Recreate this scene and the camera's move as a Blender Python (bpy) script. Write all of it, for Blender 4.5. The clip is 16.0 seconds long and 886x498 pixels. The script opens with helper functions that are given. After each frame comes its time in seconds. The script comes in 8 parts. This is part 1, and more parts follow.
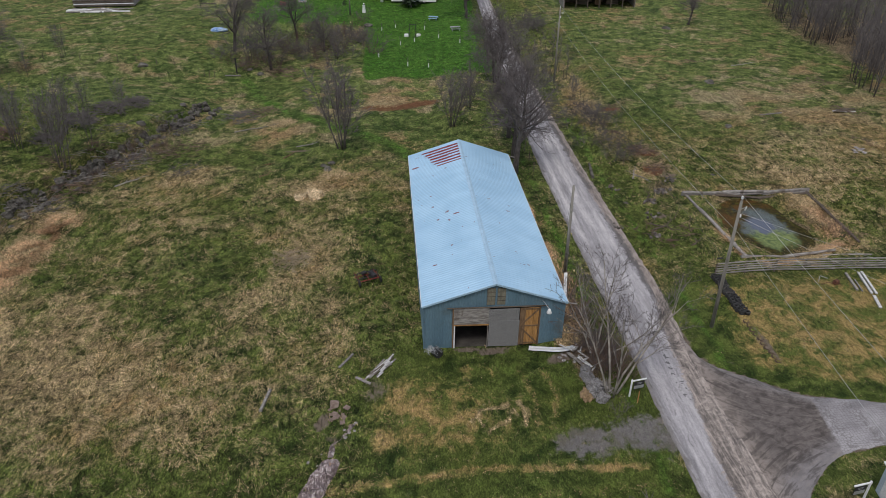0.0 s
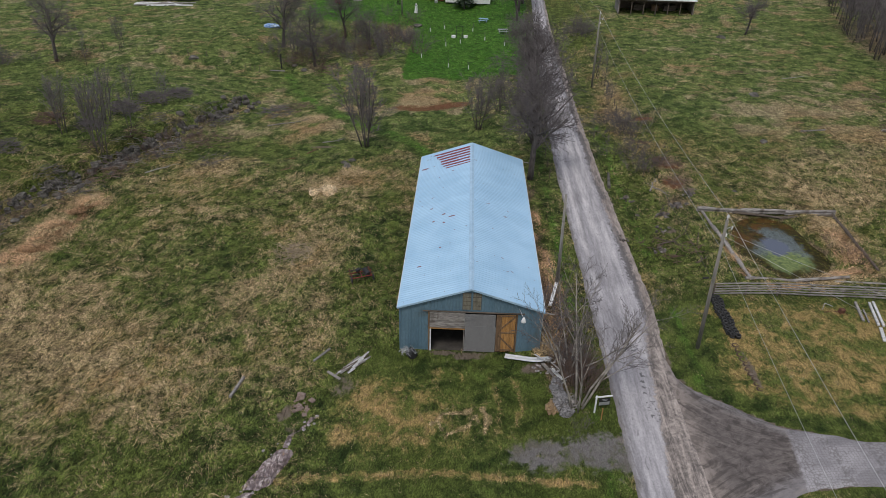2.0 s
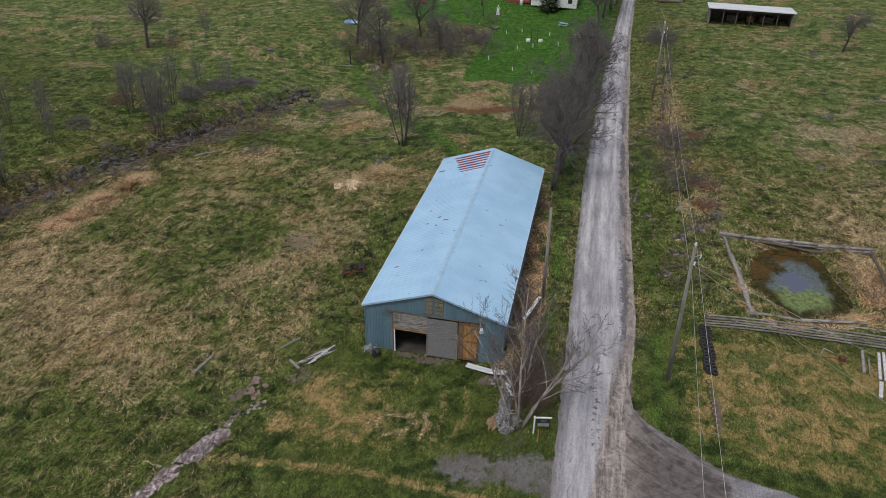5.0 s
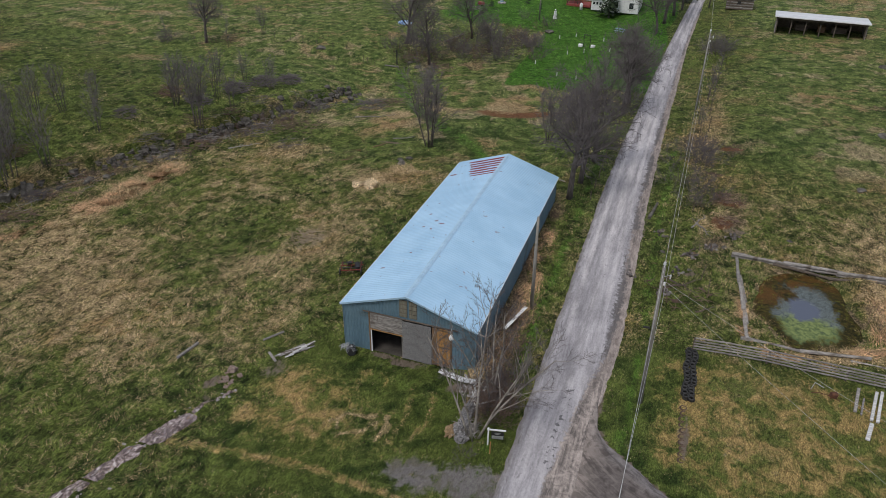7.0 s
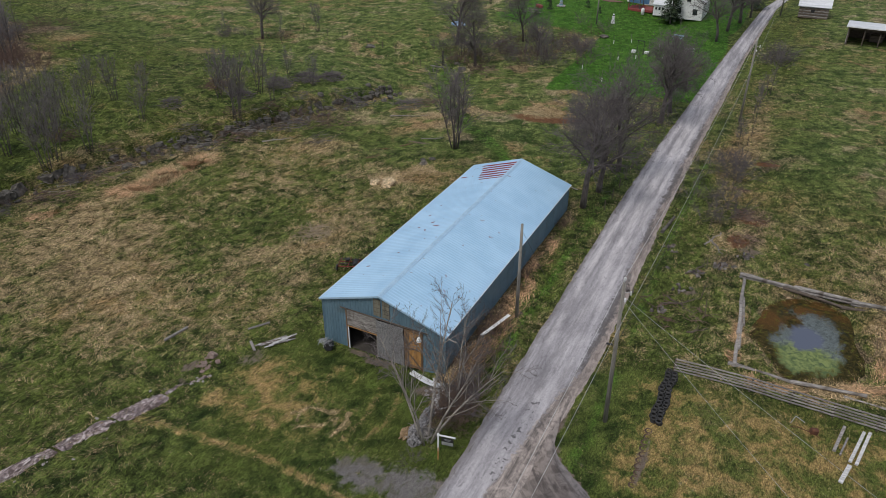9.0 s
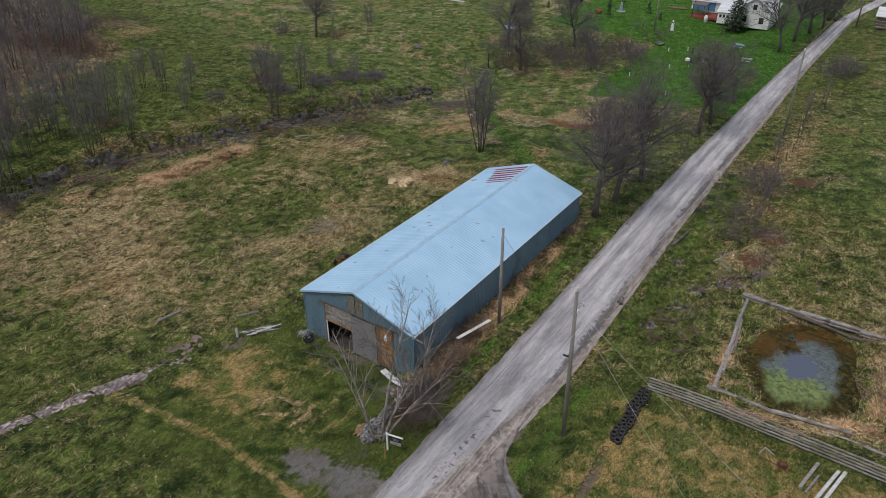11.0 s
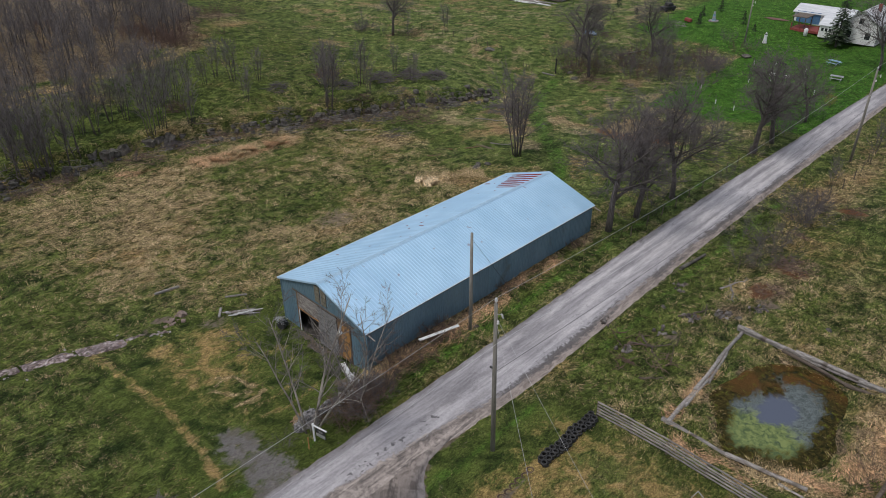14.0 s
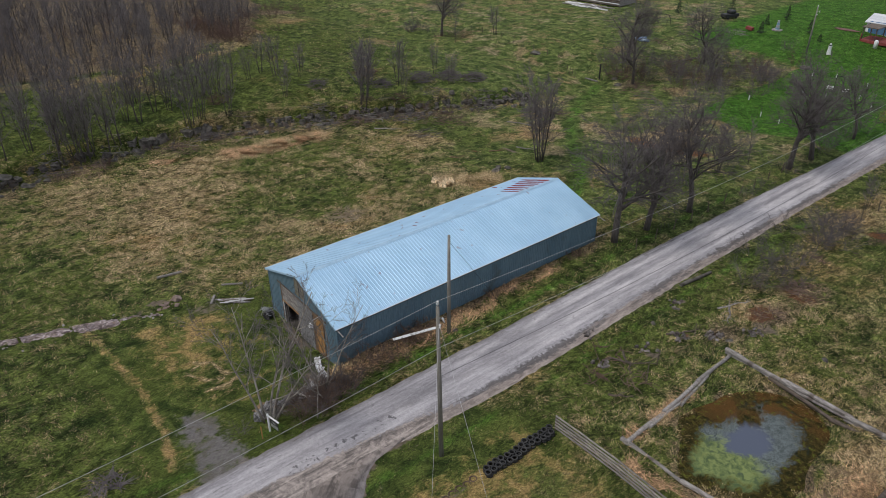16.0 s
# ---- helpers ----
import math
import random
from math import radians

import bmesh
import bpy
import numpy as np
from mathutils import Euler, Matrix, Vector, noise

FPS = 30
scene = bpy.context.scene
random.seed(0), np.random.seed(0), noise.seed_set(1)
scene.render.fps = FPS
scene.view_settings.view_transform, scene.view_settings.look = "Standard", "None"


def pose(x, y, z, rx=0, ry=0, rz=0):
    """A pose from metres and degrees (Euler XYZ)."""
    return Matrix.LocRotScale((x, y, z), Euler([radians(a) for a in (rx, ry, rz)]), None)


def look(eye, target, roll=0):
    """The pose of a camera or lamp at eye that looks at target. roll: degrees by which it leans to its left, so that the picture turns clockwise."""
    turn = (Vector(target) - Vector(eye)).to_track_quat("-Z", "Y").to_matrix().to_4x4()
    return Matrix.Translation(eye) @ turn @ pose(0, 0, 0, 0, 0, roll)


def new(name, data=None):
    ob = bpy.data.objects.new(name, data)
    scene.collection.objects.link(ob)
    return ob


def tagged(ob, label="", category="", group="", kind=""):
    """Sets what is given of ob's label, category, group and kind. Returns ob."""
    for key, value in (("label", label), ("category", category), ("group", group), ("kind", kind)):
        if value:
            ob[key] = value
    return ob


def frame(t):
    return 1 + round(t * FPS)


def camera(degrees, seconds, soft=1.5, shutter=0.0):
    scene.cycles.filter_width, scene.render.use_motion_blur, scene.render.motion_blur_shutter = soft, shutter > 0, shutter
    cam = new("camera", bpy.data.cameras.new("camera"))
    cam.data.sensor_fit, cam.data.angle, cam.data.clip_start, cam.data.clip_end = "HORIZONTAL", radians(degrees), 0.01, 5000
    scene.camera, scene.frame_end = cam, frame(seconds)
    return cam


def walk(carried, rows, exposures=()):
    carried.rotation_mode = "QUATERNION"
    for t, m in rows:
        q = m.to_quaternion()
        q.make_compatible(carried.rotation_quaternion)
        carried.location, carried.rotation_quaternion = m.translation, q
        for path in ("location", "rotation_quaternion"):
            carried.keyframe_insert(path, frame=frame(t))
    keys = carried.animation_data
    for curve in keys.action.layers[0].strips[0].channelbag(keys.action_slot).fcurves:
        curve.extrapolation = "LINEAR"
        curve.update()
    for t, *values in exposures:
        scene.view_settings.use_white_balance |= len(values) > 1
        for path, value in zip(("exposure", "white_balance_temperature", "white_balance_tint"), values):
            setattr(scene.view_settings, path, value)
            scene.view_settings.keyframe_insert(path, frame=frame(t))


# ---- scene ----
cam = camera(64.90, 16.0, soft=0.6)
ROWS = [
    (0, -0.748, -0.167, 34.538, 59.72, -0.846, -4.453),
    (0.5, 0.947, -0.304, 34.605, 59.717, -0.878, -2.819),
    (1, 2.648, -0.375, 34.676, 59.709, -0.919, -1.184),
    (1.5, 4.365, -0.399, 34.772, 59.697, -0.949, 0.46),
    (2, 6.089, -0.359, 34.847, 59.667, -0.98, 2.184),
    (2.5, 7.852, -0.245, 34.926, 59.636, -0.981, 3.907),
    (3, 9.618, -0.073, 34.996, 59.603, -1.001, 5.618),
    (3.5, 11.388, 0.167, 35.057, 59.58, -1.002, 7.327),
    (4, 13.17, 0.457, 35.126, 59.545, -0.983, 9.063),
    (6.5, 22.06, 2.892, 35.366, 59.525, -0.676, 17.931),
    (7, 23.806, 3.577, 35.448, 59.511, -0.612, 19.714),
    (7.5, 25.536, 4.303, 35.485, 59.511, -0.533, 21.489),
    (8, 27.25, 5.08, 35.476, 59.534, -0.488, 23.277),
    (8.5, 28.939, 5.915, 35.475, 59.541, -0.43, 25.085),
    (9, 30.602, 6.801, 35.451, 59.554, -0.358, 26.864),
    (11.5, 38.505, 11.854, 35.057, 59.864, -0.043, 35.745),
    (12, 39.939, 13.023, 34.961, 59.904, 0.004, 37.494),
    (12.5, 41.259, 14.142, 34.868, 59.96, 0.038, 39.15),
    (13, 42.607, 15.414, 34.809, 59.996, 0.081, 40.911),
    (13.5, 43.922, 16.679, 34.75, 60.045, 0.133, 42.667),
    (14, 45.189, 17.976, 34.685, 60.087, 0.14, 44.387),
    (14.5, 46.409, 19.313, 34.592, 60.141, 0.154, 46.121),
    (15, 47.57, 20.675, 34.539, 60.176, 0.153, 47.819),
    (15.5, 48.697, 22.069, 34.47, 60.223, 0.168, 49.508),
    (16, 49.716, 23.437, 34.41, 60.292, 0.187, 51.129),
]
walk(cam, [(t, pose(x, y, z, rx, ry, rz)) for t, x, y, z, rx, ry, rz in ROWS])


# ---- light ----
world = bpy.data.worlds.new("overcast_sky")
scene.world = world
world.use_nodes = True
wn, wl = world.node_tree.nodes, world.node_tree.links
sky = wn.new("ShaderNodeTexSky")
sky.sky_type, sky.sun_disc = "NISHITA", False
sky.sun_elevation, sky.sun_rotation = radians(52), radians(200)
sky.air_density, sky.dust_density = 1.0, 3.0
veil = wn.new("ShaderNodeMix")
veil.data_type = "RGBA"
veil.inputs[0].default_value = 0.72
veil.inputs[7].default_value = (8.7, 9.2, 10.5, 1)
wl.new(sky.outputs[0], veil.inputs[6])
wl.new(veil.outputs[2], wn["Background"].inputs["Color"])
wn["Background"].inputs["Strength"].default_value = 0.072
sun = new("sun", bpy.data.lights.new("sun", "SUN"))
sun.data.energy, sun.data.angle, sun.data.color = 1.75, radians(16), (1.0, 0.96, 0.9)
sun.matrix_world = look((0, 0, 60), (0 + math.sin(radians(200)) * -34, math.cos(radians(200)) * -34, 0))
scene.view_settings.exposure = -0.06

rng = random.Random(7)
nrng = np.random.default_rng(11)


# ---- terrain shape ----
def smooth(v, a, b):
    u = np.clip((v - a) / (b - a), 0, 1)
    return u * u * (3 - 2 * u)


def lerp(a, b, u):
    return a + (b - a) * u


def lattice(x, y, seed=0):
    """Value noise on a unit lattice, 0 to 1."""
    x, y = np.asarray(x, float), np.asarray(y, float)
    i, j = np.floor(x), np.floor(y)
    u, v = x - i, y - j
    u, v = u * u * (3 - 2 * u), v * v * (3 - 2 * v)

    def h(a, b):
        s = np.sin(a * 127.1 + b * 311.7 + seed * 74.7) * 43758.5453
        return s - np.floor(s)

    return lerp(lerp(h(i, j), h(i + 1, j), u), lerp(h(i, j + 1), h(i + 1, j + 1), u), v)


def cloud(x, y, size, seed=0, octaves=4):
    total, amp, norm = 0.0, 1.0, 0.0
    for k in range(octaves):
        total = total + amp * lattice(np.asarray(x) / size * 2**k, np.asarray(y) / size * 2**k, seed + k)
        norm, amp = norm + amp, amp * 0.55
    return total / norm


LEDGE_Y = [15, 20, 30, 40, 50, 58, 69, 82, 93, 103, 130, 200]
LEDGE_X = [-42, -43, -44.5, -47, -48, -46.5, -42, -36, -31.5, -27, -3, 30]
POND = (36.7, 58.9)
WATER_Z = 1.62


def pond_r(x, y):
    a = np.arctan2(y - POND[1], x - POND[0])
    r = np.hypot((x - POND[0]) / 3.5, (y - POND[1]) / 5.3)
    return r * (1 + 0.07 * np.sin(3 * a + 1) + 0.05 * np.sin(5 * a))


def road_mid(y):
    return np.interp(y, [-400, 20, 45, 75, 95, 120, 140, 165, 185, 215, 400], [20, 19.7, 19.6, 19.3, 19.5, 20.2, 21.0, 22.2, 23.2, 29, 66])


def road_half(y):
    return np.interp(y, [0, 45, 80, 110, 190], [2.55, 2.5, 2.3, 1.9, 1.7])


def drive_top(x):
    return np.interp(x, [20, 22, 22.4, 23.2, 24, 25.8, 27.8, 30.4, 32.8, 60, 200], [46, 43.2, 39.9, 38.7, 38.1, 36.6, 34.9, 33.9, 33.2, 33.5, 45])


def drive_low(x):
    return np.interp(x, [20, 22, 23.9, 24.9, 26.1, 27.4, 28.9, 30.4, 60, 200], [16, 22.5, 26.4, 27.6, 28.6, 29.3, 29.4, 29.6, 30.3, 42])


def terrain(x, y):
    x, y = np.asarray(x, float), np.asarray(y, float)
    k = smooth(y, 42.5, 46)
    z = smooth(x, lerp(10, 4, k), lerp(17, 13, k)) + 0.9 * smooth(x, 22, 34) + 0.016 * np.clip(y - 55, 0, 160) + 0.03 * np.clip(x - 33, 0, 120)
    z = z - 1.4 * smooth(-x, 2, 26)
    step = np.interp(y, LEDGE_Y, LEDGE_X) - x + 1.2 * (cloud(x, y, 7, 5) - 0.5)
    width = lerp(2.4, 42, smooth(y, 99, 116))
    z = z + lerp(1.8, 3.2, smooth(y, 99, 125)) * smooth(step, 0, width) + 1.3 * smooth(step, 1, 18) * (1 - smooth(y, 95, 110))
    # the pond's basin
    z = np.where(pond_r(x, y) < 1.6, lerp(z, np.minimum(z, WATER_Z - 0.35 + 0.5 * smooth(pond_r(x, y), 0.5, 1.45)), 1 - smooth(pond_r(x, y), 1.15, 1.6)), z)
    return z


def ground_z(x, y):
    """Terrain with hummocks, but for the road and the barn's floor."""
    x, y = np.asarray(x, float), np.asarray(y, float)
    z = terrain(x, y)
    calm = smooth(np.abs(x - road_mid(y)), 2.6, 5)
    drive = smooth(x, 20, 22) * smooth(drive_top(x) + 1.5 - y, 0, 1.5) * smooth(y - drive_low(x) + 1.5, 0, 1.5)
    z, calm = z - 0.05 * drive, calm * (1 - drive)
    z = z + calm * (0.30 * (cloud(x, y, 9, 20) - 0.5) + 0.16 * (cloud(x, y, 2.2, 30, 3) - 0.5))
    barn = (x > 1.9) & (x < 12.3) & (y > 43.6) & (y < 71.9)
    return np.where(barn, -0.06, z)


def on_ground(x, y):
    return float(ground_z(x, y))


def blobs(x, y, rows):
    """Soft patches: rows of x, y, radius along x and y, strength."""
    total = 0.0
    wx, wy = x + 3 * (cloud(x, y, 5, 41) - 0.5), y + 3 * (cloud(x, y, 5, 47) - 0.5)
    for cx, cy, rx, ry, s in rows:
        total = total + s * np.exp(-(((wx - cx) / rx) ** 2 + ((wy - cy) / ry) ** 2))
    return total


DRY = [(-9.8, 72, 1.6, 1.6, 1.4), (-6.5, 74, 2, 1.2, 0.3), (-36.8, 62, 2.0, 6, 0.7), (-36, 68.5, 2.5, 2, 0.6), (-38, 50, 2, 6, 0.2),
       (-12, 52, 5, 4, 0.25), (-24, 42, 8, 7, 0.35), (0, 102, 4, 2, 0.6), (-9, 99, 5, 1.5, 0.4), (34, 46, 5, 4, 0.28), (31, 41, 4, 3, 0.25), (39, 53.6, 4, 1.0, 0.7),
       (42.5, 60, 2, 4, 0.6), (45, 70, 6, 4, 0.4), (28, 100, 2, 14, 0.5), (-14, 92, 3, 1.5, 0.5), (-26, 78, 5, 3, 0.25), (12.5, 58, 1.5, 14, 0.5), (-82, 81, 3, 6, 0.8), (-66, 55, 5, 3, 0.6), (-95, 96, 5, 5, 0.6), (-75, 45, 6, 3, 0.5), (-66, 101, 4, 2, 0.6)]
FIELD_DRY = [(-28.4, 48.9, 6, 5, 0.3), (-27.7, 41.9, 6, 4, 0.3), (-17.8, 36, 6, 3.5, 0.35), (-8.1, 40.5, 2.5, 2.5, 0.3), (-7.8, 56.6, 2.5, 3, 0.4), (-5.1, 46, 1.2, 4.5, 0.45), (-13.6, 50.3, 4, 3, 0.25), (-25.5, 80, 5, 1.8, 0.65),
             (-15.6, 95.2, 2.2, 1.0, 0.7), (-7.3, 76.6, 1.6, 1.2, 0.6), (0.6, 107, 2.5, 1.3, 0.6), (-36.5, 53.5, 2, 4, 0.35), (-34.8, 35, 5, 4, 0.35), (49, 96, 5, 3, 0.5), (57, 89, 3, 1.2, 0.6), (60, 84, 5, 3, 0.4), (50, 76, 7, 4, 0.4)]
FIELD_GREEN = [(-21.5, 61, 5, 4, 0.4), (-25.5, 56, 4, 4, 0.35), (-19, 48.5, 3, 3, 0.3), (-3, 61, 2, 5, 0.2), (-0.3, 50, 1.0, 8, 0.5), (-32, 66, 3, 3, 0.3), (-13.5, 30.8, 6, 1.7, 0.8), (-5.7, 35.9, 1.3, 1.3, 0.5), (-27, 84.5, 4, 1.6, 0.4), (27, 56, 3, 5, 0.4), (26, 66, 2, 5, 0.3), (48, 106, 9, 5, 0.3)]
WOOD_PATH = [(-79, 30), (-77, 44), (-74, 55), (-76, 66), (-81, 77), (-92, 88)]
MOWN_TRACK = [(-24, 116), (-20.9, 108.6), (-15.1, 99.5), (-7.7, 91.9), (-1, 85.8), (3, 80)]
GREEN = [(-2, 56, 3, 14, 0.35), (8.5, 40, 4, 2.5, 0.4), (-16, 57, 5, 4, 0.4), (-22, 52, 6, 4, 0.25), (-12, 25, 10, 4, 0.4), (-17, 28, 7, 3, 0.45), (26, 46, 2.5, 6, 0.6), (14.8, 60, 1.3, 22, 0.8), (24.5, 75, 2, 14, 0.6),
         (-16, 84, 10, 4, 0.5), (0, 93, 6, 2.5, 0.5), (14, 24, 6, 3, 0.5), (8, 27, 8, 2, 0.3), (18, 130, 2, 30, 0.8)]


def trail(x, y, pts):
    """Distance from a line through points."""
    best = np.full(np.shape(x), 1e9)
    for (ax, ay), (bx, by) in zip(pts, pts[1:]):
        t = np.clip(((x - ax) * (bx - ax) + (y - ay) * (by - ay)) / ((bx - ax) ** 2 + (by - ay) ** 2), 0, 1)
        best = np.minimum(best, np.hypot(x - ax - t * (bx - ax), y - ay - t * (by - ay)))
    return best


# turning tracks worn into the yard: half width, strength, line
TRACKS = [(0.85, 0.8, [(-0.2, 39.2), (-1.1, 36.1), (-1.5, 33.2)]), (0.22, 0.9, [(0.5, 38.2), (0.4, 36.5), (0.6, 35.1), (1.2, 33.2)]), (0.16, 0.7, [(-0.1, 36.8), (-0.3, 35.4), (-0.1, 34.4), (0.5, 33.4)]),
          (0.3, 0.6, [(1.9, 38.4), (1.4, 36.6), (1.8, 34.4), (2.9, 32.6)]), (0.2, 0.6, [(2.6, 38.0), (2.3, 36.6), (2.8, 34.8), (4.2, 33.2)]), (0.3, 0.7, [(4.6, 41.0), (4.7, 38.7)]), (0.22, 0.7, [(6.0, 41.2), (6.7, 39.8)]),
          (0.36, 0.85, [(-5, 29.6), (-3, 30.0), (0.8, 30.3), (5.5, 30.7), (10.5, 30.5), (15, 29.7)]), (0.3, 0.2, [(2, 28.2), (9, 28.6), (15, 28.2)]), (0.3, 0.5, [(8.8, 40.5), (9.4, 37.5), (9.0, 34.6)]), (0.25, 0.5, [(10.4, 40.2), (11.0, 37.2), (10.2, 34.8)])]
# thin lines of dropped straw
STREWN = [[(4.3, 34.9), (5.0, 35.5), (5.2, 36.1), (6.7, 36.3), (7.3, 36.6)], [(8.0, 36.9), (8.4, 36.0), (8.2, 34.4)], [(5.6, 34.1), (6.3, 34.5), (7.1, 35.0), (7.7, 36.2)], [(5.0, 35.2), (5.3, 34.4)]]


def short(x, y):
    """Where the grass is kept short: the yard, the corner by the driveway, the northern pasture."""
    yard = smooth(x, -4, 0) * (1 - smooth(x, 17, 18)) * smooth(y, 25, 30) * (1 - smooth(y, 42, 44))
    corner = smooth(x, 21, 23) * (1 - smooth(x, 44, 52)) * (1 - smooth(y, 48, 52))
    return np.maximum(yard, corner), smooth(y + 0.35 * x + 6 * (cloud(x, y, 9, 52, 3) - 0.5), 66, 92) * smooth(-x, -30, -4) + smooth(x, 26, 40) * smooth(y, 72, 95)


def moss(x, y):
    """Mossy, tawny short turf: the corner by the driveway and the worn part of the yard."""
    verge = (1 - smooth(y - drive_top(x), 1.0, 2.6)) * smooth(x, 21.5, 23.5)
    corner = smooth(x, 24, 27) * (1 - smooth(x, 44, 52)) * (1 - smooth(y, 47, 51)) * (1 - verge)
    worn = 0.0
    for w, s, line in TRACKS:
        worn = np.maximum(worn, s * (1 - smooth(trail(x, y, line) + 0.9 * (cloud(x, y, 0.7, 77, 3) - 0.5), 0.5 * w, 1.8 * w)))
    return np.maximum(np.maximum(0.95 * corner, 1.1 * worn), 1.1 * np.exp(-(((x - 1.2) / 4.0) ** 2 + ((y - 36) / 4.5) ** 2)) + 0.6 * np.exp(-(((x - 8) / 5) ** 2 + ((y - 35) / 3.0) ** 2)))


def covers(x, y):
    """Shares of the ground's covers at a place: dry grass, lawn, bare earth, gravel, red-brown leaf litter."""
    west = smooth(-x, -2, 6)
    dry = 0.29 * west + 0.30 * (1 - west) + 0.6 * (cloud(x, y, 12, 2, 4) - 0.5) + 0.6 * (cloud(x, y, 2.6, 9, 4) - 0.5) + 0.6 * (cloud(x, y, 0.9, 13, 3) - 0.5)
    verge = (1 - smooth(y - drive_top(x), 1.0, 2.6)) * smooth(x, 21.5, 23.5) * smooth(y - drive_top(x), -0.5, 0.2)
    dry = dry - 0.7 * verge - 0.05 * smooth(x, 25, 28) * (1 - smooth(x, 44, 50)) * (1 - smooth(y, 47, 51)) - 0.36 * smooth(x, -6, 0) * (1 - smooth(x, 16, 18)) * (1 - smooth(y, 43, 46))
    dry = dry - 0.14 * smooth(y, 90, 130) + 0.06 * smooth(x, 36, 44) + blobs(x, y, DRY) - blobs(x, y, GREEN) + 0.6 * blobs(x, y, FIELD_DRY) - 0.4 * blobs(x, y, FIELD_GREEN)
    mown = 1 - smooth(trail(x, y, MOWN_TRACK) + 0.8 * (cloud(x, y, 2, 44, 3) - 0.5), 0.7, 1.7)
    dry = dry - 0.8 * mown
    over = np.interp(y, LEDGE_Y, LEDGE_X) - x
    dry = dry - 0.25 * smooth(over, 0, 8) * (1 - smooth(y, 99, 116))
    x0, y0 = x, y
    x, y = x + 2 * (cloud(x, y, 6, 23, 3) - 0.5), y + 3 * (cloud(x, y, 6, 29, 3) - 0.5)
    lawn = smooth(x, -5.5, -3.8) * (1 - smooth(x, 18, 19.5)) * smooth(y, 110, 115) * (1 - smooth(y, 210, 260))
    lawn = np.maximum(lawn, smooth(y, 142, 152) * smooth(x, -34, -24) * (1 - smooth(x, 18, 19.5)) * (1 - smooth(y, 200, 240)))
    x, y = x0, y0
    off = x - road_mid(y)
    lawn = np.maximum(lawn, np.maximum(0.5 * mown, 0.36 * short(x, y)[0] * (1 - smooth(x, 18, 20)) * (1 - np.clip(moss(x, y), 0, 1))))
    lawn = np.maximum(lawn, 0.5 * np.exp(-((np.abs(off - 0.3) - 4.2) / 0.9) ** 2) * (1 - smooth(y, 95, 110)))
    earth = 0.5 * (1 - smooth(np.abs(off - 3.2), 0.1, 0.2 + 0.6 * cloud(x, y, 1.5, 61))) * (1 - 0.65 * smooth(y, 90, 130))
    earth = np.maximum(earth, 0.4 * (1 - smooth(np.abs(off + 2.6), 0.1, 0.5)))
    inside = smooth(x, 20, 22) * smooth(drive_top(x) + 0.25 - y, 0, 0.5) * smooth(y - drive_low(x) + 0.25, 0, 0.5)
    earth = np.maximum(earth, inside)
    rag = cloud(x, y, 0.7, 77, 3) - 0.5
    for w, s, line in TRACKS:
        tan = 1 - smooth(trail(x, y, line) + 0.9 * rag, 0.4 * w, 1.5 * w)
        dry = dry + 0.6 * s * tan
        earth = np.maximum(earth, 0.3 * s * tan)
    for line in STREWN:
        dry = dry + 1.2 * (1 - smooth(trail(x, y, line) + 0.8 * rag, 0.08, 0.24))
    earth = np.maximum(earth, 0.95 * blobs(x, y, [(12.4, 41.3, 1.3, 0.9, 1.0), (-2.2, 38.2, 1.2, 2.6, 0.6), (30.0, 72.4, 0.9, 0.8, 1.0), (31, 93, 1.2, 0.9, 0.8), (24.2, 68.9, 0.5, 0.6, 1.0), (22.6, 61.5, 0.5, 1.2, 0.6), (27.6, 61.3, 0.7, 0.5, 1.0), (25.6, 58.4, 0.6, 0.5, 1.0), (27.2, 64.8, 0.6, 0.6, 1.0), (31, 70.8, 1.5, 0.8, 0.8), (6.4, 42.8, 3, 0.5, 1.1), (-13, 85, 2.5, 0.6, 0.9), (-4.8, 36.2, 0.7, 0.9, 0.9), (-4.4, 34.4, 0.8, 0.7, 0.6)]))
    earth = np.maximum(earth, 0.85 * np.exp(-(((x - 27.85) / 0.45) ** 2 + ((y - 40.3) / 3.0) ** 2)))
    gravel = blobs(x, y, [(10.8, 32.7, 1.25, 1.05, 1.1), (16.4, 32.2, 2.2, 1.7, 1.8), (13.3, 32.3, 2.2, 0.9, 1.0)]) * (0.45 + 1.1 * smooth(cloud(x, y, 0.9, 71, 3), 0.3, 0.6))
    litter = blobs(x, y, [(2.5, 99.5, 4.5, 1.6, 0.8), (14.0, 42, 1.8, 5, 1.0), (1.5, 36, 4, 3, 0.3), (13.3, 55, 0.8, 14, 0.8), (-33, 76, 4, 12, 0.3), (29.2, 68, 2, 2.5, 0.8), (30.5, 73, 2, 2, 0.9), (31, 78, 2.5, 3, 0.7), (31.5, 92, 2, 3, 0.7), (28, 62, 2, 4, 0.5), (-38, 66, 4, 10, 0.35), (-30, 90, 4, 7, 0.45), (26.8, 80, 1.5, 7, 0.5), (-93, 79, 12, 7, 1.1), (-105, 98, 5, 6, 0.9),
                          (-43, 52, 3.0, 14, 0.25), (-40, 33, 4, 12, 0.3), (84, 115, 10, 40, 1.0), (-24, 126, 7, 7, 0.5), (-12, 133, 8, 9, 0.5), (-6, 141, 5, 5, 0.4), (-62, 40, 14, 18, 0.15)])
    path = 1 - smooth(trail(x, y, WOOD_PATH) + 2 * (cloud(x, y, 3, 38, 3) - 0.5), 0.8, 2.0)
    litter, dry = litter * (1 - path), dry + 0.9 * path
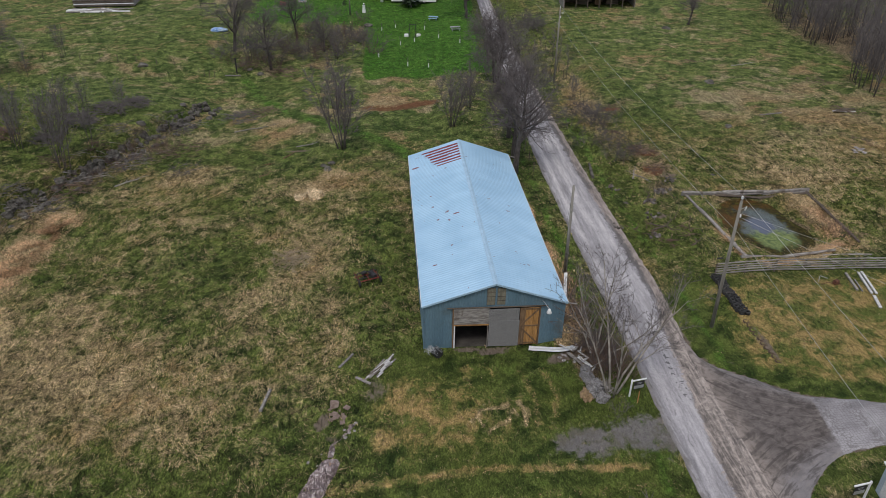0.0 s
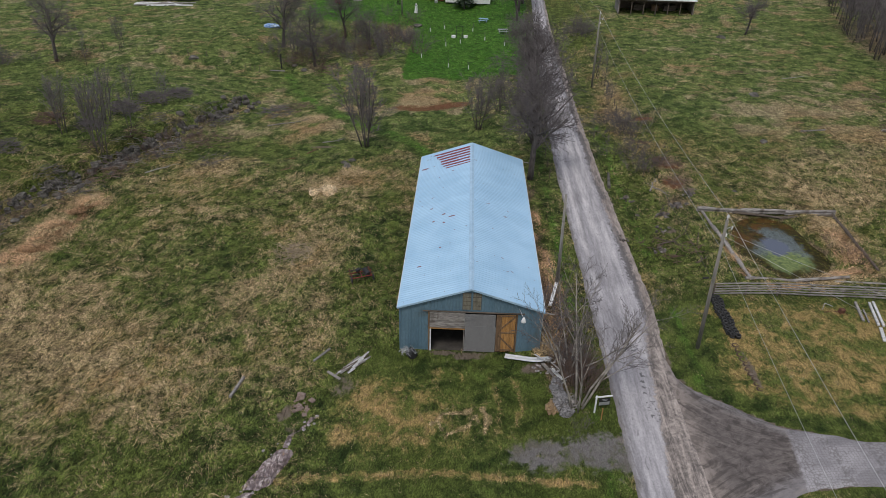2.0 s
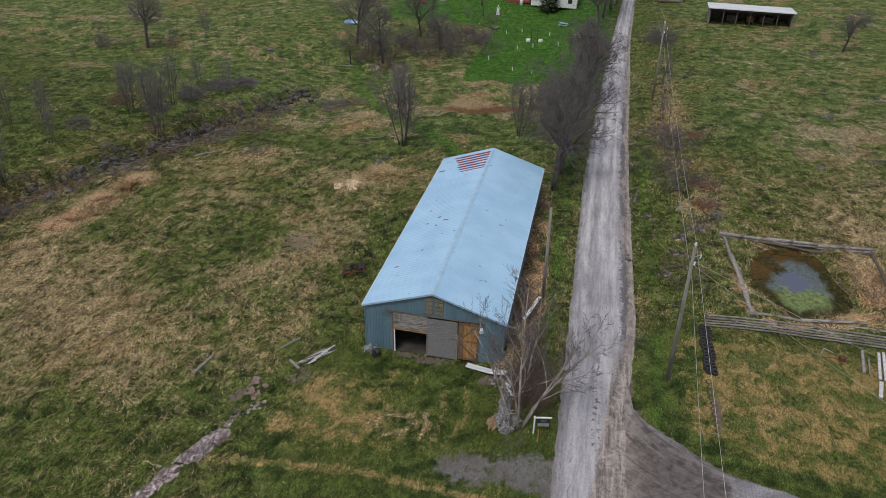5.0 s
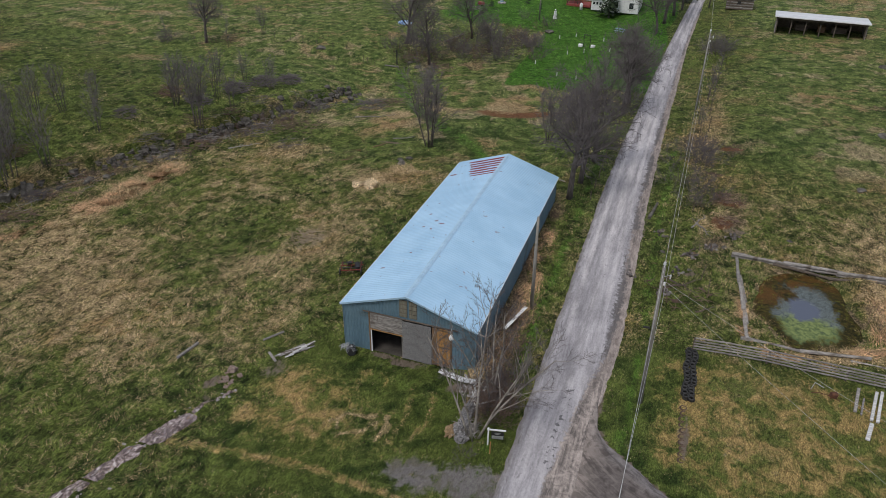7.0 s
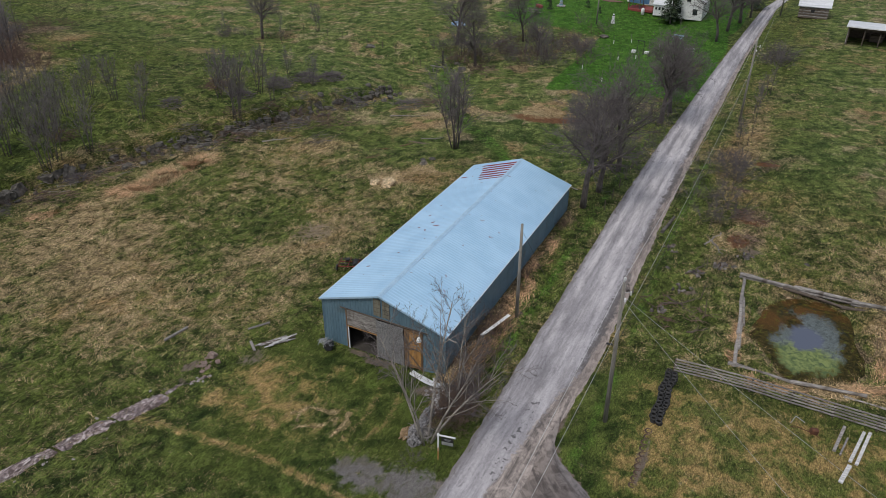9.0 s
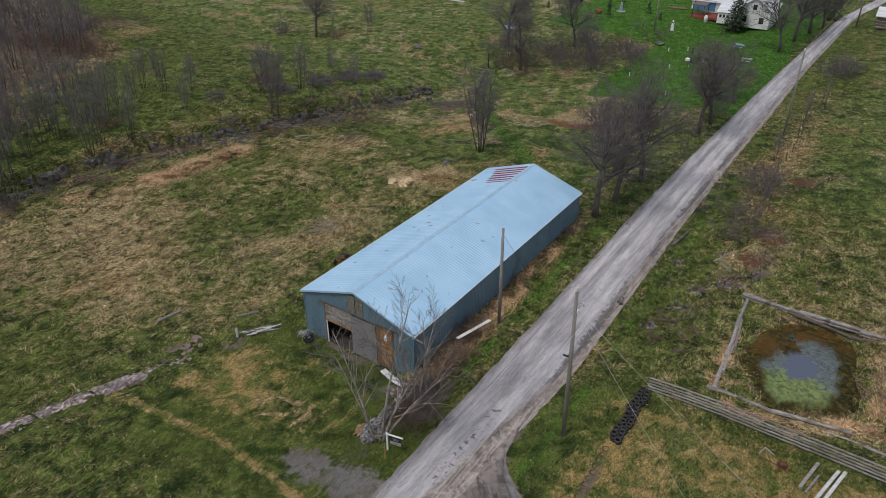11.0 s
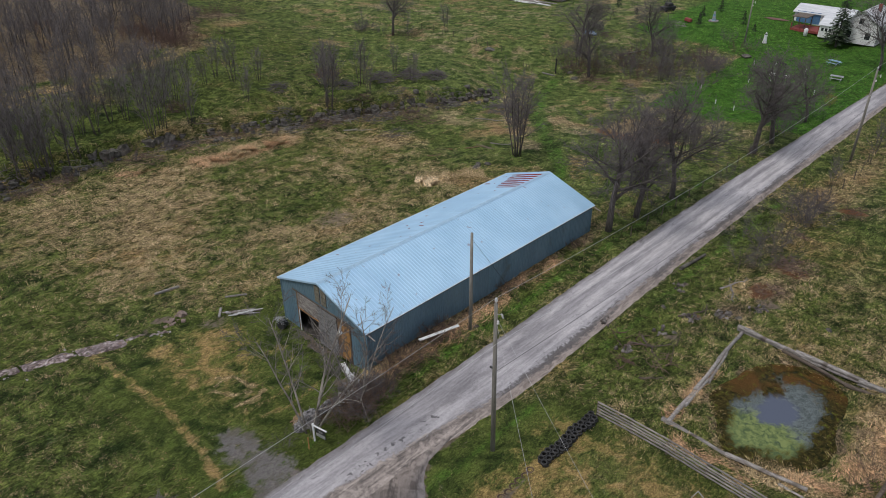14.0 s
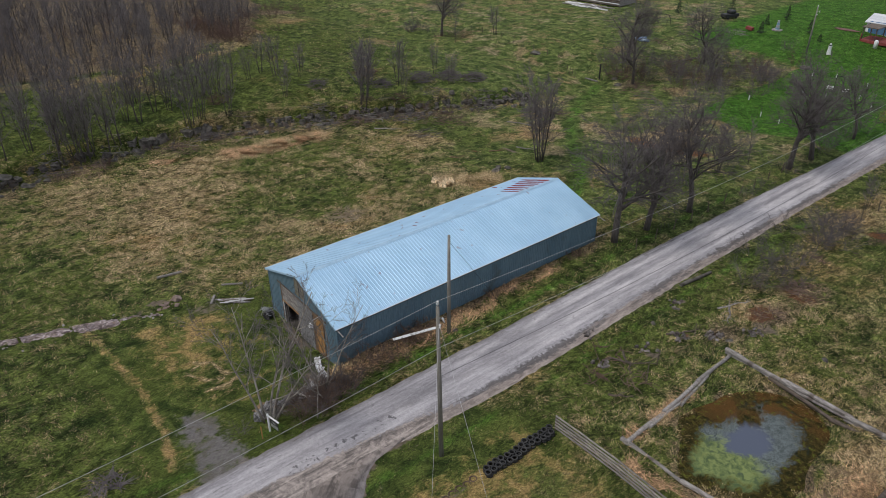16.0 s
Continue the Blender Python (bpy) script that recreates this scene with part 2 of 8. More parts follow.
    ring = pond_r(x, y)
    litter = np.maximum(litter, 0.75 * (1 - smooth(np.abs(ring - 1.1), 0.1, 0.35)) * smooth(cloud(x, y, 1.5, 33, 3), 0.3, 0.6))
    litter = np.maximum(litter, 0.6 * (1 - smooth(np.abs(over + 1.2), 0.8, 3.6)) * (1 - smooth(y, 99, 104)) * smooth(cloud(x, y, 3, 39, 3), 0.3, 0.55))
    litter = np.maximum(litter, 0.4 * blobs(x, y, [(6, 36, 6, 4, 1.0), (33, 46, 6, 4, 0.8), (5, 29, 8, 2, 0.7)]))
    wood_edge = np.interp(y, [20, 44, 55, 66, 77, 88, 99, 104], [-79, -78, -75, -77, -83, -93, -111, -140])
    litter = np.maximum(litter, smooth(wood_edge - x + 8 * (cloud(x, y, 5, 37, 3) - 0.5), 0, 5) * (1 - smooth(-x, 150, 190)))
    return np.clip(dry, 0, 1.2), np.clip(lawn, 0, 1), np.clip(earth, 0, 1), np.clip(gravel, 0, 1), np.clip(litter, 0, 1)


# ---- materials ----
def tree_of(name):
    m = bpy.data.materials.new(name)
    m.use_nodes = True
    return m, m.node_tree.nodes, m.node_tree.links, m.node_tree.nodes["Principled BSDF"]


def put(links, value, socket):
    if isinstance(value, (int, float)):
        socket.default_value = value
    elif isinstance(value, tuple):
        socket.default_value = (*value, 1) if len(value) == 3 else value
    else:
        links.new(value, socket)


def blend(n, l, fac, a, b, mode="MIX"):
    m = n.new("ShaderNodeMix")
    m.data_type, m.blend_type = "RGBA", mode
    put(l, fac, m.inputs[0]), put(l, a, m.inputs[6]), put(l, b, m.inputs[7])
    return m.outputs[2]


def calc(n, l, op, a, b=0.0, c=0.0):
    m = n.new("ShaderNodeMath")
    m.operation = op
    put(l, a, m.inputs[0]), put(l, b, m.inputs[1]), put(l, c, m.inputs[2])
    return m.outputs[0]


def ramp(n, l, v, lo, hi):
    m = n.new("ShaderNodeMapRange")
    m.interpolation_type = "SMOOTHSTEP"
    put(l, v, m.inputs[0]), put(l, lo, m.inputs[1]), put(l, hi, m.inputs[2])
    return m.outputs[0]


def grain(n, l, coords, scale, detail=5.0, stretch=(1, 1, 1), rough=0.6, turn=(0, 0, 0), warp=0.0):
    mp = n.new("ShaderNodeMapping")
    mp.inputs["Scale"].default_value = stretch
    mp.inputs["Rotation"].default_value = [radians(a) for a in turn]
    l.new(coords, mp.inputs[0])
    t = n.new("ShaderNodeTexNoise")
    t.inputs["Scale"].default_value, t.inputs["Detail"].default_value = scale, detail
    t.inputs["Roughness"].default_value, t.inputs["Distortion"].default_value = rough, warp
    l.new(mp.outputs[0], t.inputs["Vector"])
    return t.outputs[0]


def relief(n, l, bsdf, height, strength, distance=0.02):
    b = n.new("ShaderNodeBump")
    b.inputs["Strength"].default_value, b.inputs["Distance"].default_value = strength, distance
    l.new(height, b.inputs["Height"])
    l.new(b.outputs[0], bsdf.inputs["Normal"])


def mat(name, low, high, scale=3.0, fine=25.0, rough=0.85, metal=0.0, bump=0.4, stretch=(1, 1, 1), vary=0.25, stain=None, island=False, depth=0.01):
    """A worn surface: two colours by a broad grain, darker and lighter by a fine one, a shade of its own for each piece."""
    m, n, l, bsdf = tree_of(name)
    c = n.new("ShaderNodeTexCoord").outputs["Object"]
    broad = grain(n, l, c, scale, 6, stretch)
    thin = grain(n, l, c, fine, 4, stretch)
    col = blend(n, l, ramp(n, l, broad, 0.32, 0.68), low, high)
    if stain:
        col = blend(n, l, ramp(n, l, grain(n, l, c, scale * 0.45, 7, warp=0.6), 0.56, 0.70), col, stain)
    shade = n.new("ShaderNodeNewGeometry").outputs["Random Per Island"] if island else n.new("ShaderNodeObjectInfo").outputs["Random"]
    gain = calc(n, l, "MULTIPLY_ADD", shade, vary, 1 - vary / 2)
    gain = calc(n, l, "MULTIPLY", gain, calc(n, l, "MULTIPLY_ADD", thin, 0.7, 0.65))
    g = n.new("ShaderNodeCombineColor")
    for k in range(3):
        l.new(gain, g.inputs[k])
    col = blend(n, l, 1.0, col, g.outputs[0], "MULTIPLY")
    put(l, col, bsdf.inputs["Base Color"])
    put(l, calc(n, l, "MULTIPLY_ADD", thin, 0.25, rough - 0.12), bsdf.inputs["Roughness"])
    bsdf.inputs["Metallic"].default_value = metal
    relief(n, l, bsdf, thin, bump, depth)
    return m


def attr(n, name):
    a = n.new("ShaderNodeAttribute")
    a.attribute_name = name
    return a.outputs["Fac"]


def ground_material():
    m, n, l, bsdf = tree_of("meadow")
    p = n.new("ShaderNodeNewGeometry").outputs["Position"]
    n1 = grain(n, l, p, 0.55, 7, (1, 1, 1), 0.62, warp=0.5)
    n2 = grain(n, l, p, 2.4, 6, (1.0, 0.55, 1), 0.65, (0, 0, 35), warp=1.2)
    n3 = grain(n, l, p, 9.0, 5, (1.0, 0.4, 1), 0.7, (0, 0, -20), warp=1.5)
    n4 = grain(n, l, p, 0.09, 5)
    n5 = grain(n, l, p, 26.0, 3, (1.0, 0.35, 1), 0.6, (0, 0, 50), warp=1.0)
    n6 = grain(n, l, p, 1.1, 6, (1, 1, 1), 0.7, warp=0.8)
    n7 = grain(n, l, p, 0.28, 5, (1, 1, 1), 0.55, warp=0.6)
    green = blend(n, l, ramp(n, l, n1, 0.35, 0.65), (0.024, 0.044, 0.009), (0.126, 0.160, 0.037))
    green = blend(n, l, calc(n, l, "MULTIPLY", ramp(n, l, n4, 0.42, 0.62), 0.7), green, (0.092, 0.118, 0.024))
    straw = blend(n, l, ramp(n, l, n2, 0.3, 0.7), (0.080, 0.061, 0.029), (0.405, 0.312, 0.160))
    straw = blend(n, l, ramp(n, l, n4, 0.45, 0.65), straw, (0.33, 0.205, 0.098))
    d = calc(n, l, "ADD", attr(n, "dry"), calc(n, l, "MULTIPLY_ADD", n2, 1.3, -0.65))
    d = calc(n, l, "ADD", d, calc(n, l, "MULTIPLY_ADD", n3, 0.9, -0.45))
    col = blend(n, l, calc(n, l, "MULTIPLY", ramp(n, l, d, 0.16, 0.84), 0.88), green, straw)
    # grazed pasture is paler and more even, the mown corners mossy
    grazed = blend(n, l, ramp(n, l, n1, 0.35, 0.65), (0.050, 0.086, 0.019), (0.176, 0.217, 0.065))
    grazed = blend(n, l, calc(n, l, "MULTIPLY", ramp(n, l, calc(n, l, "ADD", calc(n, l, "ADD", attr(n, "dry"), calc(n, l, "MULTIPLY_ADD", n3, 0.5, -0.25)), calc(n, l, "ADD", calc(n, l, "MULTIPLY_ADD", n7, 2.6, -1.3), calc(n, l, "MULTIPLY_ADD", n6, 1.2, -0.6))), 0.20, 0.66), 0.85), grazed, blend(n, l, ramp(n, l, n4, 0.4, 0.6), (0.36, 0.285, 0.175), (0.33, 0.215, 0.115)))
    col = blend(n, l, calc(n, l, "MULTIPLY", attr(n, "pasture"), 0.8), col, grazed)
    moss = blend(n, l, ramp(n, l, n1, 0.4, 0.6), (0.120, 0.150, 0.034), (0.40, 0.270, 0.110))
    km = calc(n, l, "ADD", calc(n, l, "MULTIPLY", attr(n, "moss"), 0.62), calc(n, l, "ADD", calc(n, l, "MULTIPLY_ADD", n6, 1.6, -0.8), calc(n, l, "MULTIPLY_ADD", n2, 1.2, -0.6)))
    col = blend(n, l, calc(n, l, "MULTIPLY", calc(n, l, "MULTIPLY", ramp(n, l, km, 0.22, 0.62), attr(n, "moss")), 0.9), col, moss)
    lawn = blend(n, l, ramp(n, l, n1, 0.3, 0.7), (0.038, 0.115, 0.010), (0.074, 0.165, 0.021))
    col = blend(n, l, ramp(n, l, calc(n, l, "ADD", attr(n, "lawn"), calc(n, l, "MULTIPLY_ADD", n1, 1.0, -0.5)), 0.35, 0.7), col, lawn)
    leaf = blend(n, l, ramp(n, l, n3, 0.35, 0.65), (0.095, 0.066, 0.044), (0.25, 0.178, 0.120))
    k = calc(n, l, "ADD", attr(n, "litter"), calc(n, l, "MULTIPLY_ADD", n2, 1.2, -0.6))
    col = blend(n, l, calc(n, l, "MULTIPLY", ramp(n, l, k, 0.35, 0.75), 0.85), col, leaf)
    # grain darkens the colour to stand for shaded gaps between the tufts
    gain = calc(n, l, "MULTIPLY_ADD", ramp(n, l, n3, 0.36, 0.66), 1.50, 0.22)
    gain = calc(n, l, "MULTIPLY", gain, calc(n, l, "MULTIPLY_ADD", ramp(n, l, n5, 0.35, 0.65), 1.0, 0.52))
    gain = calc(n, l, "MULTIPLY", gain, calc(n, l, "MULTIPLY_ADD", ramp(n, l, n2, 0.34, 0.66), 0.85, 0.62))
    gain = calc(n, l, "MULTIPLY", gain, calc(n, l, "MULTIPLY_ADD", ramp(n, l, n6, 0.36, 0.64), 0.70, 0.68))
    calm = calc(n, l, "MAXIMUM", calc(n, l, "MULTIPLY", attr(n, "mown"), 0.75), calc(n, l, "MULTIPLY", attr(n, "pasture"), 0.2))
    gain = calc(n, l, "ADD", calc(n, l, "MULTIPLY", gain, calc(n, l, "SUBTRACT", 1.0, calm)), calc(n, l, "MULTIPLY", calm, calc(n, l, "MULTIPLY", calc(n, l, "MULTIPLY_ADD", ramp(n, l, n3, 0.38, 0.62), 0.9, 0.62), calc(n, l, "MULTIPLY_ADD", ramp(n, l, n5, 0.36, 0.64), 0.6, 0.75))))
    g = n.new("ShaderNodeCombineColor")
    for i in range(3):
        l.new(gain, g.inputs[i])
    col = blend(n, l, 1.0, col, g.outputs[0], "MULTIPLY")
    soil = blend(n, l, ramp(n, l, n2, 0.3, 0.7), (0.125, 0.096, 0.074), (0.26, 0.208, 0.168))
    k = calc(n, l, "ADD", attr(n, "earth"), calc(n, l, "MULTIPLY_ADD", n2, 1.0, -0.5))
    col = blend(n, l, ramp(n, l, k, 0.4, 0.7), col, soil)
    rusty = blend(n, l, ramp(n, l, n3, 0.35, 0.65), (0.110, 0.042, 0.020), (0.25, 0.108, 0.054))
    k = calc(n, l, "ADD", attr(n, "red"), calc(n, l, "MULTIPLY_ADD", n2, 1.2, -0.6))
    col = blend(n, l, calc(n, l, "MULTIPLY", ramp(n, l, k, 0.4, 0.75), 0.85), col, rusty)
    stone = blend(n, l, ramp(n, l, n3, 0.25, 0.75), (0.19, 0.170, 0.177), (0.36, 0.326, 0.336))
    stone = blend(n, l, calc(n, l, "MULTIPLY", ramp(n, l, n1, 0.45, 0.6), 0.5), stone, (0.13, 0.105, 0.075))
    k = calc(n, l, "ADD", attr(n, "gravel"), calc(n, l, "ADD", calc(n, l, "MULTIPLY_ADD", n2, 1.3, -0.65), calc(n, l, "MULTIPLY_ADD", n6, 2.2, -1.1)))
    col = blend(n, l, calc(n, l, "MULTIPLY", ramp(n, l, k, 0.25, 0.95), 0.8), col, stone)
    put(l, col, bsdf.inputs["Base Color"])
    bsdf.inputs["Roughness"].default_value = 0.95
    bsdf.inputs["Specular IOR Level"].default_value = 0.15
    relief(n, l, bsdf, calc(n, l, "ADD", n3, n2), 1.0, 0.25)
    return m


def tinted(n, l, col, gain):
    g = n.new("ShaderNodeCombineColor")
    for i in range(3):
        l.new(gain, g.inputs[i])
    return blend(n, l, 1.0, col, g.outputs[0], "MULTIPLY")


def road_material():
    m, n, l, bsdf = tree_of("worn_road")
    p = n.new("ShaderNodeNewGeometry").outputs["Position"]
    u = attr(n, "across")
    n1 = grain(n, l, p, 0.6, 7, (1.6, 0.16, 1), 0.68, warp=0.2)
    n2 = grain(n, l, p, 2.2, 6, (1.5, 0.5, 1), 0.65, warp=0.8)
    n3 = grain(n, l, p, 22, 4)
    n4 = grain(n, l, p, 1.1, 8, (2.4, 0.22, 1), 0.75, (0, 0, 3), warp=0.5)
    n6 = grain(n, l, p, 1.6, 7, (1, 1, 1), 0.7, warp=1.0)
    s = n.new("ShaderNodeSeparateXYZ")
    l.new(p, s.inputs[0])
    y = s.outputs[1]
    col = blend(n, l, ramp(n, l, n1, 0.3, 0.7), (0.190, 0.180, 0.192), (0.40, 0.381, 0.398))
    # pale, dusty wheel tracks
    for at, w in ((-0.50, 0.12), (0.06, 0.20), (0.38, 0.07)):
        d = calc(n, l, "ABSOLUTE", calc(n, l, "SUBTRACT", calc(n, l, "ADD", u, calc(n, l, "MULTIPLY_ADD", n6, 0.30, -0.15)), at))
        track = calc(n, l, "SUBTRACT", 1.0, ramp(n, l, d, 0.02, w + 0.06))
        col = blend(n, l, calc(n, l, "MULTIPLY", calc(n, l, "MULTIPLY", track, ramp(n, l, grain(n, l, p, 0.22, 4, (0.6, 0.35, 1)), 0.36, 0.60)), 0.65), col, (0.54, 0.51, 0.515))
    verge = ramp(n, l, calc(n, l, "ADD", calc(n, l, "MULTIPLY", u, -1.0), calc(n, l, "MULTIPLY_ADD", n2, 0.6, -0.3)), 0.74, 0.96)
    col = blend(n, l, calc(n, l, "MULTIPLY", verge, 0.85), col, (0.150, 0.136, 0.128))
    # the asphalt's eastern edge crumbles; south of it mud is spread over the half nearest the driveway
    edge = n.new("ShaderNodeMapRange")
    put(l, y, edge.inputs[0])
    edge.inputs[1].default_value, edge.inputs[2].default_value, edge.inputs[3].default_value, edge.inputs[4].default_value = 28.0, 47.0, -0.12, 0.64
    e = calc(n, l, "SUBTRACT", u, edge.outputs[0])
    e = calc(n, l, "ADD", e, calc(n, l, "MULTIPLY_ADD", n6, 0.55, -0.275))
    north = ramp(n, l, y, 43.0, 49.0)
    mud = blend(n, l, ramp(n, l, calc(n, l, "ADD", calc(n, l, "MULTIPLY", n4, 0.5), calc(n, l, "MULTIPLY", n6, 0.5)), 0.40, 0.60), (0.105, 0.087, 0.078), (0.36, 0.305, 0.272))
    grit = blend(n, l, ramp(n, l, n2, 0.3, 0.7), (0.150, 0.120, 0.105), (0.36, 0.302, 0.268))
    col = blend(n, l, calc(n, l, "MULTIPLY", ramp(n, l, e, -0.04, 0.05), 0.93), col, blend(n, l, north, mud, grit))
    broken = calc(n, l, "SUBTRACT", 1.0, ramp(n, l, calc(n, l, "ABSOLUTE", calc(n, l, "SUBTRACT", e, 0.05)), 0.05, 0.15))
    col = blend(n, l, calc(n, l, "MULTIPLY", calc(n, l, "MULTIPLY", broken, calc(n, l, "MULTIPLY", north, ramp(n, l, n1, 0.44, 0.54))), 0.85), col, (0.085, 0.078, 0.080))
    # wet spots dripped along the middle
    line = calc(n, l, "ABSOLUTE", calc(n, l, "SUBTRACT", s.outputs[0], 19.85))
    here = calc(n, l, "MULTIPLY", calc(n, l, "LESS_THAN", line, 0.33), calc(n, l, "MULTIPLY", calc(n, l, "GREATER_THAN", y, 35.0), calc(n, l, "LESS_THAN", y, 43.2)))
    wet = calc(n, l, "MULTIPLY", ramp(n, l, grain(n, l, p, 2.6, 2), 0.57, 0.60), here)
    pit = ramp(n, l, n2, 0.62, 0.65)
    col = blend(n, l, calc(n, l, "MAXIMUM", calc(n, l, "MULTIPLY", pit, 0.4), calc(n, l, "MULTIPLY", wet, 0.85)), col, (0.090, 0.084, 0.090))
    gain = calc(n, l, "MULTIPLY", calc(n, l, "MULTIPLY_ADD", n3, 0.6, 0.70), calc(n, l, "MULTIPLY_ADD", ramp(n, l, n4, 0.36, 0.64), 0.34, 0.84))
    gain = calc(n, l, "MULTIPLY", gain, calc(n, l, "MULTIPLY_ADD", ramp(n, l, grain(n, l, p, 7.0, 5, (1, 1, 1), 0.7), 0.38, 0.62), 0.20, 0.90))
    put(l, tinted(n, l, col, gain), bsdf.inputs["Base Color"])
    bsdf.inputs["Roughness"].default_value = 0.82
    relief(n, l, bsdf, calc(n, l, "ADD", n3, n2), 0.5, 0.02)
    return m


def drive_material():
    m, n, l, bsdf = tree_of("wet_dirt")
    p = n.new("ShaderNodeNewGeometry").outputs["Position"]
    n1 = grain(n, l, p, 0.35, 7, (0.7, 1.2, 1), 0.6, (0, 0, 20), warp=1.0)
    n2 = grain(n, l, p, 3.0, 6)
    n3 = grain(n, l, p, 20, 4)
    s = n.new("ShaderNodeSeparateXYZ")
    l.new(p, s.inputs[0])
    x, y = s.outputs[0], s.outputs[1]
    n6 = grain(n, l, p, 1.1, 7, (1, 1, 1), 0.7, warp=0.8)
    mix = calc(n, l, "MULTIPLY_ADD", n6, 2.4, -1.2)
    col = blend(n, l, ramp(n, l, n6, 0.36, 0.62), (0.046, 0.037, 0.034), (0.118, 0.100, 0.093))
    # grey grit along the northern edge and in the southern corner, pale dust towards the road
    top = calc(n, l, "ADD", calc(n, l, "MULTIPLY_ADD", calc(n, l, "SUBTRACT", x, 24.0), 0.85, -38.1), y)
    col = blend(n, l, calc(n, l, "MULTIPLY", ramp(n, l, calc(n, l, "ADD", top, mix), -1.5, 0.1), 0.75), col, (0.190, 0.176, 0.180))
    low = calc(n, l, "SUBTRACT", calc(n, l, "MULTIPLY_ADD", calc(n, l, "SUBTRACT", x, 22.0), 0.55, 27.6), y)
    col = blend(n, l, calc(n, l, "MULTIPLY", ramp(n, l, calc(n, l, "ADD", low, mix), -0.8, 1.0), 0.8), col, (0.190, 0.176, 0.182))
    near = calc(n, l, "SUBTRACT", 1.0, ramp(n, l, calc(n, l, "ADD", x, mix), 21.6, 23.6))
    col = blend(n, l, calc(n, l, "MULTIPLY", near, 0.85), col, blend(n, l, ramp(n, l, n6, 0.4, 0.6), (0.13, 0.108, 0.096), (0.29, 0.242, 0.214)))
    # tyre tracks that swing in from the road on both sides
    north = ramp(n, l, calc(n, l, "ADD", y, mix), 31.0, 33.5)
    for cx, cy, half in ((30.5, 44.0, north), (29.5, 20.0, calc(n, l, "SUBTRACT", 1.0, north))):
        dx, dy = calc(n, l, "SUBTRACT", x, cx), calc(n, l, "SUBTRACT", y, cy)
        r = calc(n, l, "SQRT", calc(n, l, "ADD", calc(n, l, "MULTIPLY", dx, dx), calc(n, l, "MULTIPLY", dy, dy)))
        v = n.new("ShaderNodeCombineXYZ")
        l.new(r, v.inputs[0])
        l.new(calc(n, l, "MULTIPLY", calc(n, l, "ARCTAN2", dy, dx), 1.3), v.inputs[1])
        lines = grain(n, l, v.outputs[0], 2.4, 6, (1, 1, 1), 0.65, warp=0.3)
        col = blend(n, l, calc(n, l, "MULTIPLY", calc(n, l, "MULTIPLY", ramp(n, l, lines, 0.52, 0.62), half), 0.38), col, (0.215, 0.186, 0.170))
        col = blend(n, l, calc(n, l, "MULTIPLY", calc(n, l, "MULTIPLY", calc(n, l, "SUBTRACT", 1.0, ramp(n, l, lines, 0.38, 0.48)), half), 0.7), col, (0.044, 0.036, 0.033))
    setts = n.new("ShaderNodeTexVoronoi")
    setts.feature = "DISTANCE_TO_EDGE"
    setts.inputs["Scale"].default_value, setts.inputs["Randomness"].default_value = 5.0, 0.45
    l.new(p, setts.inputs["Vector"])
    joint = ramp(n, l, setts.outputs["Distance"], 0.02, 0.10)
    paved = blend(n, l, ramp(n, l, n1, 0.3, 0.7), (0.150, 0.140, 0.150), (0.285, 0.270, 0.282))
    paved = blend(n, l, calc(n, l, "MULTIPLY", calc(n, l, "SUBTRACT", 1.0, joint), 0.6), paved, (0.09, 0.08, 0.075))
    rim = calc(n, l, "ADD", calc(n, l, "MULTIPLY", calc(n, l, "SUBTRACT", y, 31.5), -0.12), x)
    col = blend(n, l, ramp(n, l, calc(n, l, "ADD", rim, calc(n, l, "MULTIPLY_ADD", n2, 0.5, -0.25)), 27.7, 27.95), col, paved)
    gain = calc(n, l, "MULTIPLY_ADD", calc(n, l, "ADD", n3, n2), 0.7, 0.45)
    put(l, tinted(n, l, col, gain), bsdf.inputs["Base Color"])
    bsdf.inputs["Roughness"].default_value = 0.75
    relief(n, l, bsdf, calc(n, l, "ADD", n3, n2), 0.6, 0.03)
    return m


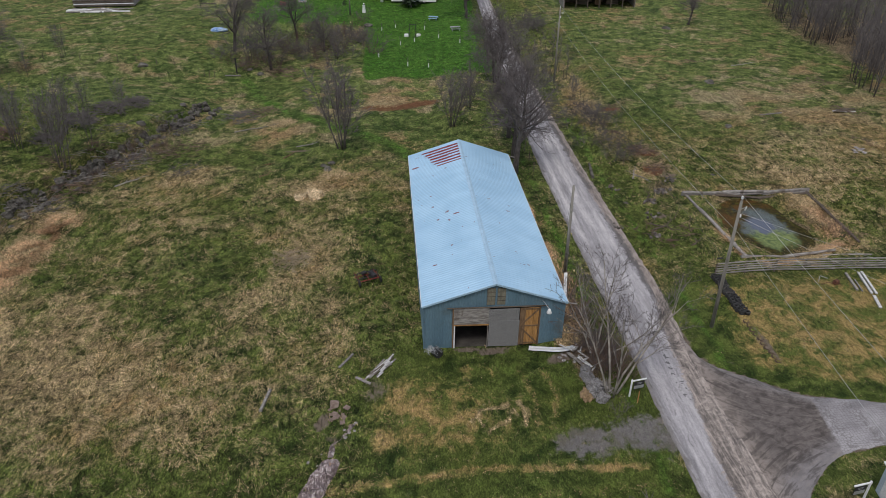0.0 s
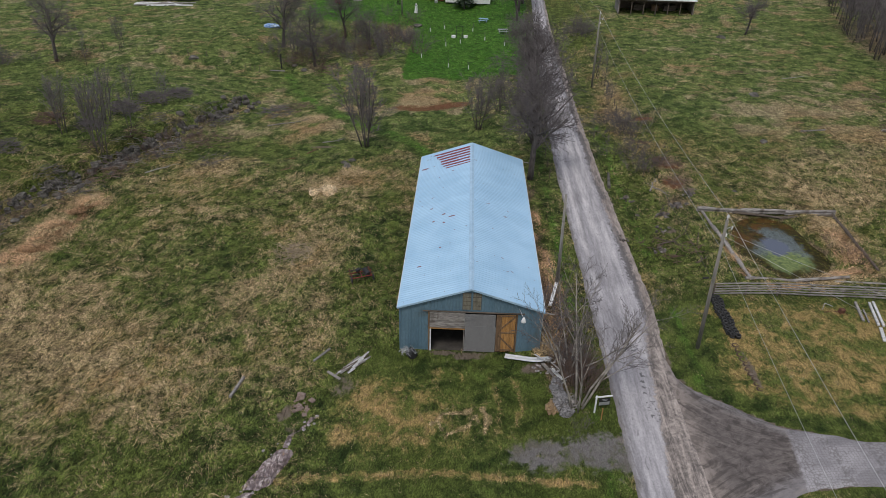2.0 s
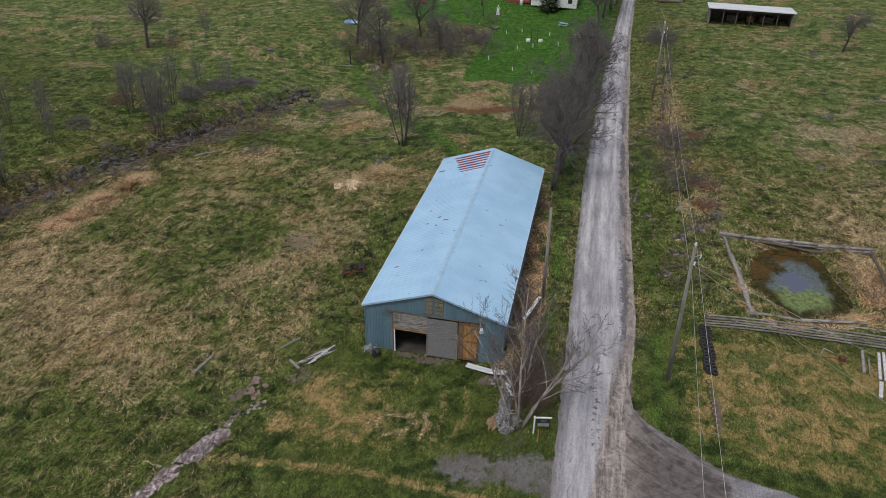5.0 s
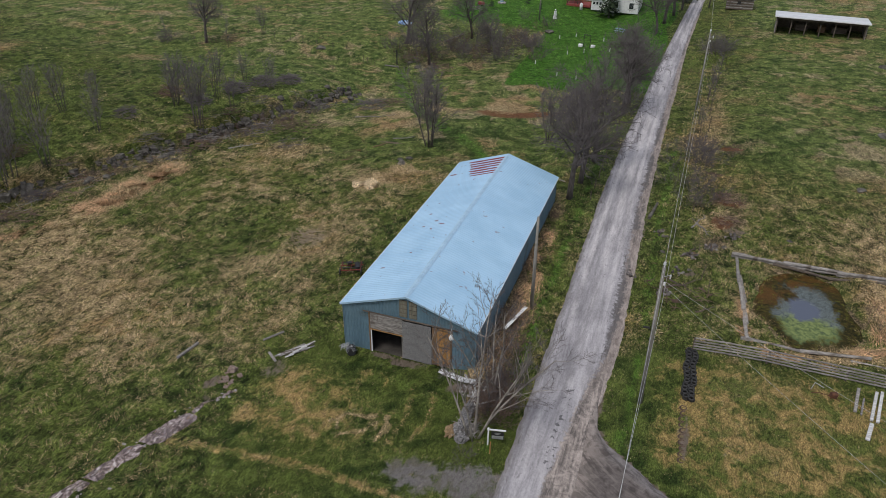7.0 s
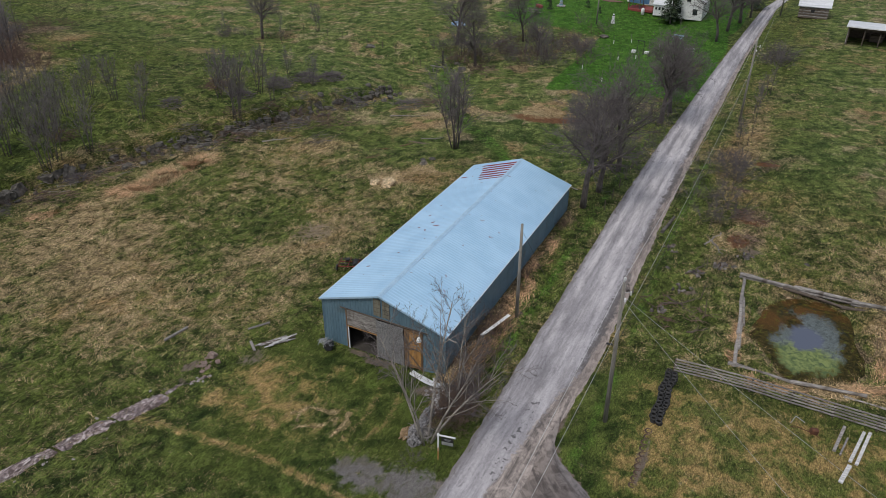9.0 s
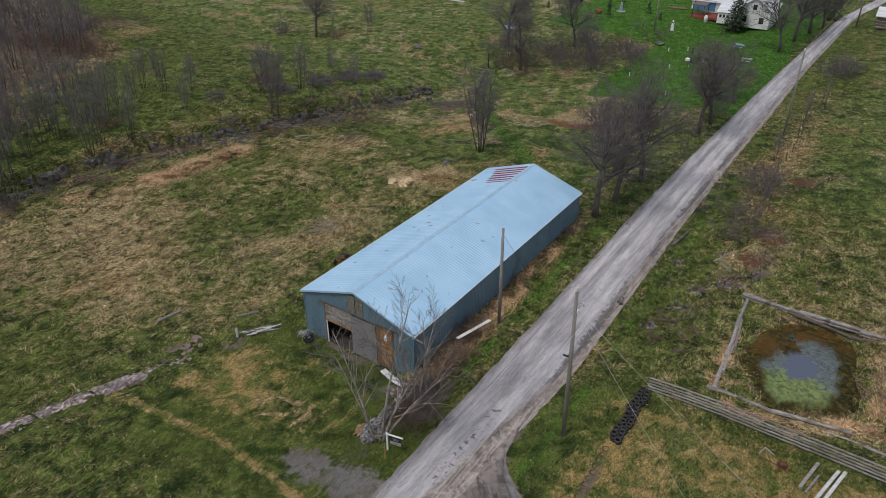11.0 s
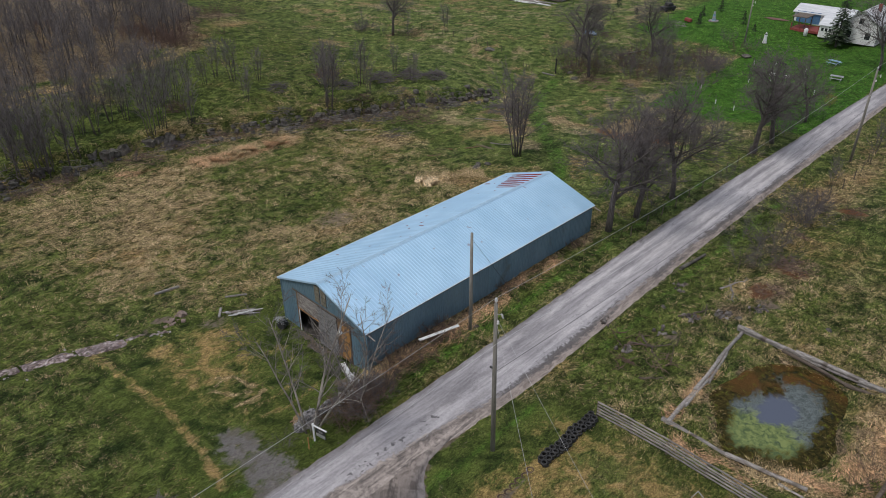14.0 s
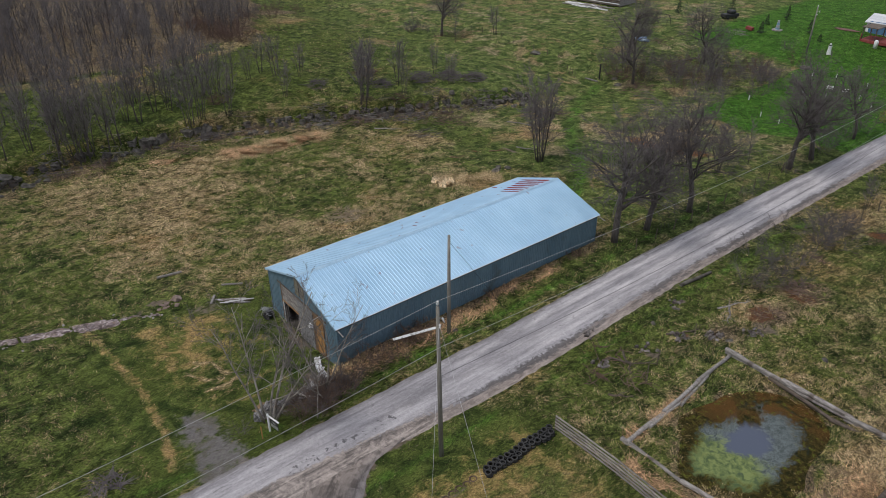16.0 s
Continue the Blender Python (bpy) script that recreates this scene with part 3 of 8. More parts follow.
def roof_material():
    m, n, l, bsdf = tree_of("blue_roof_steel")
    p = n.new("ShaderNodeNewGeometry").outputs["Position"]
    s = n.new("ShaderNodeSeparateXYZ")
    l.new(p, s.inputs[0])
    x, y = s.outputs[0], s.outputs[1]
    n1 = grain(n, l, p, 0.35, 6, (1, 1, 1), 0.55)
    n2 = grain(n, l, p, 3.5, 5, (0.25, 2.0, 1), 0.6)
    n3 = grain(n, l, p, 1.1, 6, (0.35, 1.6, 1), 0.7, warp=0.4)
    shade = n.new("ShaderNodeObjectInfo").outputs["Random"]
    col = blend(n, l, ramp(n, l, n1, 0.3, 0.7), (0.325, 0.525, 0.715), (0.400, 0.610, 0.800))
    col = blend(n, l, calc(n, l, "MULTIPLY", ramp(n, l, n2, 0.45, 0.75), 0.22), col, (0.42, 0.57, 0.70))
    col = blend(n, l, calc(n, l, "MULTIPLY", shade, 0.12), col, (0.22, 0.38, 0.54))
    # rust where the paint has gone: streaks along the ribs at the back of the west slope, and flecks
    stripe = calc(n, l, "FRACT", calc(n, l, "MULTIPLY", calc(n, l, "ADD", y, calc(n, l, "MULTIPLY", n3, 0.25)), 1 / 0.72))
    stripe = calc(n, l, "LESS_THAN", calc(n, l, "ABSOLUTE", calc(n, l, "SUBTRACT", stripe, 0.5)), calc(n, l, "MULTIPLY_ADD", n3, 0.5, 0.03))
    xe = calc(n, l, "ADD", x, calc(n, l, "MULTIPLY_ADD", n3, 1.6, -0.8))
    slant = calc(n, l, "MULTIPLY_ADD", calc(n, l, "SUBTRACT", 72.0, y), 0.30, 2.9)
    area = calc(n, l, "MULTIPLY", calc(n, l, "GREATER_THAN", xe, slant), calc(n, l, "LESS_THAN", x, 6.9))
    area = calc(n, l, "MULTIPLY", area, calc(n, l, "MULTIPLY", calc(n, l, "GREATER_THAN", y, 67.2), calc(n, l, "LESS_THAN", y, 71.9)))
    rust = calc(n, l, "MULTIPLY", area, stripe)
    fleck = grain(n, l, p, 1.7, 3, (1, 1, 1), 0.5)
    spot = calc(n, l, "MULTIPLY", calc(n, l, "GREATER_THAN", fleck, 0.715), calc(n, l, "MULTIPLY_ADD", calc(n, l, "LESS_THAN", x, 6.8), 0.5, 0.5))
    rust = calc(n, l, "MAXIMUM", rust, calc(n, l, "MULTIPLY", spot, 0.85))
    for cx, cy, rx, ry in ((5.25, 55.9, 0.34, 0.12), (2.1, 68.5, 0.4, 0.16), (2.8, 48.3, 0.2, 0.07), (4.4, 50.6, 0.12, 0.1), (3.6, 55.7, 0.1, 0.08)):
        dx = calc(n, l, "POWER", calc(n, l, "DIVIDE", calc(n, l, "SUBTRACT", x, cx), rx), 2.0)
        dy = calc(n, l, "POWER", calc(n, l, "DIVIDE", calc(n, l, "SUBTRACT", y, cy), ry), 2.0)
        near = calc(n, l, "LESS_THAN", calc(n, l, "ADD", calc(n, l, "ADD", dx, dy), calc(n, l, "MULTIPLY_ADD", n3, 2.0, -1.0)), 1.0)
        rust = calc(n, l, "MAXIMUM", rust, calc(n, l, "MULTIPLY", near, 0.9))
    col = blend(n, l, rust, col, blend(n, l, n2, (0.150, 0.018, 0.022), (0.26, 0.040, 0.040)))
    put(l, col, bsdf.inputs["Base Color"])
    put(l, calc(n, l, "MULTIPLY_ADD", rust, 0.35, 0.42), bsdf.inputs["Roughness"])
    bsdf.inputs["Metallic"].default_value = 0.15
    relief(n, l, bsdf, grain(n, l, p, 1.3, 3, (0.6, 1.4, 1)), 0.25, 0.02)
    return m


def water_material():
    m, n, l, bsdf = tree_of("pond_water")
    p = n.new("ShaderNodeTexCoord").outputs["Object"]
    s = n.new("ShaderNodeSeparateXYZ")
    l.new(p, s.inputs[0])
    n1 = grain(n, l, p, 0.5, 7, warp=0.9)
    n2 = grain(n, l, p, 2.6, 6, warp=0.8)
    n3 = grain(n, l, p, 12.0, 4)
    both = calc(n, l, "ADD", calc(n, l, "MULTIPLY_ADD", n1, 1.3, -0.65), calc(n, l, "MULTIPLY_ADD", n2, 0.7, -0.35))

    def within(cx, cy, rx, ry, soft, rag):
        dx = calc(n, l, "DIVIDE", calc(n, l, "SUBTRACT", s.outputs[0], cx), rx)
        dy = calc(n, l, "DIVIDE", calc(n, l, "SUBTRACT", s.outputs[1], cy), ry)
        r = calc(n, l, "SQRT", calc(n, l, "ADD", calc(n, l, "MULTIPLY", dx, dx), calc(n, l, "MULTIPLY", dy, dy)))
        return calc(n, l, "SUBTRACT", 1.0, ramp(n, l, calc(n, l, "ADD", r, calc(n, l, "MULTIPLY", both, rag)), 1 - soft, 1 + soft))

    # shallow bed: dark weed, rusty silt along the north and west, bright weed in places
    bed = blend(n, l, ramp(n, l, n2, 0.34, 0.66), (0.012, 0.014, 0.004), (0.060, 0.044, 0.013))
    silt = ramp(n, l, calc(n, l, "SUBTRACT", calc(n, l, "MULTIPLY", s.outputs[1], 0.35), calc(n, l, "MULTIPLY", s.outputs[0], 0.25)), 0.0, 1.4)
    bed = blend(n, l, calc(n, l, "MULTIPLY", silt, ramp(n, l, n1, 0.40, 0.58)), bed, (0.085, 0.044, 0.014))
    bed = blend(n, l, calc(n, l, "MULTIPLY", ramp(n, l, n2, 0.55, 0.68), 0.7), bed, (0.085, 0.105, 0.014))
    bed = tinted(n, l, bed, calc(n, l, "MULTIPLY_ADD", ramp(n, l, n3, 0.35, 0.65), 1.0, 0.5))
    film = within(0.0, -0.3, 2.3, 4.2, 0.14, 1.1)
    clear = within(-0.2, 0.0, 1.15, 1.7, 0.25, 1.1)
    dark = within(-1.3, 2.0, 0.9, 1.1, 0.3, 2.4)
    skin = blend(n, l, ramp(n, l, calc(n, l, "ADD", calc(n, l, "MULTIPLY", n3, 0.6), calc(n, l, "MULTIPLY", n2, 0.4)), 0.40, 0.60), (0.058, 0.070, 0.066), (0.145, 0.168, 0.175))
    south = ramp(n, l, calc(n, l, "ADD", calc(n, l, "MULTIPLY_ADD", s.outputs[1], -0.5, -0.45), calc(n, l, "MULTIPLY", both, 2.0)), -0.3, 0.7)
    skin = blend(n, l, calc(n, l, "MULTIPLY", south, 0.85), skin, blend(n, l, ramp(n, l, n2, 0.36, 0.62), (0.075, 0.110, 0.040), (0.200, 0.245, 0.075)))
    col = blend(n, l, calc(n, l, "MULTIPLY", film, calc(n, l, "SUBTRACT", 1.0, dark)), bed, skin)
    # open water: the sky's reflection is put into the base colour as blue-grey
    col = blend(n, l, clear, col, (0.085, 0.100, 0.140))
    put(l, col, bsdf.inputs["Base Color"])
    put(l, calc(n, l, "MULTIPLY_ADD", calc(n, l, "SUBTRACT", 1.0, clear), 0.4, 0.06), bsdf.inputs["Roughness"])
    bsdf.inputs["IOR"].default_value = 1.33
    put(l, calc(n, l, "MULTIPLY_ADD", clear, 0.42, 0.08), bsdf.inputs["Specular IOR Level"])
    relief(n, l, bsdf, n3, 0.04, 0.01)
    return m


def seam_material():
    m, n, l, bsdf = tree_of("mottled_bedrock")
    p = n.new("ShaderNodeNewGeometry").outputs["Position"]
    n1 = grain(n, l, p, 0.9, 7, warp=1.0)
    n2 = grain(n, l, p, 2.6, 8, (1, 0.6, 1), 0.78, (0, 0, 30), warp=1.4)
    n3 = grain(n, l, p, 16, 4)
    col = blend(n, l, ramp(n, l, n2, 0.44, 0.56), (0.085, 0.060, 0.058), (0.34, 0.270, 0.262))
    col = blend(n, l, ramp(n, l, n2, 0.545, 0.60), col, (0.58, 0.53, 0.52))
    col = blend(n, l, calc(n, l, "MULTIPLY", ramp(n, l, n1, 0.48, 0.62), 0.65), col, (0.150, 0.122, 0.132))
    col = blend(n, l, calc(n, l, "MULTIPLY", ramp(n, l, n1, 0.60, 0.68), 0.8), col, (0.33, 0.20, 0.12))
    v = n.new("ShaderNodeTexVoronoi")
    v.feature = "DISTANCE_TO_EDGE"
    v.inputs["Scale"].default_value = 0.8
    mp = n.new("ShaderNodeMapping")
    mp.inputs["Scale"].default_value = (1.3, 0.8, 1)
    l.new(p, mp.inputs[0])
    l.new(mp.outputs[0], v.inputs["Vector"])
    crack = ramp(n, l, calc(n, l, "ADD", v.outputs["Distance"], calc(n, l, "MULTIPLY_ADD", n3, 0.10, -0.05)), 0.01, 0.05)
    col = blend(n, l, calc(n, l, "MULTIPLY", calc(n, l, "SUBTRACT", 1.0, crack), 0.6), col, (0.045, 0.034, 0.030))
    put(l, tinted(n, l, col, calc(n, l, "MULTIPLY_ADD", n3, 0.8, 0.6)), bsdf.inputs["Base Color"])
    bsdf.inputs["Roughness"].default_value = 0.9
    relief(n, l, bsdf, calc(n, l, "ADD", n2, calc(n, l, "MULTIPLY", crack, 0.6)), 0.9, 0.06)
    return m


def blade_material(name, low, high):
    m, n, l, bsdf = tree_of(name)
    r = n.new("ShaderNodeNewGeometry").outputs["Random Per Island"]
    p = n.new("ShaderNodeNewGeometry").outputs["Position"]
    col = blend(n, l, r, low, high)
    g = n.new("ShaderNodeCombineColor")
    gain = calc(n, l, "MULTIPLY", calc(n, l, "MULTIPLY_ADD", grain(n, l, p, 0.9, 5), 1.1, 0.42), calc(n, l, "MULTIPLY_ADD", ramp(n, l, grain(n, l, p, 5.5, 2), 0.38, 0.62), 1.15, 0.38))
    for i in range(3):
        l.new(gain, g.inputs[i])
    put(l, blend(n, l, 1.0, col, g.outputs[0], "MULTIPLY"), bsdf.inputs["Base Color"])
    bsdf.inputs["Roughness"].default_value = 0.8
    bsdf.inputs["Specular IOR Level"].default_value = 0.2
    return m


MEADOW, ROAD, DIRT = ground_material(), road_material(), drive_material()
ROOF, WATER = roof_material(), water_material()
STRAW = blade_material("straw_blades", (0.20, 0.147, 0.073), (0.76, 0.575, 0.335))
BLADE = blade_material("green_blades", (0.036, 0.068, 0.010), (0.212, 0.274, 0.053))
SIDING = mat("blue_siding_steel", (0.105, 0.180, 0.235), (0.135, 0.215, 0.270), 0.8, 9, 0.5, 0.1, 0.1, (1, 1, 0.3), 0.12, (0.095, 0.135, 0.155))
GREY_WOOD = mat("weathered_wood", (0.135, 0.122, 0.112), (0.36, 0.335, 0.315), 1.6, 14, 0.9, 0, 0.6, (1, 8, 8), 0.4, (0.12, 0.10, 0.085))
DARK_WOOD = mat("dark_rotten_wood", (0.060, 0.046, 0.036), (0.155, 0.125, 0.10), 1.8, 16, 0.92, 0, 0.6, (1, 6, 6), 0.4)
GOLD_WOOD = mat("golden_plank", (0.28, 0.14, 0.042), (0.44, 0.235, 0.08), 1.5, 12, 0.7, 0, 0.4, (8, 8, 1), 0.25, (0.22, 0.11, 0.04))
BROWN_WOOD = mat("brown_plank", (0.11, 0.066, 0.036), (0.20, 0.125, 0.07), 1.5, 12, 0.8, 0, 0.5, (8, 8, 1), 0.25)
PALE_BOARD = mat("bleached_board", (0.33, 0.325, 0.32), (0.60, 0.59, 0.58), 1.5, 12, 0.85, 0, 0.4, (1, 6, 6), 0.3, (0.2, 0.18, 0.16))
PLY = mat("yellowed_plywood", (0.12, 0.112, 0.085), (0.20, 0.185, 0.140), 1.5, 10, 0.85, 0, 0.3, (4, 4, 1), 0.2)
OSB = mat("grey_chipboard", (0.085, 0.084, 0.086), (0.30, 0.295, 0.295), 14, 40, 0.9, 0, 0.5, (1, 1, 1), 0.12)
POLE_WOOD = mat("pole_wood", (0.150, 0.140, 0.120), (0.255, 0.240, 0.212), 1.2, 14, 0.9, 0, 0.6, (6, 6, 0.6), 0.2, (0.10, 0.10, 0.075))
WHITE = mat("white_paint", (0.66, 0.67, 0.68), (0.80, 0.80, 0.80), 2, 20, 0.6, 0, 0.15, vary=0.1, stain=(0.45, 0.44, 0.41))
TRIM = mat("pale_trim_steel", (0.32, 0.48, 0.63), (0.40, 0.57, 0.72), 1, 12, 0.5, 0.2, 0.1, vary=0.1)
GALV = mat("galvanised_steel", (0.36, 0.37, 0.385), (0.52, 0.53, 0.545), 2, 18, 0.45, 0.55, 0.15, vary=0.2, stain=(0.20, 0.16, 0.13))
BLACK = mat("black_plastic", (0.012, 0.012, 0.013), (0.028, 0.028, 0.030), 3, 20, 0.55, 0, 0.2)
RUBBER = mat("old_rubber", (0.016, 0.016, 0.017), (0.040, 0.039, 0.038), 4, 30, 0.75, 0, 0.3)
RUST = mat("rusty_iron", (0.065, 0.028, 0.018), (0.16, 0.066, 0.036), 4, 26, 0.9, 0.1, 0.5, vary=0.4)
BARK = mat("grey_brown_bark", (0.056, 0.048, 0.044), (0.125, 0.110, 0.101), 2.5, 12, 0.95, 0, 0.6, (3, 3, 0.7), 0.2)
MUDDY = mat("muddy_rubber", (0.060, 0.038, 0.026), (0.13, 0.085, 0.058), 4, 24, 0.95, 0, 0.5)
ORANGE_STRAW = blade_material("tawny_blades", (0.30, 0.185, 0.10), (0.72, 0.47, 0.27))
DEEP_RED = mat("dark_red_iron", (0.11, 0.020, 0.015), (0.23, 0.050, 0.036), 3, 18, 0.8, 0.1, 0.3)
PALE_BARK = mat("pale_bark", (0.15, 0.13, 0.112), (0.38, 0.345, 0.30), 1.6, 10, 0.9, 0, 0.4, (2, 2, 0.8), 0.2, (0.10, 0.085, 0.07))
TWIG = mat("bare_twigs", (0.082, 0.071, 0.072), (0.155, 0.135, 0.134), 0.8, 6, 0.95, 0, 0.1, vary=0.25)
HAZE_TWIG = mat("fine_grey_twigs", (0.100, 0.088, 0.090), (0.185, 0.163, 0.164), 0.8, 6, 0.95, 0, 0.1, vary=0.25)
RED_TWIG = mat("reddish_brush", (0.085, 0.050, 0.040), (0.145, 0.092, 0.074), 0.8, 6, 0.95, 0, 0.1, vary=0.25)
BRAMBLE = mat("dry_bramble", (0.100, 0.066, 0.050), (0.20, 0.138, 0.105), 0.8, 6, 0.95, 0, 0.1, vary=0.3)
ROCK = mat("lichened_rock", (0.042, 0.038, 0.031), (0.165, 0.152, 0.132), 1.3, 9, 0.92, 0, 0.8, vary=0.35, stain=(0.075, 0.085, 0.035), depth=0.05)
PALE_ROCK = mat("pale_ledge_rock", (0.16, 0.145, 0.14), (0.50, 0.46, 0.45), 1.1, 8, 0.9, 0, 0.8, vary=0.3, stain=(0.16, 0.13, 0.11), depth=0.05)
SEAM_ROCK = seam_material()
PINK_ROCK = mat("pinkish_rock", (0.17, 0.12, 0.10), (0.34, 0.26, 0.225), 1.6, 9, 0.92, 0, 0.8, vary=0.3, depth=0.05)
RUBBLE = mat("mixed_rubble", (0.036, 0.026, 0.022), (0.20, 0.18, 0.17), 3.0, 12, 0.92, 0, 0.6, vary=0.9, island=True, depth=0.03)
CERAMIC = mat("white_ceramic", (0.62, 0.63, 0.64), (0.75, 0.75, 0.75), 4, 20, 0.25, 0, 0.05)
WIRE = mat("pale_cable", (0.40, 0.40, 0.40), (0.55, 0.55, 0.55), 2, 10, 0.5, 0.3, 0.05)
DARK_WIRE = mat("black_cable", (0.02, 0.02, 0.022), (0.04, 0.04, 0.042), 2, 10, 0.6, 0, 0.05)
RED = mat("red_stain", (0.19, 0.035, 0.030), (0.30, 0.065, 0.055), 2, 14, 0.75, 0, 0.3)
BLUE = mat("blue_tarp", (0.035, 0.16, 0.46), (0.09, 0.27, 0.60), 2, 10, 0.5, 0, 0.5)
WHITE_ROOF = mat("pale_roof_steel", (0.56, 0.58, 0.60), (0.74, 0.75, 0.77), 0.6, 8, 0.45, 0.2, 0.1, (0.3, 3, 1), 0.1)
BLUE_WALL = mat("blue_wall_boards", (0.07, 0.17, 0.32), (0.11, 0.23, 0.40), 1, 10, 0.7, 0, 0.2)
NEEDLES = mat("conifer_needles", (0.014, 0.030, 0.012), (0.035, 0.058, 0.022), 1.5, 8, 0.9, 0, 0.2, vary=0.3, island=True)
CONCRETE = mat("earth_floor", (0.030, 0.026, 0.022), (0.060, 0.053, 0.046), 1, 10, 0.95, 0, 0.3)
GLASS = mat("dark_window_glass", (0.02, 0.024, 0.03), (0.04, 0.045, 0.05), 1, 4, 0.08, 0, 0.0)


# ---- mesh helpers ----
class Geo:
    """Vertices and faces gathered into one mesh."""

    def __init__(self):
        self.v, self.f = [], []

    def add(self, verts, faces, m=None):
        k = len(self.v)
        self.v += [tuple(m @ Vector(p)) if m is not None else tuple(p) for p in verts]
        self.f += [tuple(i + k for i in face) for face in faces]
        return self

    def box(self, m, sx, sy, sz, bevel=0.0):
        """A box centred on the pose m, its edges chamfered by bevel."""
        if bevel <= 0:
            v = [(x * sx / 2, y * sy / 2, z * sz / 2) for x in (-1, 1) for y in (-1, 1) for z in (-1, 1)]
            return self.add(v, [(0, 1, 3, 2), (4, 6, 7, 5), (0, 4, 5, 1), (2, 3, 7, 6), (0, 2, 6, 4), (1, 5, 7, 3)], m)
        bm = bmesh.new()
        bmesh.ops.create_cube(bm, size=1, matrix=Matrix.Diagonal((sx, sy, sz, 1)))
        bmesh.ops.bevel(bm, geom=bm.edges[:], offset=bevel, segments=1, affect="EDGES")
        bm.verts.index_update()
        self.add([p.co[:] for p in bm.verts], [[q.index for q in face.verts] for face in bm.faces], m)
        bm.free()
        return self

    def beam(self, a, b, w, h, bevel=0.0):
        """A squared timber from a to b."""
        a, b = Vector(a), Vector(b)
        m = Matrix.Translation((a + b) / 2) @ (b - a).to_track_quat("X", "Z").to_matrix().to_4x4()
        return self.box(m, (b - a).length, w, h, bevel)

    def tube(self, pts, radii, sides=6, cap=True):
        pts = [Vector(p) for p in pts]
        k, n = len(self.v), len(pts)
        side = None
        for i, p in enumerate(pts):
            d = (pts[min(i + 1, n - 1)] - pts[max(i - 1, 0)]).normalized()
            if side is None:
                side = d.cross(Vector((0.3, 0.9, 0.1))).normalized()
            side = (side - d * side.dot(d)).normalized()
            up = d.cross(side)
            r = radii[i] if hasattr(radii, "__len__") else radii
            for j in range(sides):
                a = 2 * math.pi * j / sides
                self.v.append(tuple(p + side * (math.cos(a) * r) + up * (math.sin(a) * r)))
        for i in range(n - 1):
            for j in range(sides):
                q = (j + 1) % sides
                self.f.append((k + i * sides + j, k + i * sides + q, k + (i + 1) * sides + q, k + (i + 1) * sides + j))
        if cap:
            self.f.append(tuple(k + j for j in reversed(range(sides))))
            self.f.append(tuple(k + (n - 1) * sides + j for j in range(sides)))
        return self

    def spike(self, pts, r):
        """A thin three-sided twig that ends in a point."""
        n = len(pts)
        d = (pts[-1] - pts[0]).normalized()
        side = d.orthogonal().normalized() * r
        up = d.cross(side)
        k = len(self.v)
        for i in range(n - 1):
            f = 1 - 0.6 * i / (n - 1)
            self.v += [tuple(pts[i] + side * f), tuple(pts[i] + (up * 0.87 - side * 0.5) * f), tuple(pts[i] - (up * 0.87 + side * 0.5) * f)]
        self.v.append(tuple(pts[-1]))
        for i in range(n - 2):
            for j in range(3):
                q = (j + 1) % 3
                self.f.append((k + 3 * i + j, k + 3 * i + q, k + 3 * i + 3 + q, k + 3 * i + 3 + j))
        a = k + 3 * (n - 2)
        self.f += [(a, a + 1, k + 3 * (n - 1)), (a + 1, a + 2, k + 3 * (n - 1)), (a + 2, a, k + 3 * (n - 1))]
        return self

    def lathe(self, m, profile, sides=16):
        """Rings of (radius, height) round z."""
        v = [(r * math.cos(2 * math.pi * j / sides), r * math.sin(2 * math.pi * j / sides), z) for r, z in profile for j in range(sides)]
        f = [(i * sides + j, i * sides + (j + 1) % sides, (i + 1) * sides + (j + 1) % sides, (i + 1) * sides + j) for i in range(len(profile) - 1) for j in range(sides)]
        f += [tuple(reversed(range(sides))), tuple((len(profile) - 1) * sides + j for j in range(sides))]
        return self.add(v, f, m)

    def mesh(self, name, material, soft=False):
        me = bpy.data.meshes.new(name)
        me.from_pydata(self.v, [], self.f)
        me.materials.append(material)
        if soft:
            me.polygons.foreach_set("use_smooth", [True] * len(me.polygons))
        me.update()
        return me


def thing(name, label, category, x=0, y=0, z=0, turn=0, group="", kind=""):
    e = new(name)
    e.empty_display_size = 0.2
    e.matrix_world = pose(x, y, z, 0, 0, turn)
    return tagged(e, label, category, group, kind)


def part(name, geo, material, parent, label="", soft=False):
    ob = new(name, geo if isinstance(geo, bpy.types.Mesh) else geo.mesh(name, material, soft))
    ob.parent = parent
    if label:
        tagged(ob, label)
    return ob


def solid(name, geo, material, label, category, x=0, y=0, z=0, turn=0, group="", kind="", soft=False):
    """A thing of one mesh."""
    ob = new(name, geo if isinstance(geo, bpy.types.Mesh) else geo.mesh(name, material, soft))
    ob.matrix_world = pose(x, y, z, 0, 0, turn)
    return tagged(ob, label, category, group, kind)


def fast_mesh(name, verts, faces, material, soft=True):
    """A mesh from arrays; faces all of one size."""
    me = bpy.data.meshes.new(name)
    n, k = faces.shape
    me.vertices.add(len(verts)), me.loops.add(n * k), me.polygons.add(n)
    me.vertices.foreach_set("co", verts.astype(np.float32).ravel())
    me.loops.foreach_set("vertex_index", faces.astype(np.int32).ravel())
    me.polygons.foreach_set("loop_start", np.arange(0, n * k, k, dtype=np.int32))
    me.polygons.foreach_set("use_smooth", np.full(n, soft))
    me.materials.append(material)
    me.update(calc_edges=True)
    return me


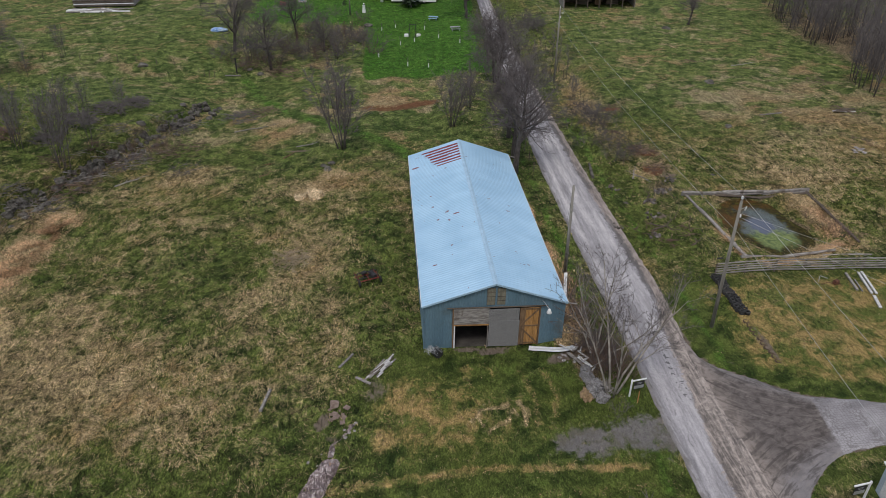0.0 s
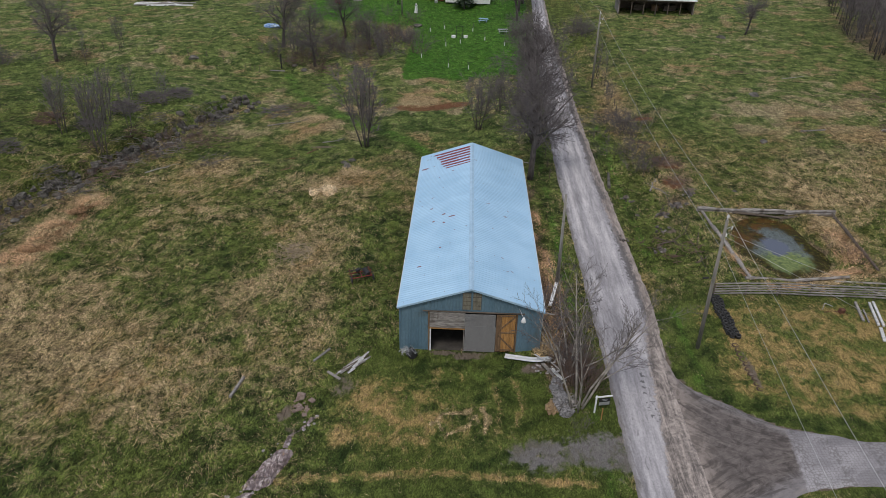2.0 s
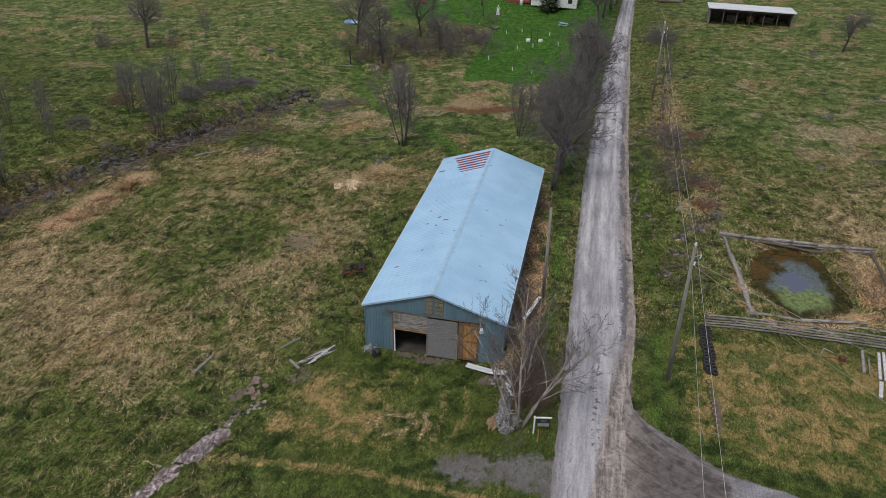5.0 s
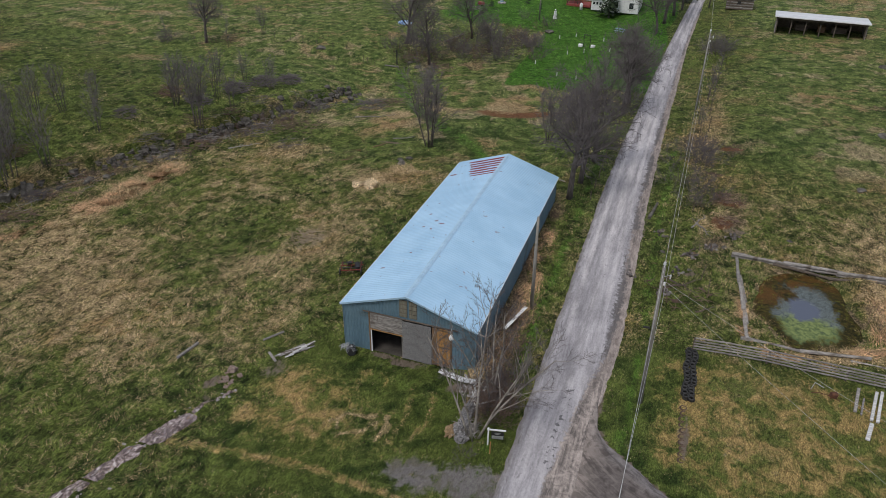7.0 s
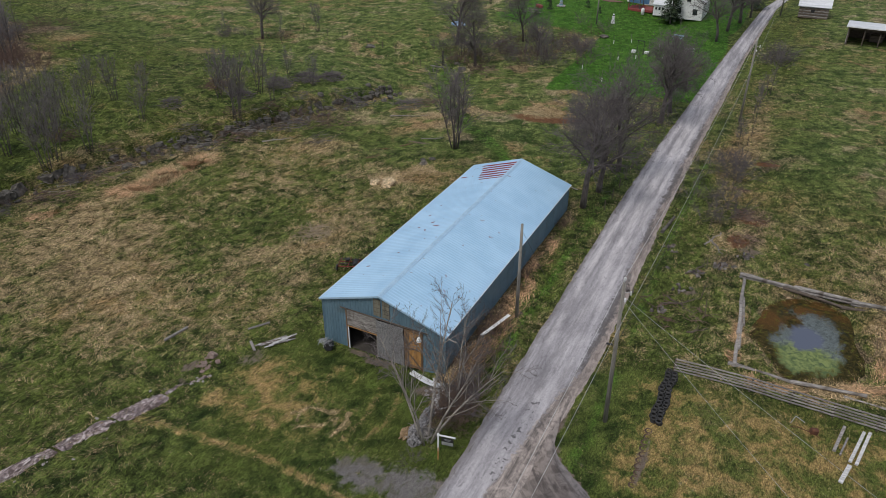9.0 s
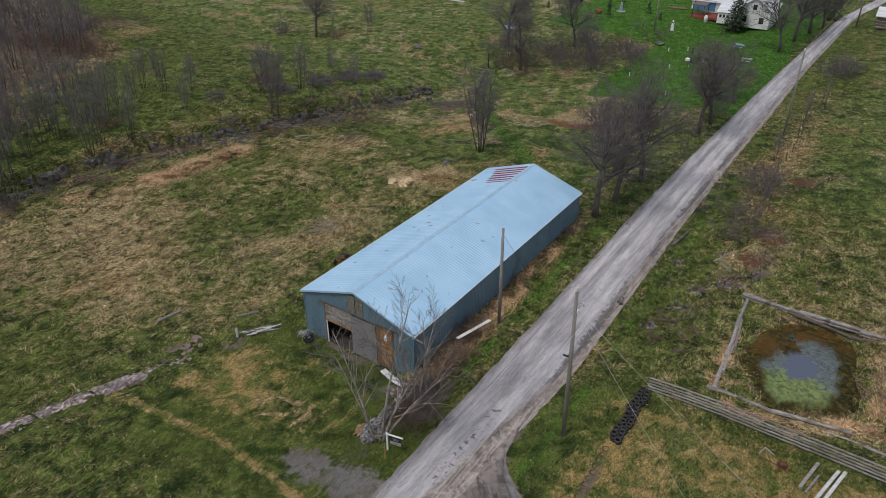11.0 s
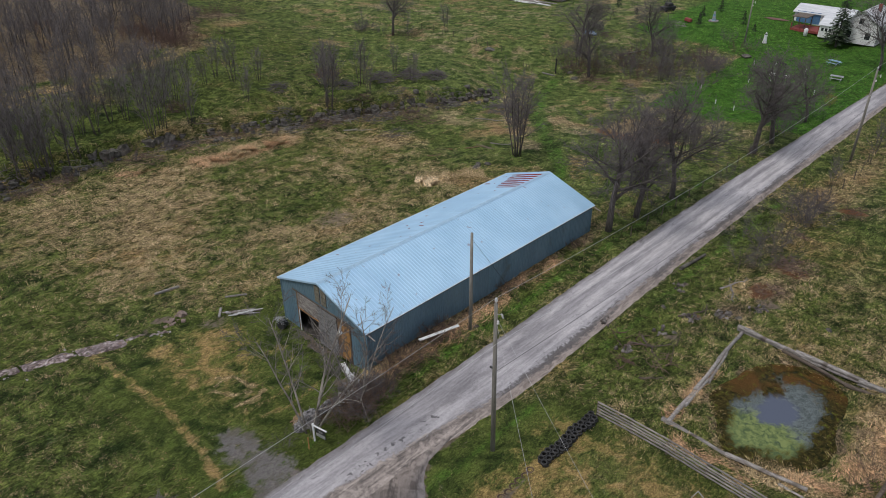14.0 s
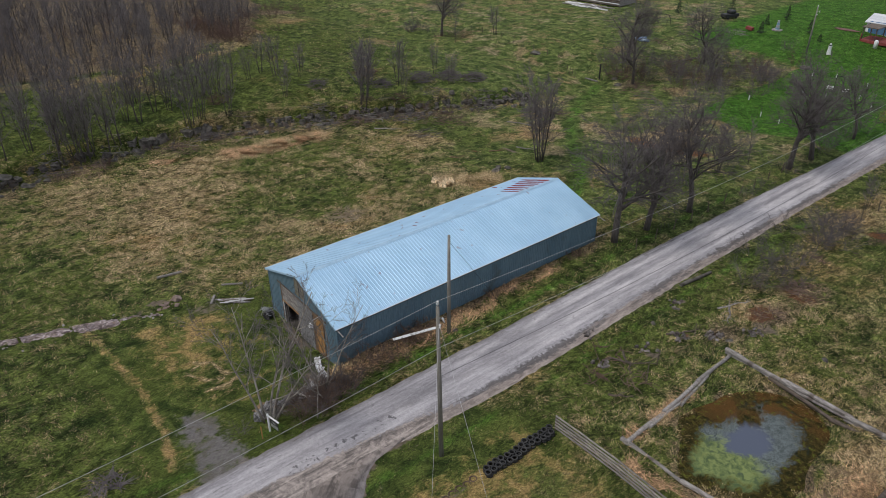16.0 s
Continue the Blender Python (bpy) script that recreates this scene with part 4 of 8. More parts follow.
def set_attr(me, name, values):
    me.attributes.new(name, "FLOAT", "POINT").data.foreach_set("value", np.asarray(values, np.float32).ravel())


def sheet(nx, ny):
    i, j = np.meshgrid(np.arange(nx - 1), np.arange(ny - 1), indexing="ij")
    a = (i * ny + j).ravel()
    return np.stack([a, a + ny, a + ny + 1, a + 1], 1)


# ---- ground, road ----
def spread(lo, hi, step, far):
    core = np.arange(lo, hi + step / 2, step)
    grow, s = [], step
    while not grow or grow[-1] < far:
        s *= 1.13
        grow.append((grow[-1] if grow else 0) + s)
    g = np.array(grow)
    return np.concatenate([(lo - g)[::-1], core, hi + g])


gx, gy = spread(-60, 60, 0.55, 2600), spread(16, 122, 0.55, 2600)
gx = np.unique(np.concatenate([gx[(gx < -7) | (gx > 18)], np.arange(-7, 18.01, 0.2)]))
gy = np.unique(np.concatenate([gy[(gy < 27) | (gy > 42)], np.arange(27, 42.01, 0.2)]))
X, Y = np.meshgrid(gx, gy, indexing="ij")
ground_mesh = fast_mesh("ground", np.stack([X.ravel(), Y.ravel(), ground_z(X, Y).ravel()], 1), sheet(len(gx), len(gy)), MEADOW)
for key, values in zip(("dry", "lawn", "earth", "gravel", "litter"), covers(X, Y)):
    set_attr(ground_mesh, key, values)
red_soil = blobs(X, Y, [(29.7, 72.6, 1.0, 1.5, 1.4), (31.3, 77.1, 1.1, 0.9, 1.3), (30.7, 92.7, 1.5, 1.0, 1.4), (-0.9, 99.4, 4.2, 1.5, 1.3), (5, 100.4, 2.5, 1.2, 1.0), (-16.5, 107.4, 2.5, 1.2, 0.5), (27, 65.2, 0.6, 0.5, 0.8), (29, 66.9, 0.8, 0.6, 0.7), (24, 59.4, 0.6, 0.6, 0.6), (-16, 81.7, 1.4, 0.4, 0.8), (30, 77.6, 0.8, 0.8, 0.6), (28.2, 62.5, 1.0, 0.8, 0.5), (30.5, 86, 1.2, 1.5, 0.5)])
for key, values in (("red", red_soil), ("moss", moss(X, Y)), ("pasture", np.clip(short(X, Y)[1], 0, 1)), ("mown", short(X, Y)[0])):
    set_attr(ground_mesh, key, values)
tagged(new("ground", ground_mesh), "rough spring meadow of green and straw-coloured grass", "ground", kind="structure")

ry = np.concatenate([np.arange(-60, 15, 3.0), np.arange(15, 130, 0.4), np.arange(130, 320, 1.5)])
ru = np.linspace(-1, 1, 15)
RY, RU = np.meshgrid(ry, ru, indexing="ij")
half = road_half(RY) * (1 + np.where(RU > 0, lerp(0.04, 0.07, smooth(RY, 42, 52)), 0.05) * (cloud(RY, RU * 0 + np.sign(RU) * 9, 0.7, 81, 5) - 0.5) * 2 * (np.abs(RU) > 0.8))
half = half + np.where(RU > 0, 0.85 * smooth(RY, 40, 50) * (1 - smooth(RY, 110, 150)), 0)
RX = road_mid(RY) + RU * half
RZ = terrain(RX, RY) * 0.35 + terrain(road_mid(RY), RY) * 0.65 + 0.06 - 0.05 * np.abs(RU) ** 4 + 0.02 * (cloud(RX, RY, 1.2, 83, 2) - 0.5)
RZ = np.where(np.abs(RU) > 0.99, ground_z(RX, RY) - 0.03, RZ)
road_mesh = fast_mesh("road", np.stack([RX.ravel(), RY.ravel(), RZ.ravel()], 1), sheet(len(ry), len(ru))[:, ::-1], ROAD)
set_attr(road_mesh, "across", RU)
tagged(new("road", road_mesh), "worn pale grey country road with dusty wheel tracks", "road", kind="structure")

dx = np.concatenate([np.arange(20.6, 36, 0.35), np.arange(36, 120, 2.5)])
dv = np.linspace(0, 1, 25)
DX, DV = np.meshgrid(dx, dv, indexing="ij")
DY = lerp(drive_low(DX), drive_top(DX), DV) + 0.5 * (cloud(DX, DV * 3, 1.1, 91) - 0.5) * (np.abs(DV - 0.5) > 0.45)
DZ = terrain(DX, DY) + 0.055 + 0.05 * (cloud(DX, DY, 1.4, 93, 3) - 0.5)
DZ = np.where(np.abs(DV - 0.5) > 0.49, ground_z(DX, DY) - 0.03, DZ) - 0.03 * (DX < 22.4)
tagged(new("driveway", fast_mesh("driveway", np.stack([DX.ravel(), DY.ravel(), DZ.ravel()], 1), sheet(len(dx), len(dv)), DIRT)), "dark damp dirt driveway with tyre tracks meeting the road", "driveway", kind="structure")


# ---- barn ----
BX0, BX1, BY0, BY1 = 1.62, 12.56, 43.25, 72.22
EAVE, RIDGE, MID = 4.16, 6.04, 7.05
RX0, RX1, RY0, RY1 = 1.45, 12.73, 43.06, 72.42
barn = thing("barn", "long low barn with blue steel roof and dull blue siding", "barn", MID, 57.7, 0)
BARN_AT = Matrix.Translation((-MID, -57.7, 0))


def rib_profile(width, pitch, height, flat=0.03):
    """Points (along, out) of a ribbed steel sheet."""
    pts, k = [], round(width / pitch)
    for i in range(k):
        c = (i + 0.5) * pitch
        pts += [(c - flat * 1.6, 0), (c - flat * 0.6, height), (c + flat * 0.6, height), (c + flat * 1.6, 0)]
    return [(0, 0)] + pts + [(width, 0)]


def ribbed(profile, along, out, a, b, thick=0.012):
    """A sheet whose profile runs along one way and which spans a to b. Two skins, closed at the ends."""
    g = Geo()
    along, out, a, b = Vector(along), Vector(out), Vector(a), Vector(b)
    rows = [[p + along * s + out * (h - t) for s, h in profile] for t in (0, thick) for p in (a, b)]
    n = len(profile)
    g.v = [tuple(p) for row in rows for p in row]
    for i in range(n - 1):
        g.f += [(i, i + 1, n + i + 1, n + i), (2 * n + i, 3 * n + i, 3 * n + i + 1, 2 * n + i + 1)]
        g.f += [(i, 2 * n + i, 2 * n + i + 1, i + 1), (n + i, n + i + 1, 3 * n + i + 1, 3 * n + i)]
    g.f += [(0, n, 3 * n, 2 * n), (n - 1, 3 * n - 1, 4 * n - 1, 2 * n - 1)]
    return g


SHEETS = 32
pw = (RY1 - RY0) / SHEETS
prof = rib_profile(pw, pw / 3, 0.018)
for side, xe in ((-1, RX0), (1, RX1)):
    slope = Vector((xe - MID, 0, EAVE - RIDGE))
    out = Vector((-slope.z * side, 0, slope.x * side)).normalized()
    if out.z < 0:
        out = -out
    sheet_mesh = ribbed(prof, (0, 1, 0), out, (0, 0, 0), slope).mesh("roof_sheet", ROOF)
    for k in range(SHEETS):
        ob = part("roof_sheet", sheet_mesh, ROOF, barn)
        ob.matrix_local = BARN_AT @ Matrix.Translation((MID, RY0 + k * pw, RIDGE + rng.uniform(-0.004, 0.004))) @ pose(0, 0, 0, 0, rng.uniform(-0.06, 0.06), 0)
cap = Geo()
for side, xe in ((-1, RX0), (1, RX1)):
    d = Vector((xe - MID, 0, EAVE - RIDGE)).normalized()
    a, b = Vector((MID, RY0 - 0.02, RIDGE + 0.035)), Vector((MID, RY1 + 0.02, RIDGE + 0.035))
    cap.add([a, b, b + d * 0.22, a + d * 0.22, a - Vector((0, 0, 0.015)), b - Vector((0, 0, 0.015)), b + d * 0.22 - Vector((0, 0, 0.015)), a + d * 0.22 - Vector((0, 0, 0.015))],
            [(0, 1, 2, 3), (7, 6, 5, 4), (0, 3, 7, 4), (1, 5, 6, 2), (2, 6, 7, 3), (0, 4, 5, 1)], BARN_AT)
part("ridge_cap", cap, TRIM, barn)
for side, xe in ((-1, RX0), (1, RX1)):
    for ye in (RY0, RY1):
        g = Geo().beam((MID, ye, RIDGE - 0.05), (xe, ye, EAVE - 0.05), 0.05, 0.16, 0.006)
        part("barge_trim", Geo().add(g.v, g.f, BARN_AT), TRIM, barn)
    g = Geo().beam((xe - 0.04 * side, RY0, EAVE - 0.07), (xe - 0.04 * side, RY1, EAVE - 0.07), 0.03, 0.14, 0.005)
    # dark on the east side only, standing for the shade line under the eave
    part("eave_trim", Geo().add(g.v, g.f, BARN_AT), DARK_WOOD if side > 0 else TRIM, barn)
    g = Geo().beam((xe + 0.015 * side, RY0, EAVE - 0.012), (xe + 0.015 * side, RY1, EAVE - 0.012), 0.05, 0.045, 0.004)
    part("eave_lip", Geo().add(g.v, g.f, BARN_AT), WHITE_ROOF, barn)


def wall_run(x0, x1, y0, y1, z0, top, n, out):
    """Siding sheets from (x0, y0) to (x1, y1), each up to top(x, y)."""
    a, b = Vector((x0, y0, z0)), Vector((x1, y1, z0))
    step = (b - a) / n
    w = step.length
    pr = rib_profile(w, w / max(1, round(w / 0.23)), 0.02, 0.02)
    along = step.normalized()
    for k in range(n):
        p = a + step * k
        g, t = Geo(), 0.012
        m = len(pr)
        for back in (0, t):
            for s, h in pr:
                q = p + along * s + Vector(out) * (h - back)
                g.v.append((q.x, q.y, z0))
            for s, h in pr:
                q = p + along * s + Vector(out) * (h - back)
                g.v.append((q.x, q.y, top(q.x, q.y)))
        for i in range(m - 1):
            g.f += [(i, i + 1, m + i + 1, m + i), (2 * m + i, 3 * m + i, 3 * m + i + 1, 2 * m + i + 1)]
            g.f += [(m + i, m + i + 1, 3 * m + i + 1, 3 * m + i), (i, 2 * m + i, 2 * m + i + 1, i + 1)]
        g.f += [(0, m, 3 * m, 2 * m), (m - 1, 3 * m - 1, 4 * m - 1, 2 * m - 1)]
        ob = part("siding_sheet", Geo().add(g.v, g.f, BARN_AT), SIDING, barn)


def gable(x, y):
    return EAVE - 0.1 + (RIDGE - EAVE) * (1 - abs(x - MID) / (MID - RX0)) - 0.02


wall_run(BX0, BX0, BY1, BY0, -0.5, lambda x, y: EAVE - 0.06, 32, (-1, 0, 0))
wall_run(BX1, BX1, BY0, BY1, -0.5, lambda x, y: EAVE - 0.06, 32, (1, 0, 0))
wall_run(BX1, BX0, BY1, BY1, -0.5, gable, 12, (0, 1, 0))
DL, DM, DR, DE, DH = 3.92, 6.66, 9.05, 10.60, 3.78
wall_run(BX0, DL, BY0, BY0, -0.3, gable, 3, (0, -1, 0))
wall_run(DE, BX1, BY0, BY0, -0.3, gable, 2, (0, -1, 0))
wall_run(DL, DE, BY0, BY0, DH, gable, 7, (0, -1, 0))
for x in (BX0, BX1):
    for y in (BY0, BY1):
        part("corner_trim", Geo().box(BARN_AT @ Matrix.Translation((x, y, (EAVE - 0.6) / 2)), 0.09, 0.09, EAVE + 0.4, 0.01), SIDING, barn)
# frame within: posts, girts, trusses, floor
g = Geo()
for k in range(9):
    y = BY0 + 0.15 + k * (BY1 - BY0 - 0.3) / 8
    for x in (BX0 + 0.14, BX1 - 0.14):
        g.box(BARN_AT @ Matrix.Translation((x, y, 1.9)), 0.14, 0.14, 4.2)
    if k:
        g.beam(BARN_AT @ Vector((BX0, y, EAVE - 0.2)), BARN_AT @ Vector((BX1, y, EAVE - 0.2)), 0.05, 0.14)
        for s in (-1, 1):
            g.beam(BARN_AT @ Vector((MID, y, RIDGE - 0.2)), BARN_AT @ Vector((MID + s * 5.3, y, EAVE - 0.15)), 0.05, 0.14)
for s, x in ((-1, BX0 + 0.05), (1, BX1 - 0.05)):
    for z in (0.6, 1.6, 2.6, 3.6):
        g.beam(BARN_AT @ Vector((x, BY0, z)), BARN_AT @ Vector((x, BY1, z)), 0.05, 0.1)
part("timber_frame", g, BROWN_WOOD, barn)
part("floor_slab", Geo().box(BARN_AT @ Matrix.Translation((MID, 57.7, -0.04)), BX1 - BX0 - 0.2, BY1 - BY0 - 0.2, 0.16), CONCRETE, barn)
# door jambs and head
for x in (DL - 0.04, DE + 0.04):
    part("door_jamb", Geo().box(BARN_AT @ Matrix.Translation((x, BY0 - 0.02, 1.9)), 0.1, 0.16, 3.9, 0.008), BROWN_WOOD, barn)
part("door_rail", Geo().beam(BARN_AT @ Vector((3.4, BY0 - 0.11, DH + 0.10)), BARN_AT @ Vector((11.2, BY0 - 0.11, DH + 0.10)), 0.07, 0.09, 0.01), DARK_WOOD, barn, "dark sliding door rail")
# plank panel over the opening
for k in range(9):
    z0 = 2.30 + k * 0.168
    g = Geo().beam(BARN_AT @ Vector((DL + 0.02, BY0 - 0.05 - rng.uniform(0, 0.02), z0 + 0.08)), BARN_AT @ Vector((DM + 0.02, BY0 - 0.05 - rng.uniform(0, 0.02), z0 + 0.08 + rng.uniform(-0.02, 0.02))), 0.03, 0.158, 0.004)
    part("door_plank", g, GREY_WOOD, barn)
part("door_batten", Geo().beam(BARN_AT @ Vector((DL + 0.02, BY0 - 0.08, 2.24)), BARN_AT @ Vector((DM + 0.02, BY0 - 0.08, 2.22)), 0.04, 0.1, 0.005), GOLD_WOOD, barn, "fresh yellow batten")
part("door_post", Geo().box(BARN_AT @ Matrix.Translation((DL + 0.08, BY0 - 0.06, 1.12)), 0.1, 0.05, 2.24, 0.006), WHITE, barn, "pale door post")
part("door_post", Geo().box(BARN_AT @ Matrix.Translation((DM - 0.05, BY0 - 0.04, 1.12)), 0.07, 0.05, 2.24, 0.006), GREY_WOOD, barn)
# chipboard leaf
part("chipboard_sheet", Geo().box(BARN_AT @ pose((DM + DR) / 2 + 0.02, BY0 - 0.09, 1.33, 0, 0.4, 0), DR - DM, 0.03, 2.44, 0.003), OSB, barn, "weathered grey chipboard sheet")
part("chipboard_sheet", Geo().box(BARN_AT @ pose((DM + DR) / 2 - 0.03, BY0 - 0.075, 3.10, 0, -0.6, 0), DR - DM, 0.03, 1.16, 0.003), OSB, barn, "paler chipboard sheet")
# golden plank door
door = part("plank_door", Geo().box(BARN_AT @ Matrix.Translation(((DR + DE) / 2, BY0 - 0.03, 1.95)), DE - DR - 0.06, 0.02, 3.5), BROWN_WOOD, barn, "tall plank door, dark and golden boards")
n = 7
for k in range(n):
    x = DR + 0.05 + (k + 0.5) * (DE - DR - 0.1) / n
    part("door_board", Geo().box(BARN_AT @ Matrix.Translation((x, BY0 - 0.06, 1.95 + rng.uniform(-0.03, 0.03))), (DE - DR - 0.1) / n - 0.012, 0.03, 3.52, 0.004), BROWN_WOOD if k < 2 else GOLD_WOOD, door)
for a, b in (((DR + 0.05, 3.62), (DE - 0.05, 3.62)), ((DR + 0.05, 2.02), (DE - 0.05, 2.02)), ((DR + 0.05, 0.35), (DE - 0.05, 0.35)), ((DR + 0.15, 2.1), (DE - 0.1, 3.55)), ((DR + 0.1, 1.9), (DE - 0.1, 0.4))):
    part("brace", Geo().beam(BARN_AT @ Vector((a[0], BY0 - 0.095, a[1])), BARN_AT @ Vector((b[0], BY0 - 0.095, b[1])), 0.03, 0.14, 0.004), BROWN_WOOD, door)
# boarded gable openings
for x0 in (6.43, 7.22):
    pane = part("gable_hatch", Geo().box(BARN_AT @ Matrix.Translation((x0 + 0.32, BY0 - 0.03, 4.83)), 0.64, 0.03, 1.55 if x0 > 7 else 1.55, 0.004), DARK_WOOD, barn)
    for k in range(4):
        part("board", Geo().box(BARN_AT @ Matrix.Translation((x0 + 0.32, BY0 - 0.055, 4.24 + k * 0.39)), 0.62, 0.02, 0.33, 0.004), PLY, pane)
# yard lamp on its arm
lamp = thing("barn_lamp", "white yard lamp on a curved arm above the door", "lamp", 10.75, BY0 - 0.05, 4.1)
part("arm", Geo().tube([(0, 0, 0.2), (0.05, -0.4, 0.32), (0.15, -0.9, 0.32), (0.25, -1.15, 0.22)], 0.025, 8), GALV, lamp)
part("lamp_head", Geo().lathe(pose(0.27, -1.2, 0.02), [(0.05, 0.25), (0.10, 0.18), (0.14, 0.05), (0.20, -0.10), (0.18, -0.14), (0.05, -0.15)], 14), WHITE, lamp, soft=True)
# gutter spout sticking out at the east eave corners
for y in (RY0 + 0.2, RY1 - 0.1):
    part("spout", Geo().tube([BARN_AT @ Vector((RX1 - 0.1, y, EAVE - 0.16)), BARN_AT @ Vector((RX1 + 0.75, y, EAVE - 0.30))], 0.05, 8), GREY_WOOD, barn)


# ---- utility poles and lines ----
def utility_pole(x, y, h, label, lean=(0, 0), gear=True):
    z = on_ground(x, y)
    p = thing("utility_pole", label, "utility pole", x, y, z, group="poles along the road")
    part("shaft", Geo().tube([(0, 0, -0.3), (lean[0] * 0.5, lean[1] * 0.5, h / 2), (lean[0], lean[1], h)], [0.16, 0.135, 0.105], 12), POLE_WOOD, p, soft=True)
    if gear:
        part("insulator", Geo().lathe(pose(lean[0], lean[1], h), [(0.03, 0), (0.03, 0.12), (0.09, 0.14), (0.10, 0.22), (0.07, 0.27), (0.09, 0.30), (0.05, 0.38)], 10), CERAMIC, p, soft=True)
        part("spool", Geo().lathe(pose(lean[0] * 0.85 + 0.16, lean[1] * 0.85, h - 1.35), [(0.05, 0), (0.08, 0.05), (0.05, 0.12), (0.08, 0.19), (0.05, 0.24)], 10), CERAMIC, p, soft=True)
        part("bracket", Geo().tube([(lean[0], lean[1], h - 0.75), (lean[0] + 0.45, lean[1] + 0.1, h - 0.6)], 0.025, 6), GALV, p)
        part("cutout", Geo().lathe(pose(lean[0] + 0.48, lean[1] + 0.1, h - 0.85, 20), [(0.03, 0), (0.06, 0.08), (0.04, 0.16), (0.06, 0.24), (0.03, 0.42)], 8), CERAMIC, p, soft=True)
    return p, Vector((x + lean[0], y + lean[1], z + h))


def span(name, a, b, sag, r, material, label):
    g = Geo()
    a, b = Vector(a), Vector(b)
    pts = [a.lerp(b, k / 16) - Vector((0, 0, sag * 4 * (k / 16) * (1 - k / 16))) for k in range(17)]
    solid(name, g.tube(pts, r, 5), material, label, "cable", group="overhead lines")


_, topA = utility_pole(14.85, 52.0, 8.75, "bare grey wooden pole beside the barn", (-0.12, 0.1), False)
poleB, topB = utility_pole(24.8, 43.25, 11.3, "tall weathered utility pole with insulators and a service drop", (-0.2, -0.05))
part("splice", Geo().tube([(-0.75, 0.35, 6.2), (-0.35, 0.2, 6.35)], 0.07, 8), BLACK, poleB, "black cable splice")
_, topC = utility_pole(25.8, 107.2, 11.0, "weathered utility pole farther up the road", (-0.1, 0))
_, topD = utility_pole(25.6, 178, 10.5, "utility pole far up the road", (0, 0))
topS = Vector((23.6, -18, 11.5))
for dz, r in ((0.38, 0.010), (-2.6, 0.010)):
    off = Vector((0 if dz > 0 else 0.3, 0, dz))
    span("power_line", topB + off, topC + off, 0.9, r, WIRE, "thin pale overhead line along the road")
    span("power_line", topC + off, topD + off, 0.8, r, WIRE, "thin pale overhead line along the road")
    span("power_line", topB + off, topS + off, 0.8, r, WIRE, "thin pale overhead line along the road") if dz > 0 else span("power_line", topB + off, topS + Vector((-0.9, 0, -2.4)), 1.2, r, WIRE, "thin pale overhead line along the road")
_, topS2 = utility_pole(23.6, -18, 11.5, "utility pole down the road", (0, 0))
span("service_drop", topB + Vector((0.1, 0, -1.3)), (52, 20, 6.5), 0.7, 0.008, WIRE, "service cable to a house")
span("service_drop", topB + Vector((0.1, 0, -1.0)), (56, 27, 7.5), 0.7, 0.008, WIRE, "service cable to a house")
span("stay_wire", topA - Vector((0, 0, 0.5)), (15.9, 57.5, 1.1), 0.0, 0.012, DARK_WIRE, "stay wire of the bare pole")
span("phone_line", topB - Vector((-0.05, 0, 5.0)), topC - Vector((0, 0, 4.6)), 0.9, 0.014, DARK_WIRE, "black telephone line along the road")
_, topH = utility_pole(-8.1, 154.5, 8.0, "dark pole on the lawn", (0, 0))


# ---- pond, its timbers, fence, tyres ----
ang = np.linspace(0, 2 * np.pi, 64, endpoint=False)
pr = 1 / (1 + 0.07 * np.sin(3 * ang + 1) + 0.05 * np.sin(5 * ang)) * 1.32
g = Geo()
g.v = [(0, 0, 0)] + [(3.5 * r * math.cos(a), 5.3 * r * math.sin(a), 0) for a, r in zip(ang, pr)]
g.f = [(0, i + 1, (i + 1) % 64 + 1) for i in range(64)]
solid("pond_water", g, WATER, "still pond water with green scum and a dark middle", "pond", *POND, WATER_Z, kind="structure")


def log_line(x0, y0, x1, y1, r, label, courses=1, jog=0.06, material=None):
    """Old squared logs laid end to end, in one or more courses."""
    d = Vector((x1 - x0, y1 - y0, 0))
    k = max(1, round(d.length / 4.2))
    for c in range(courses):
        for i in range(k):
            side = Vector((-d.y, d.x, 0)).normalized()
            a = Vector((x0, y0, 0)) + d * ((i - 0.06) / k) + side * rng.uniform(-jog, jog) * 2.5
            b = Vector((x0, y0, 0)) + d * ((i + 1.04) / k) + side * rng.uniform(-jog, jog) * 2.5
            g, pts, rad = Geo(), [], []
            za, zb = on_ground(a.x, a.y), on_ground(b.x, b.y)
            for q in range(6):
                p = a.lerp(b, q / 5) + side * rng.uniform(-0.02, 0.02)
                pts.append(Vector((p.x, p.y, lerp(za, zb, q / 5) + r * 0.75 + c * r * 1.7 + rng.uniform(-0.02, 0.02))))
                rad.append(r * lerp(1.1, 0.8, q / 5) * rng.uniform(0.88, 1.1))
            base = pts[0].copy()
            solid("pond_log", g.tube([p - base for p in pts], rad, 8), material or GREY_WOOD, label, "log", *base, group="logs round the pond")


log_line(31.85, 52.7, 31.25, 65.4, 0.15, "split grey log edging the pond", 1, 0.04)
log_line(32.05, 55.0, 31.6, 62.0, 0.11, "split grey log edging the pond", 1, 0.05)
log_line(31.0, 65.7, 44.3, 64.9, 0.17, "thick weathered log edging the pond", 2)
log_line(34.6, 65.2, 43.8, 64.5, 0.15, "thick weathered log edging the pond", 1, 0.05, DARK_WOOD)
log_line(44.3, 64.9, 43.6, 54.2, 0.16, "grey log edging the pond", 1, 0.05, DARK_WOOD)
log_line(31.7, 52.6, 40.4, 53.0, 0.15, "grey log edging the pond", 1, 0.04)
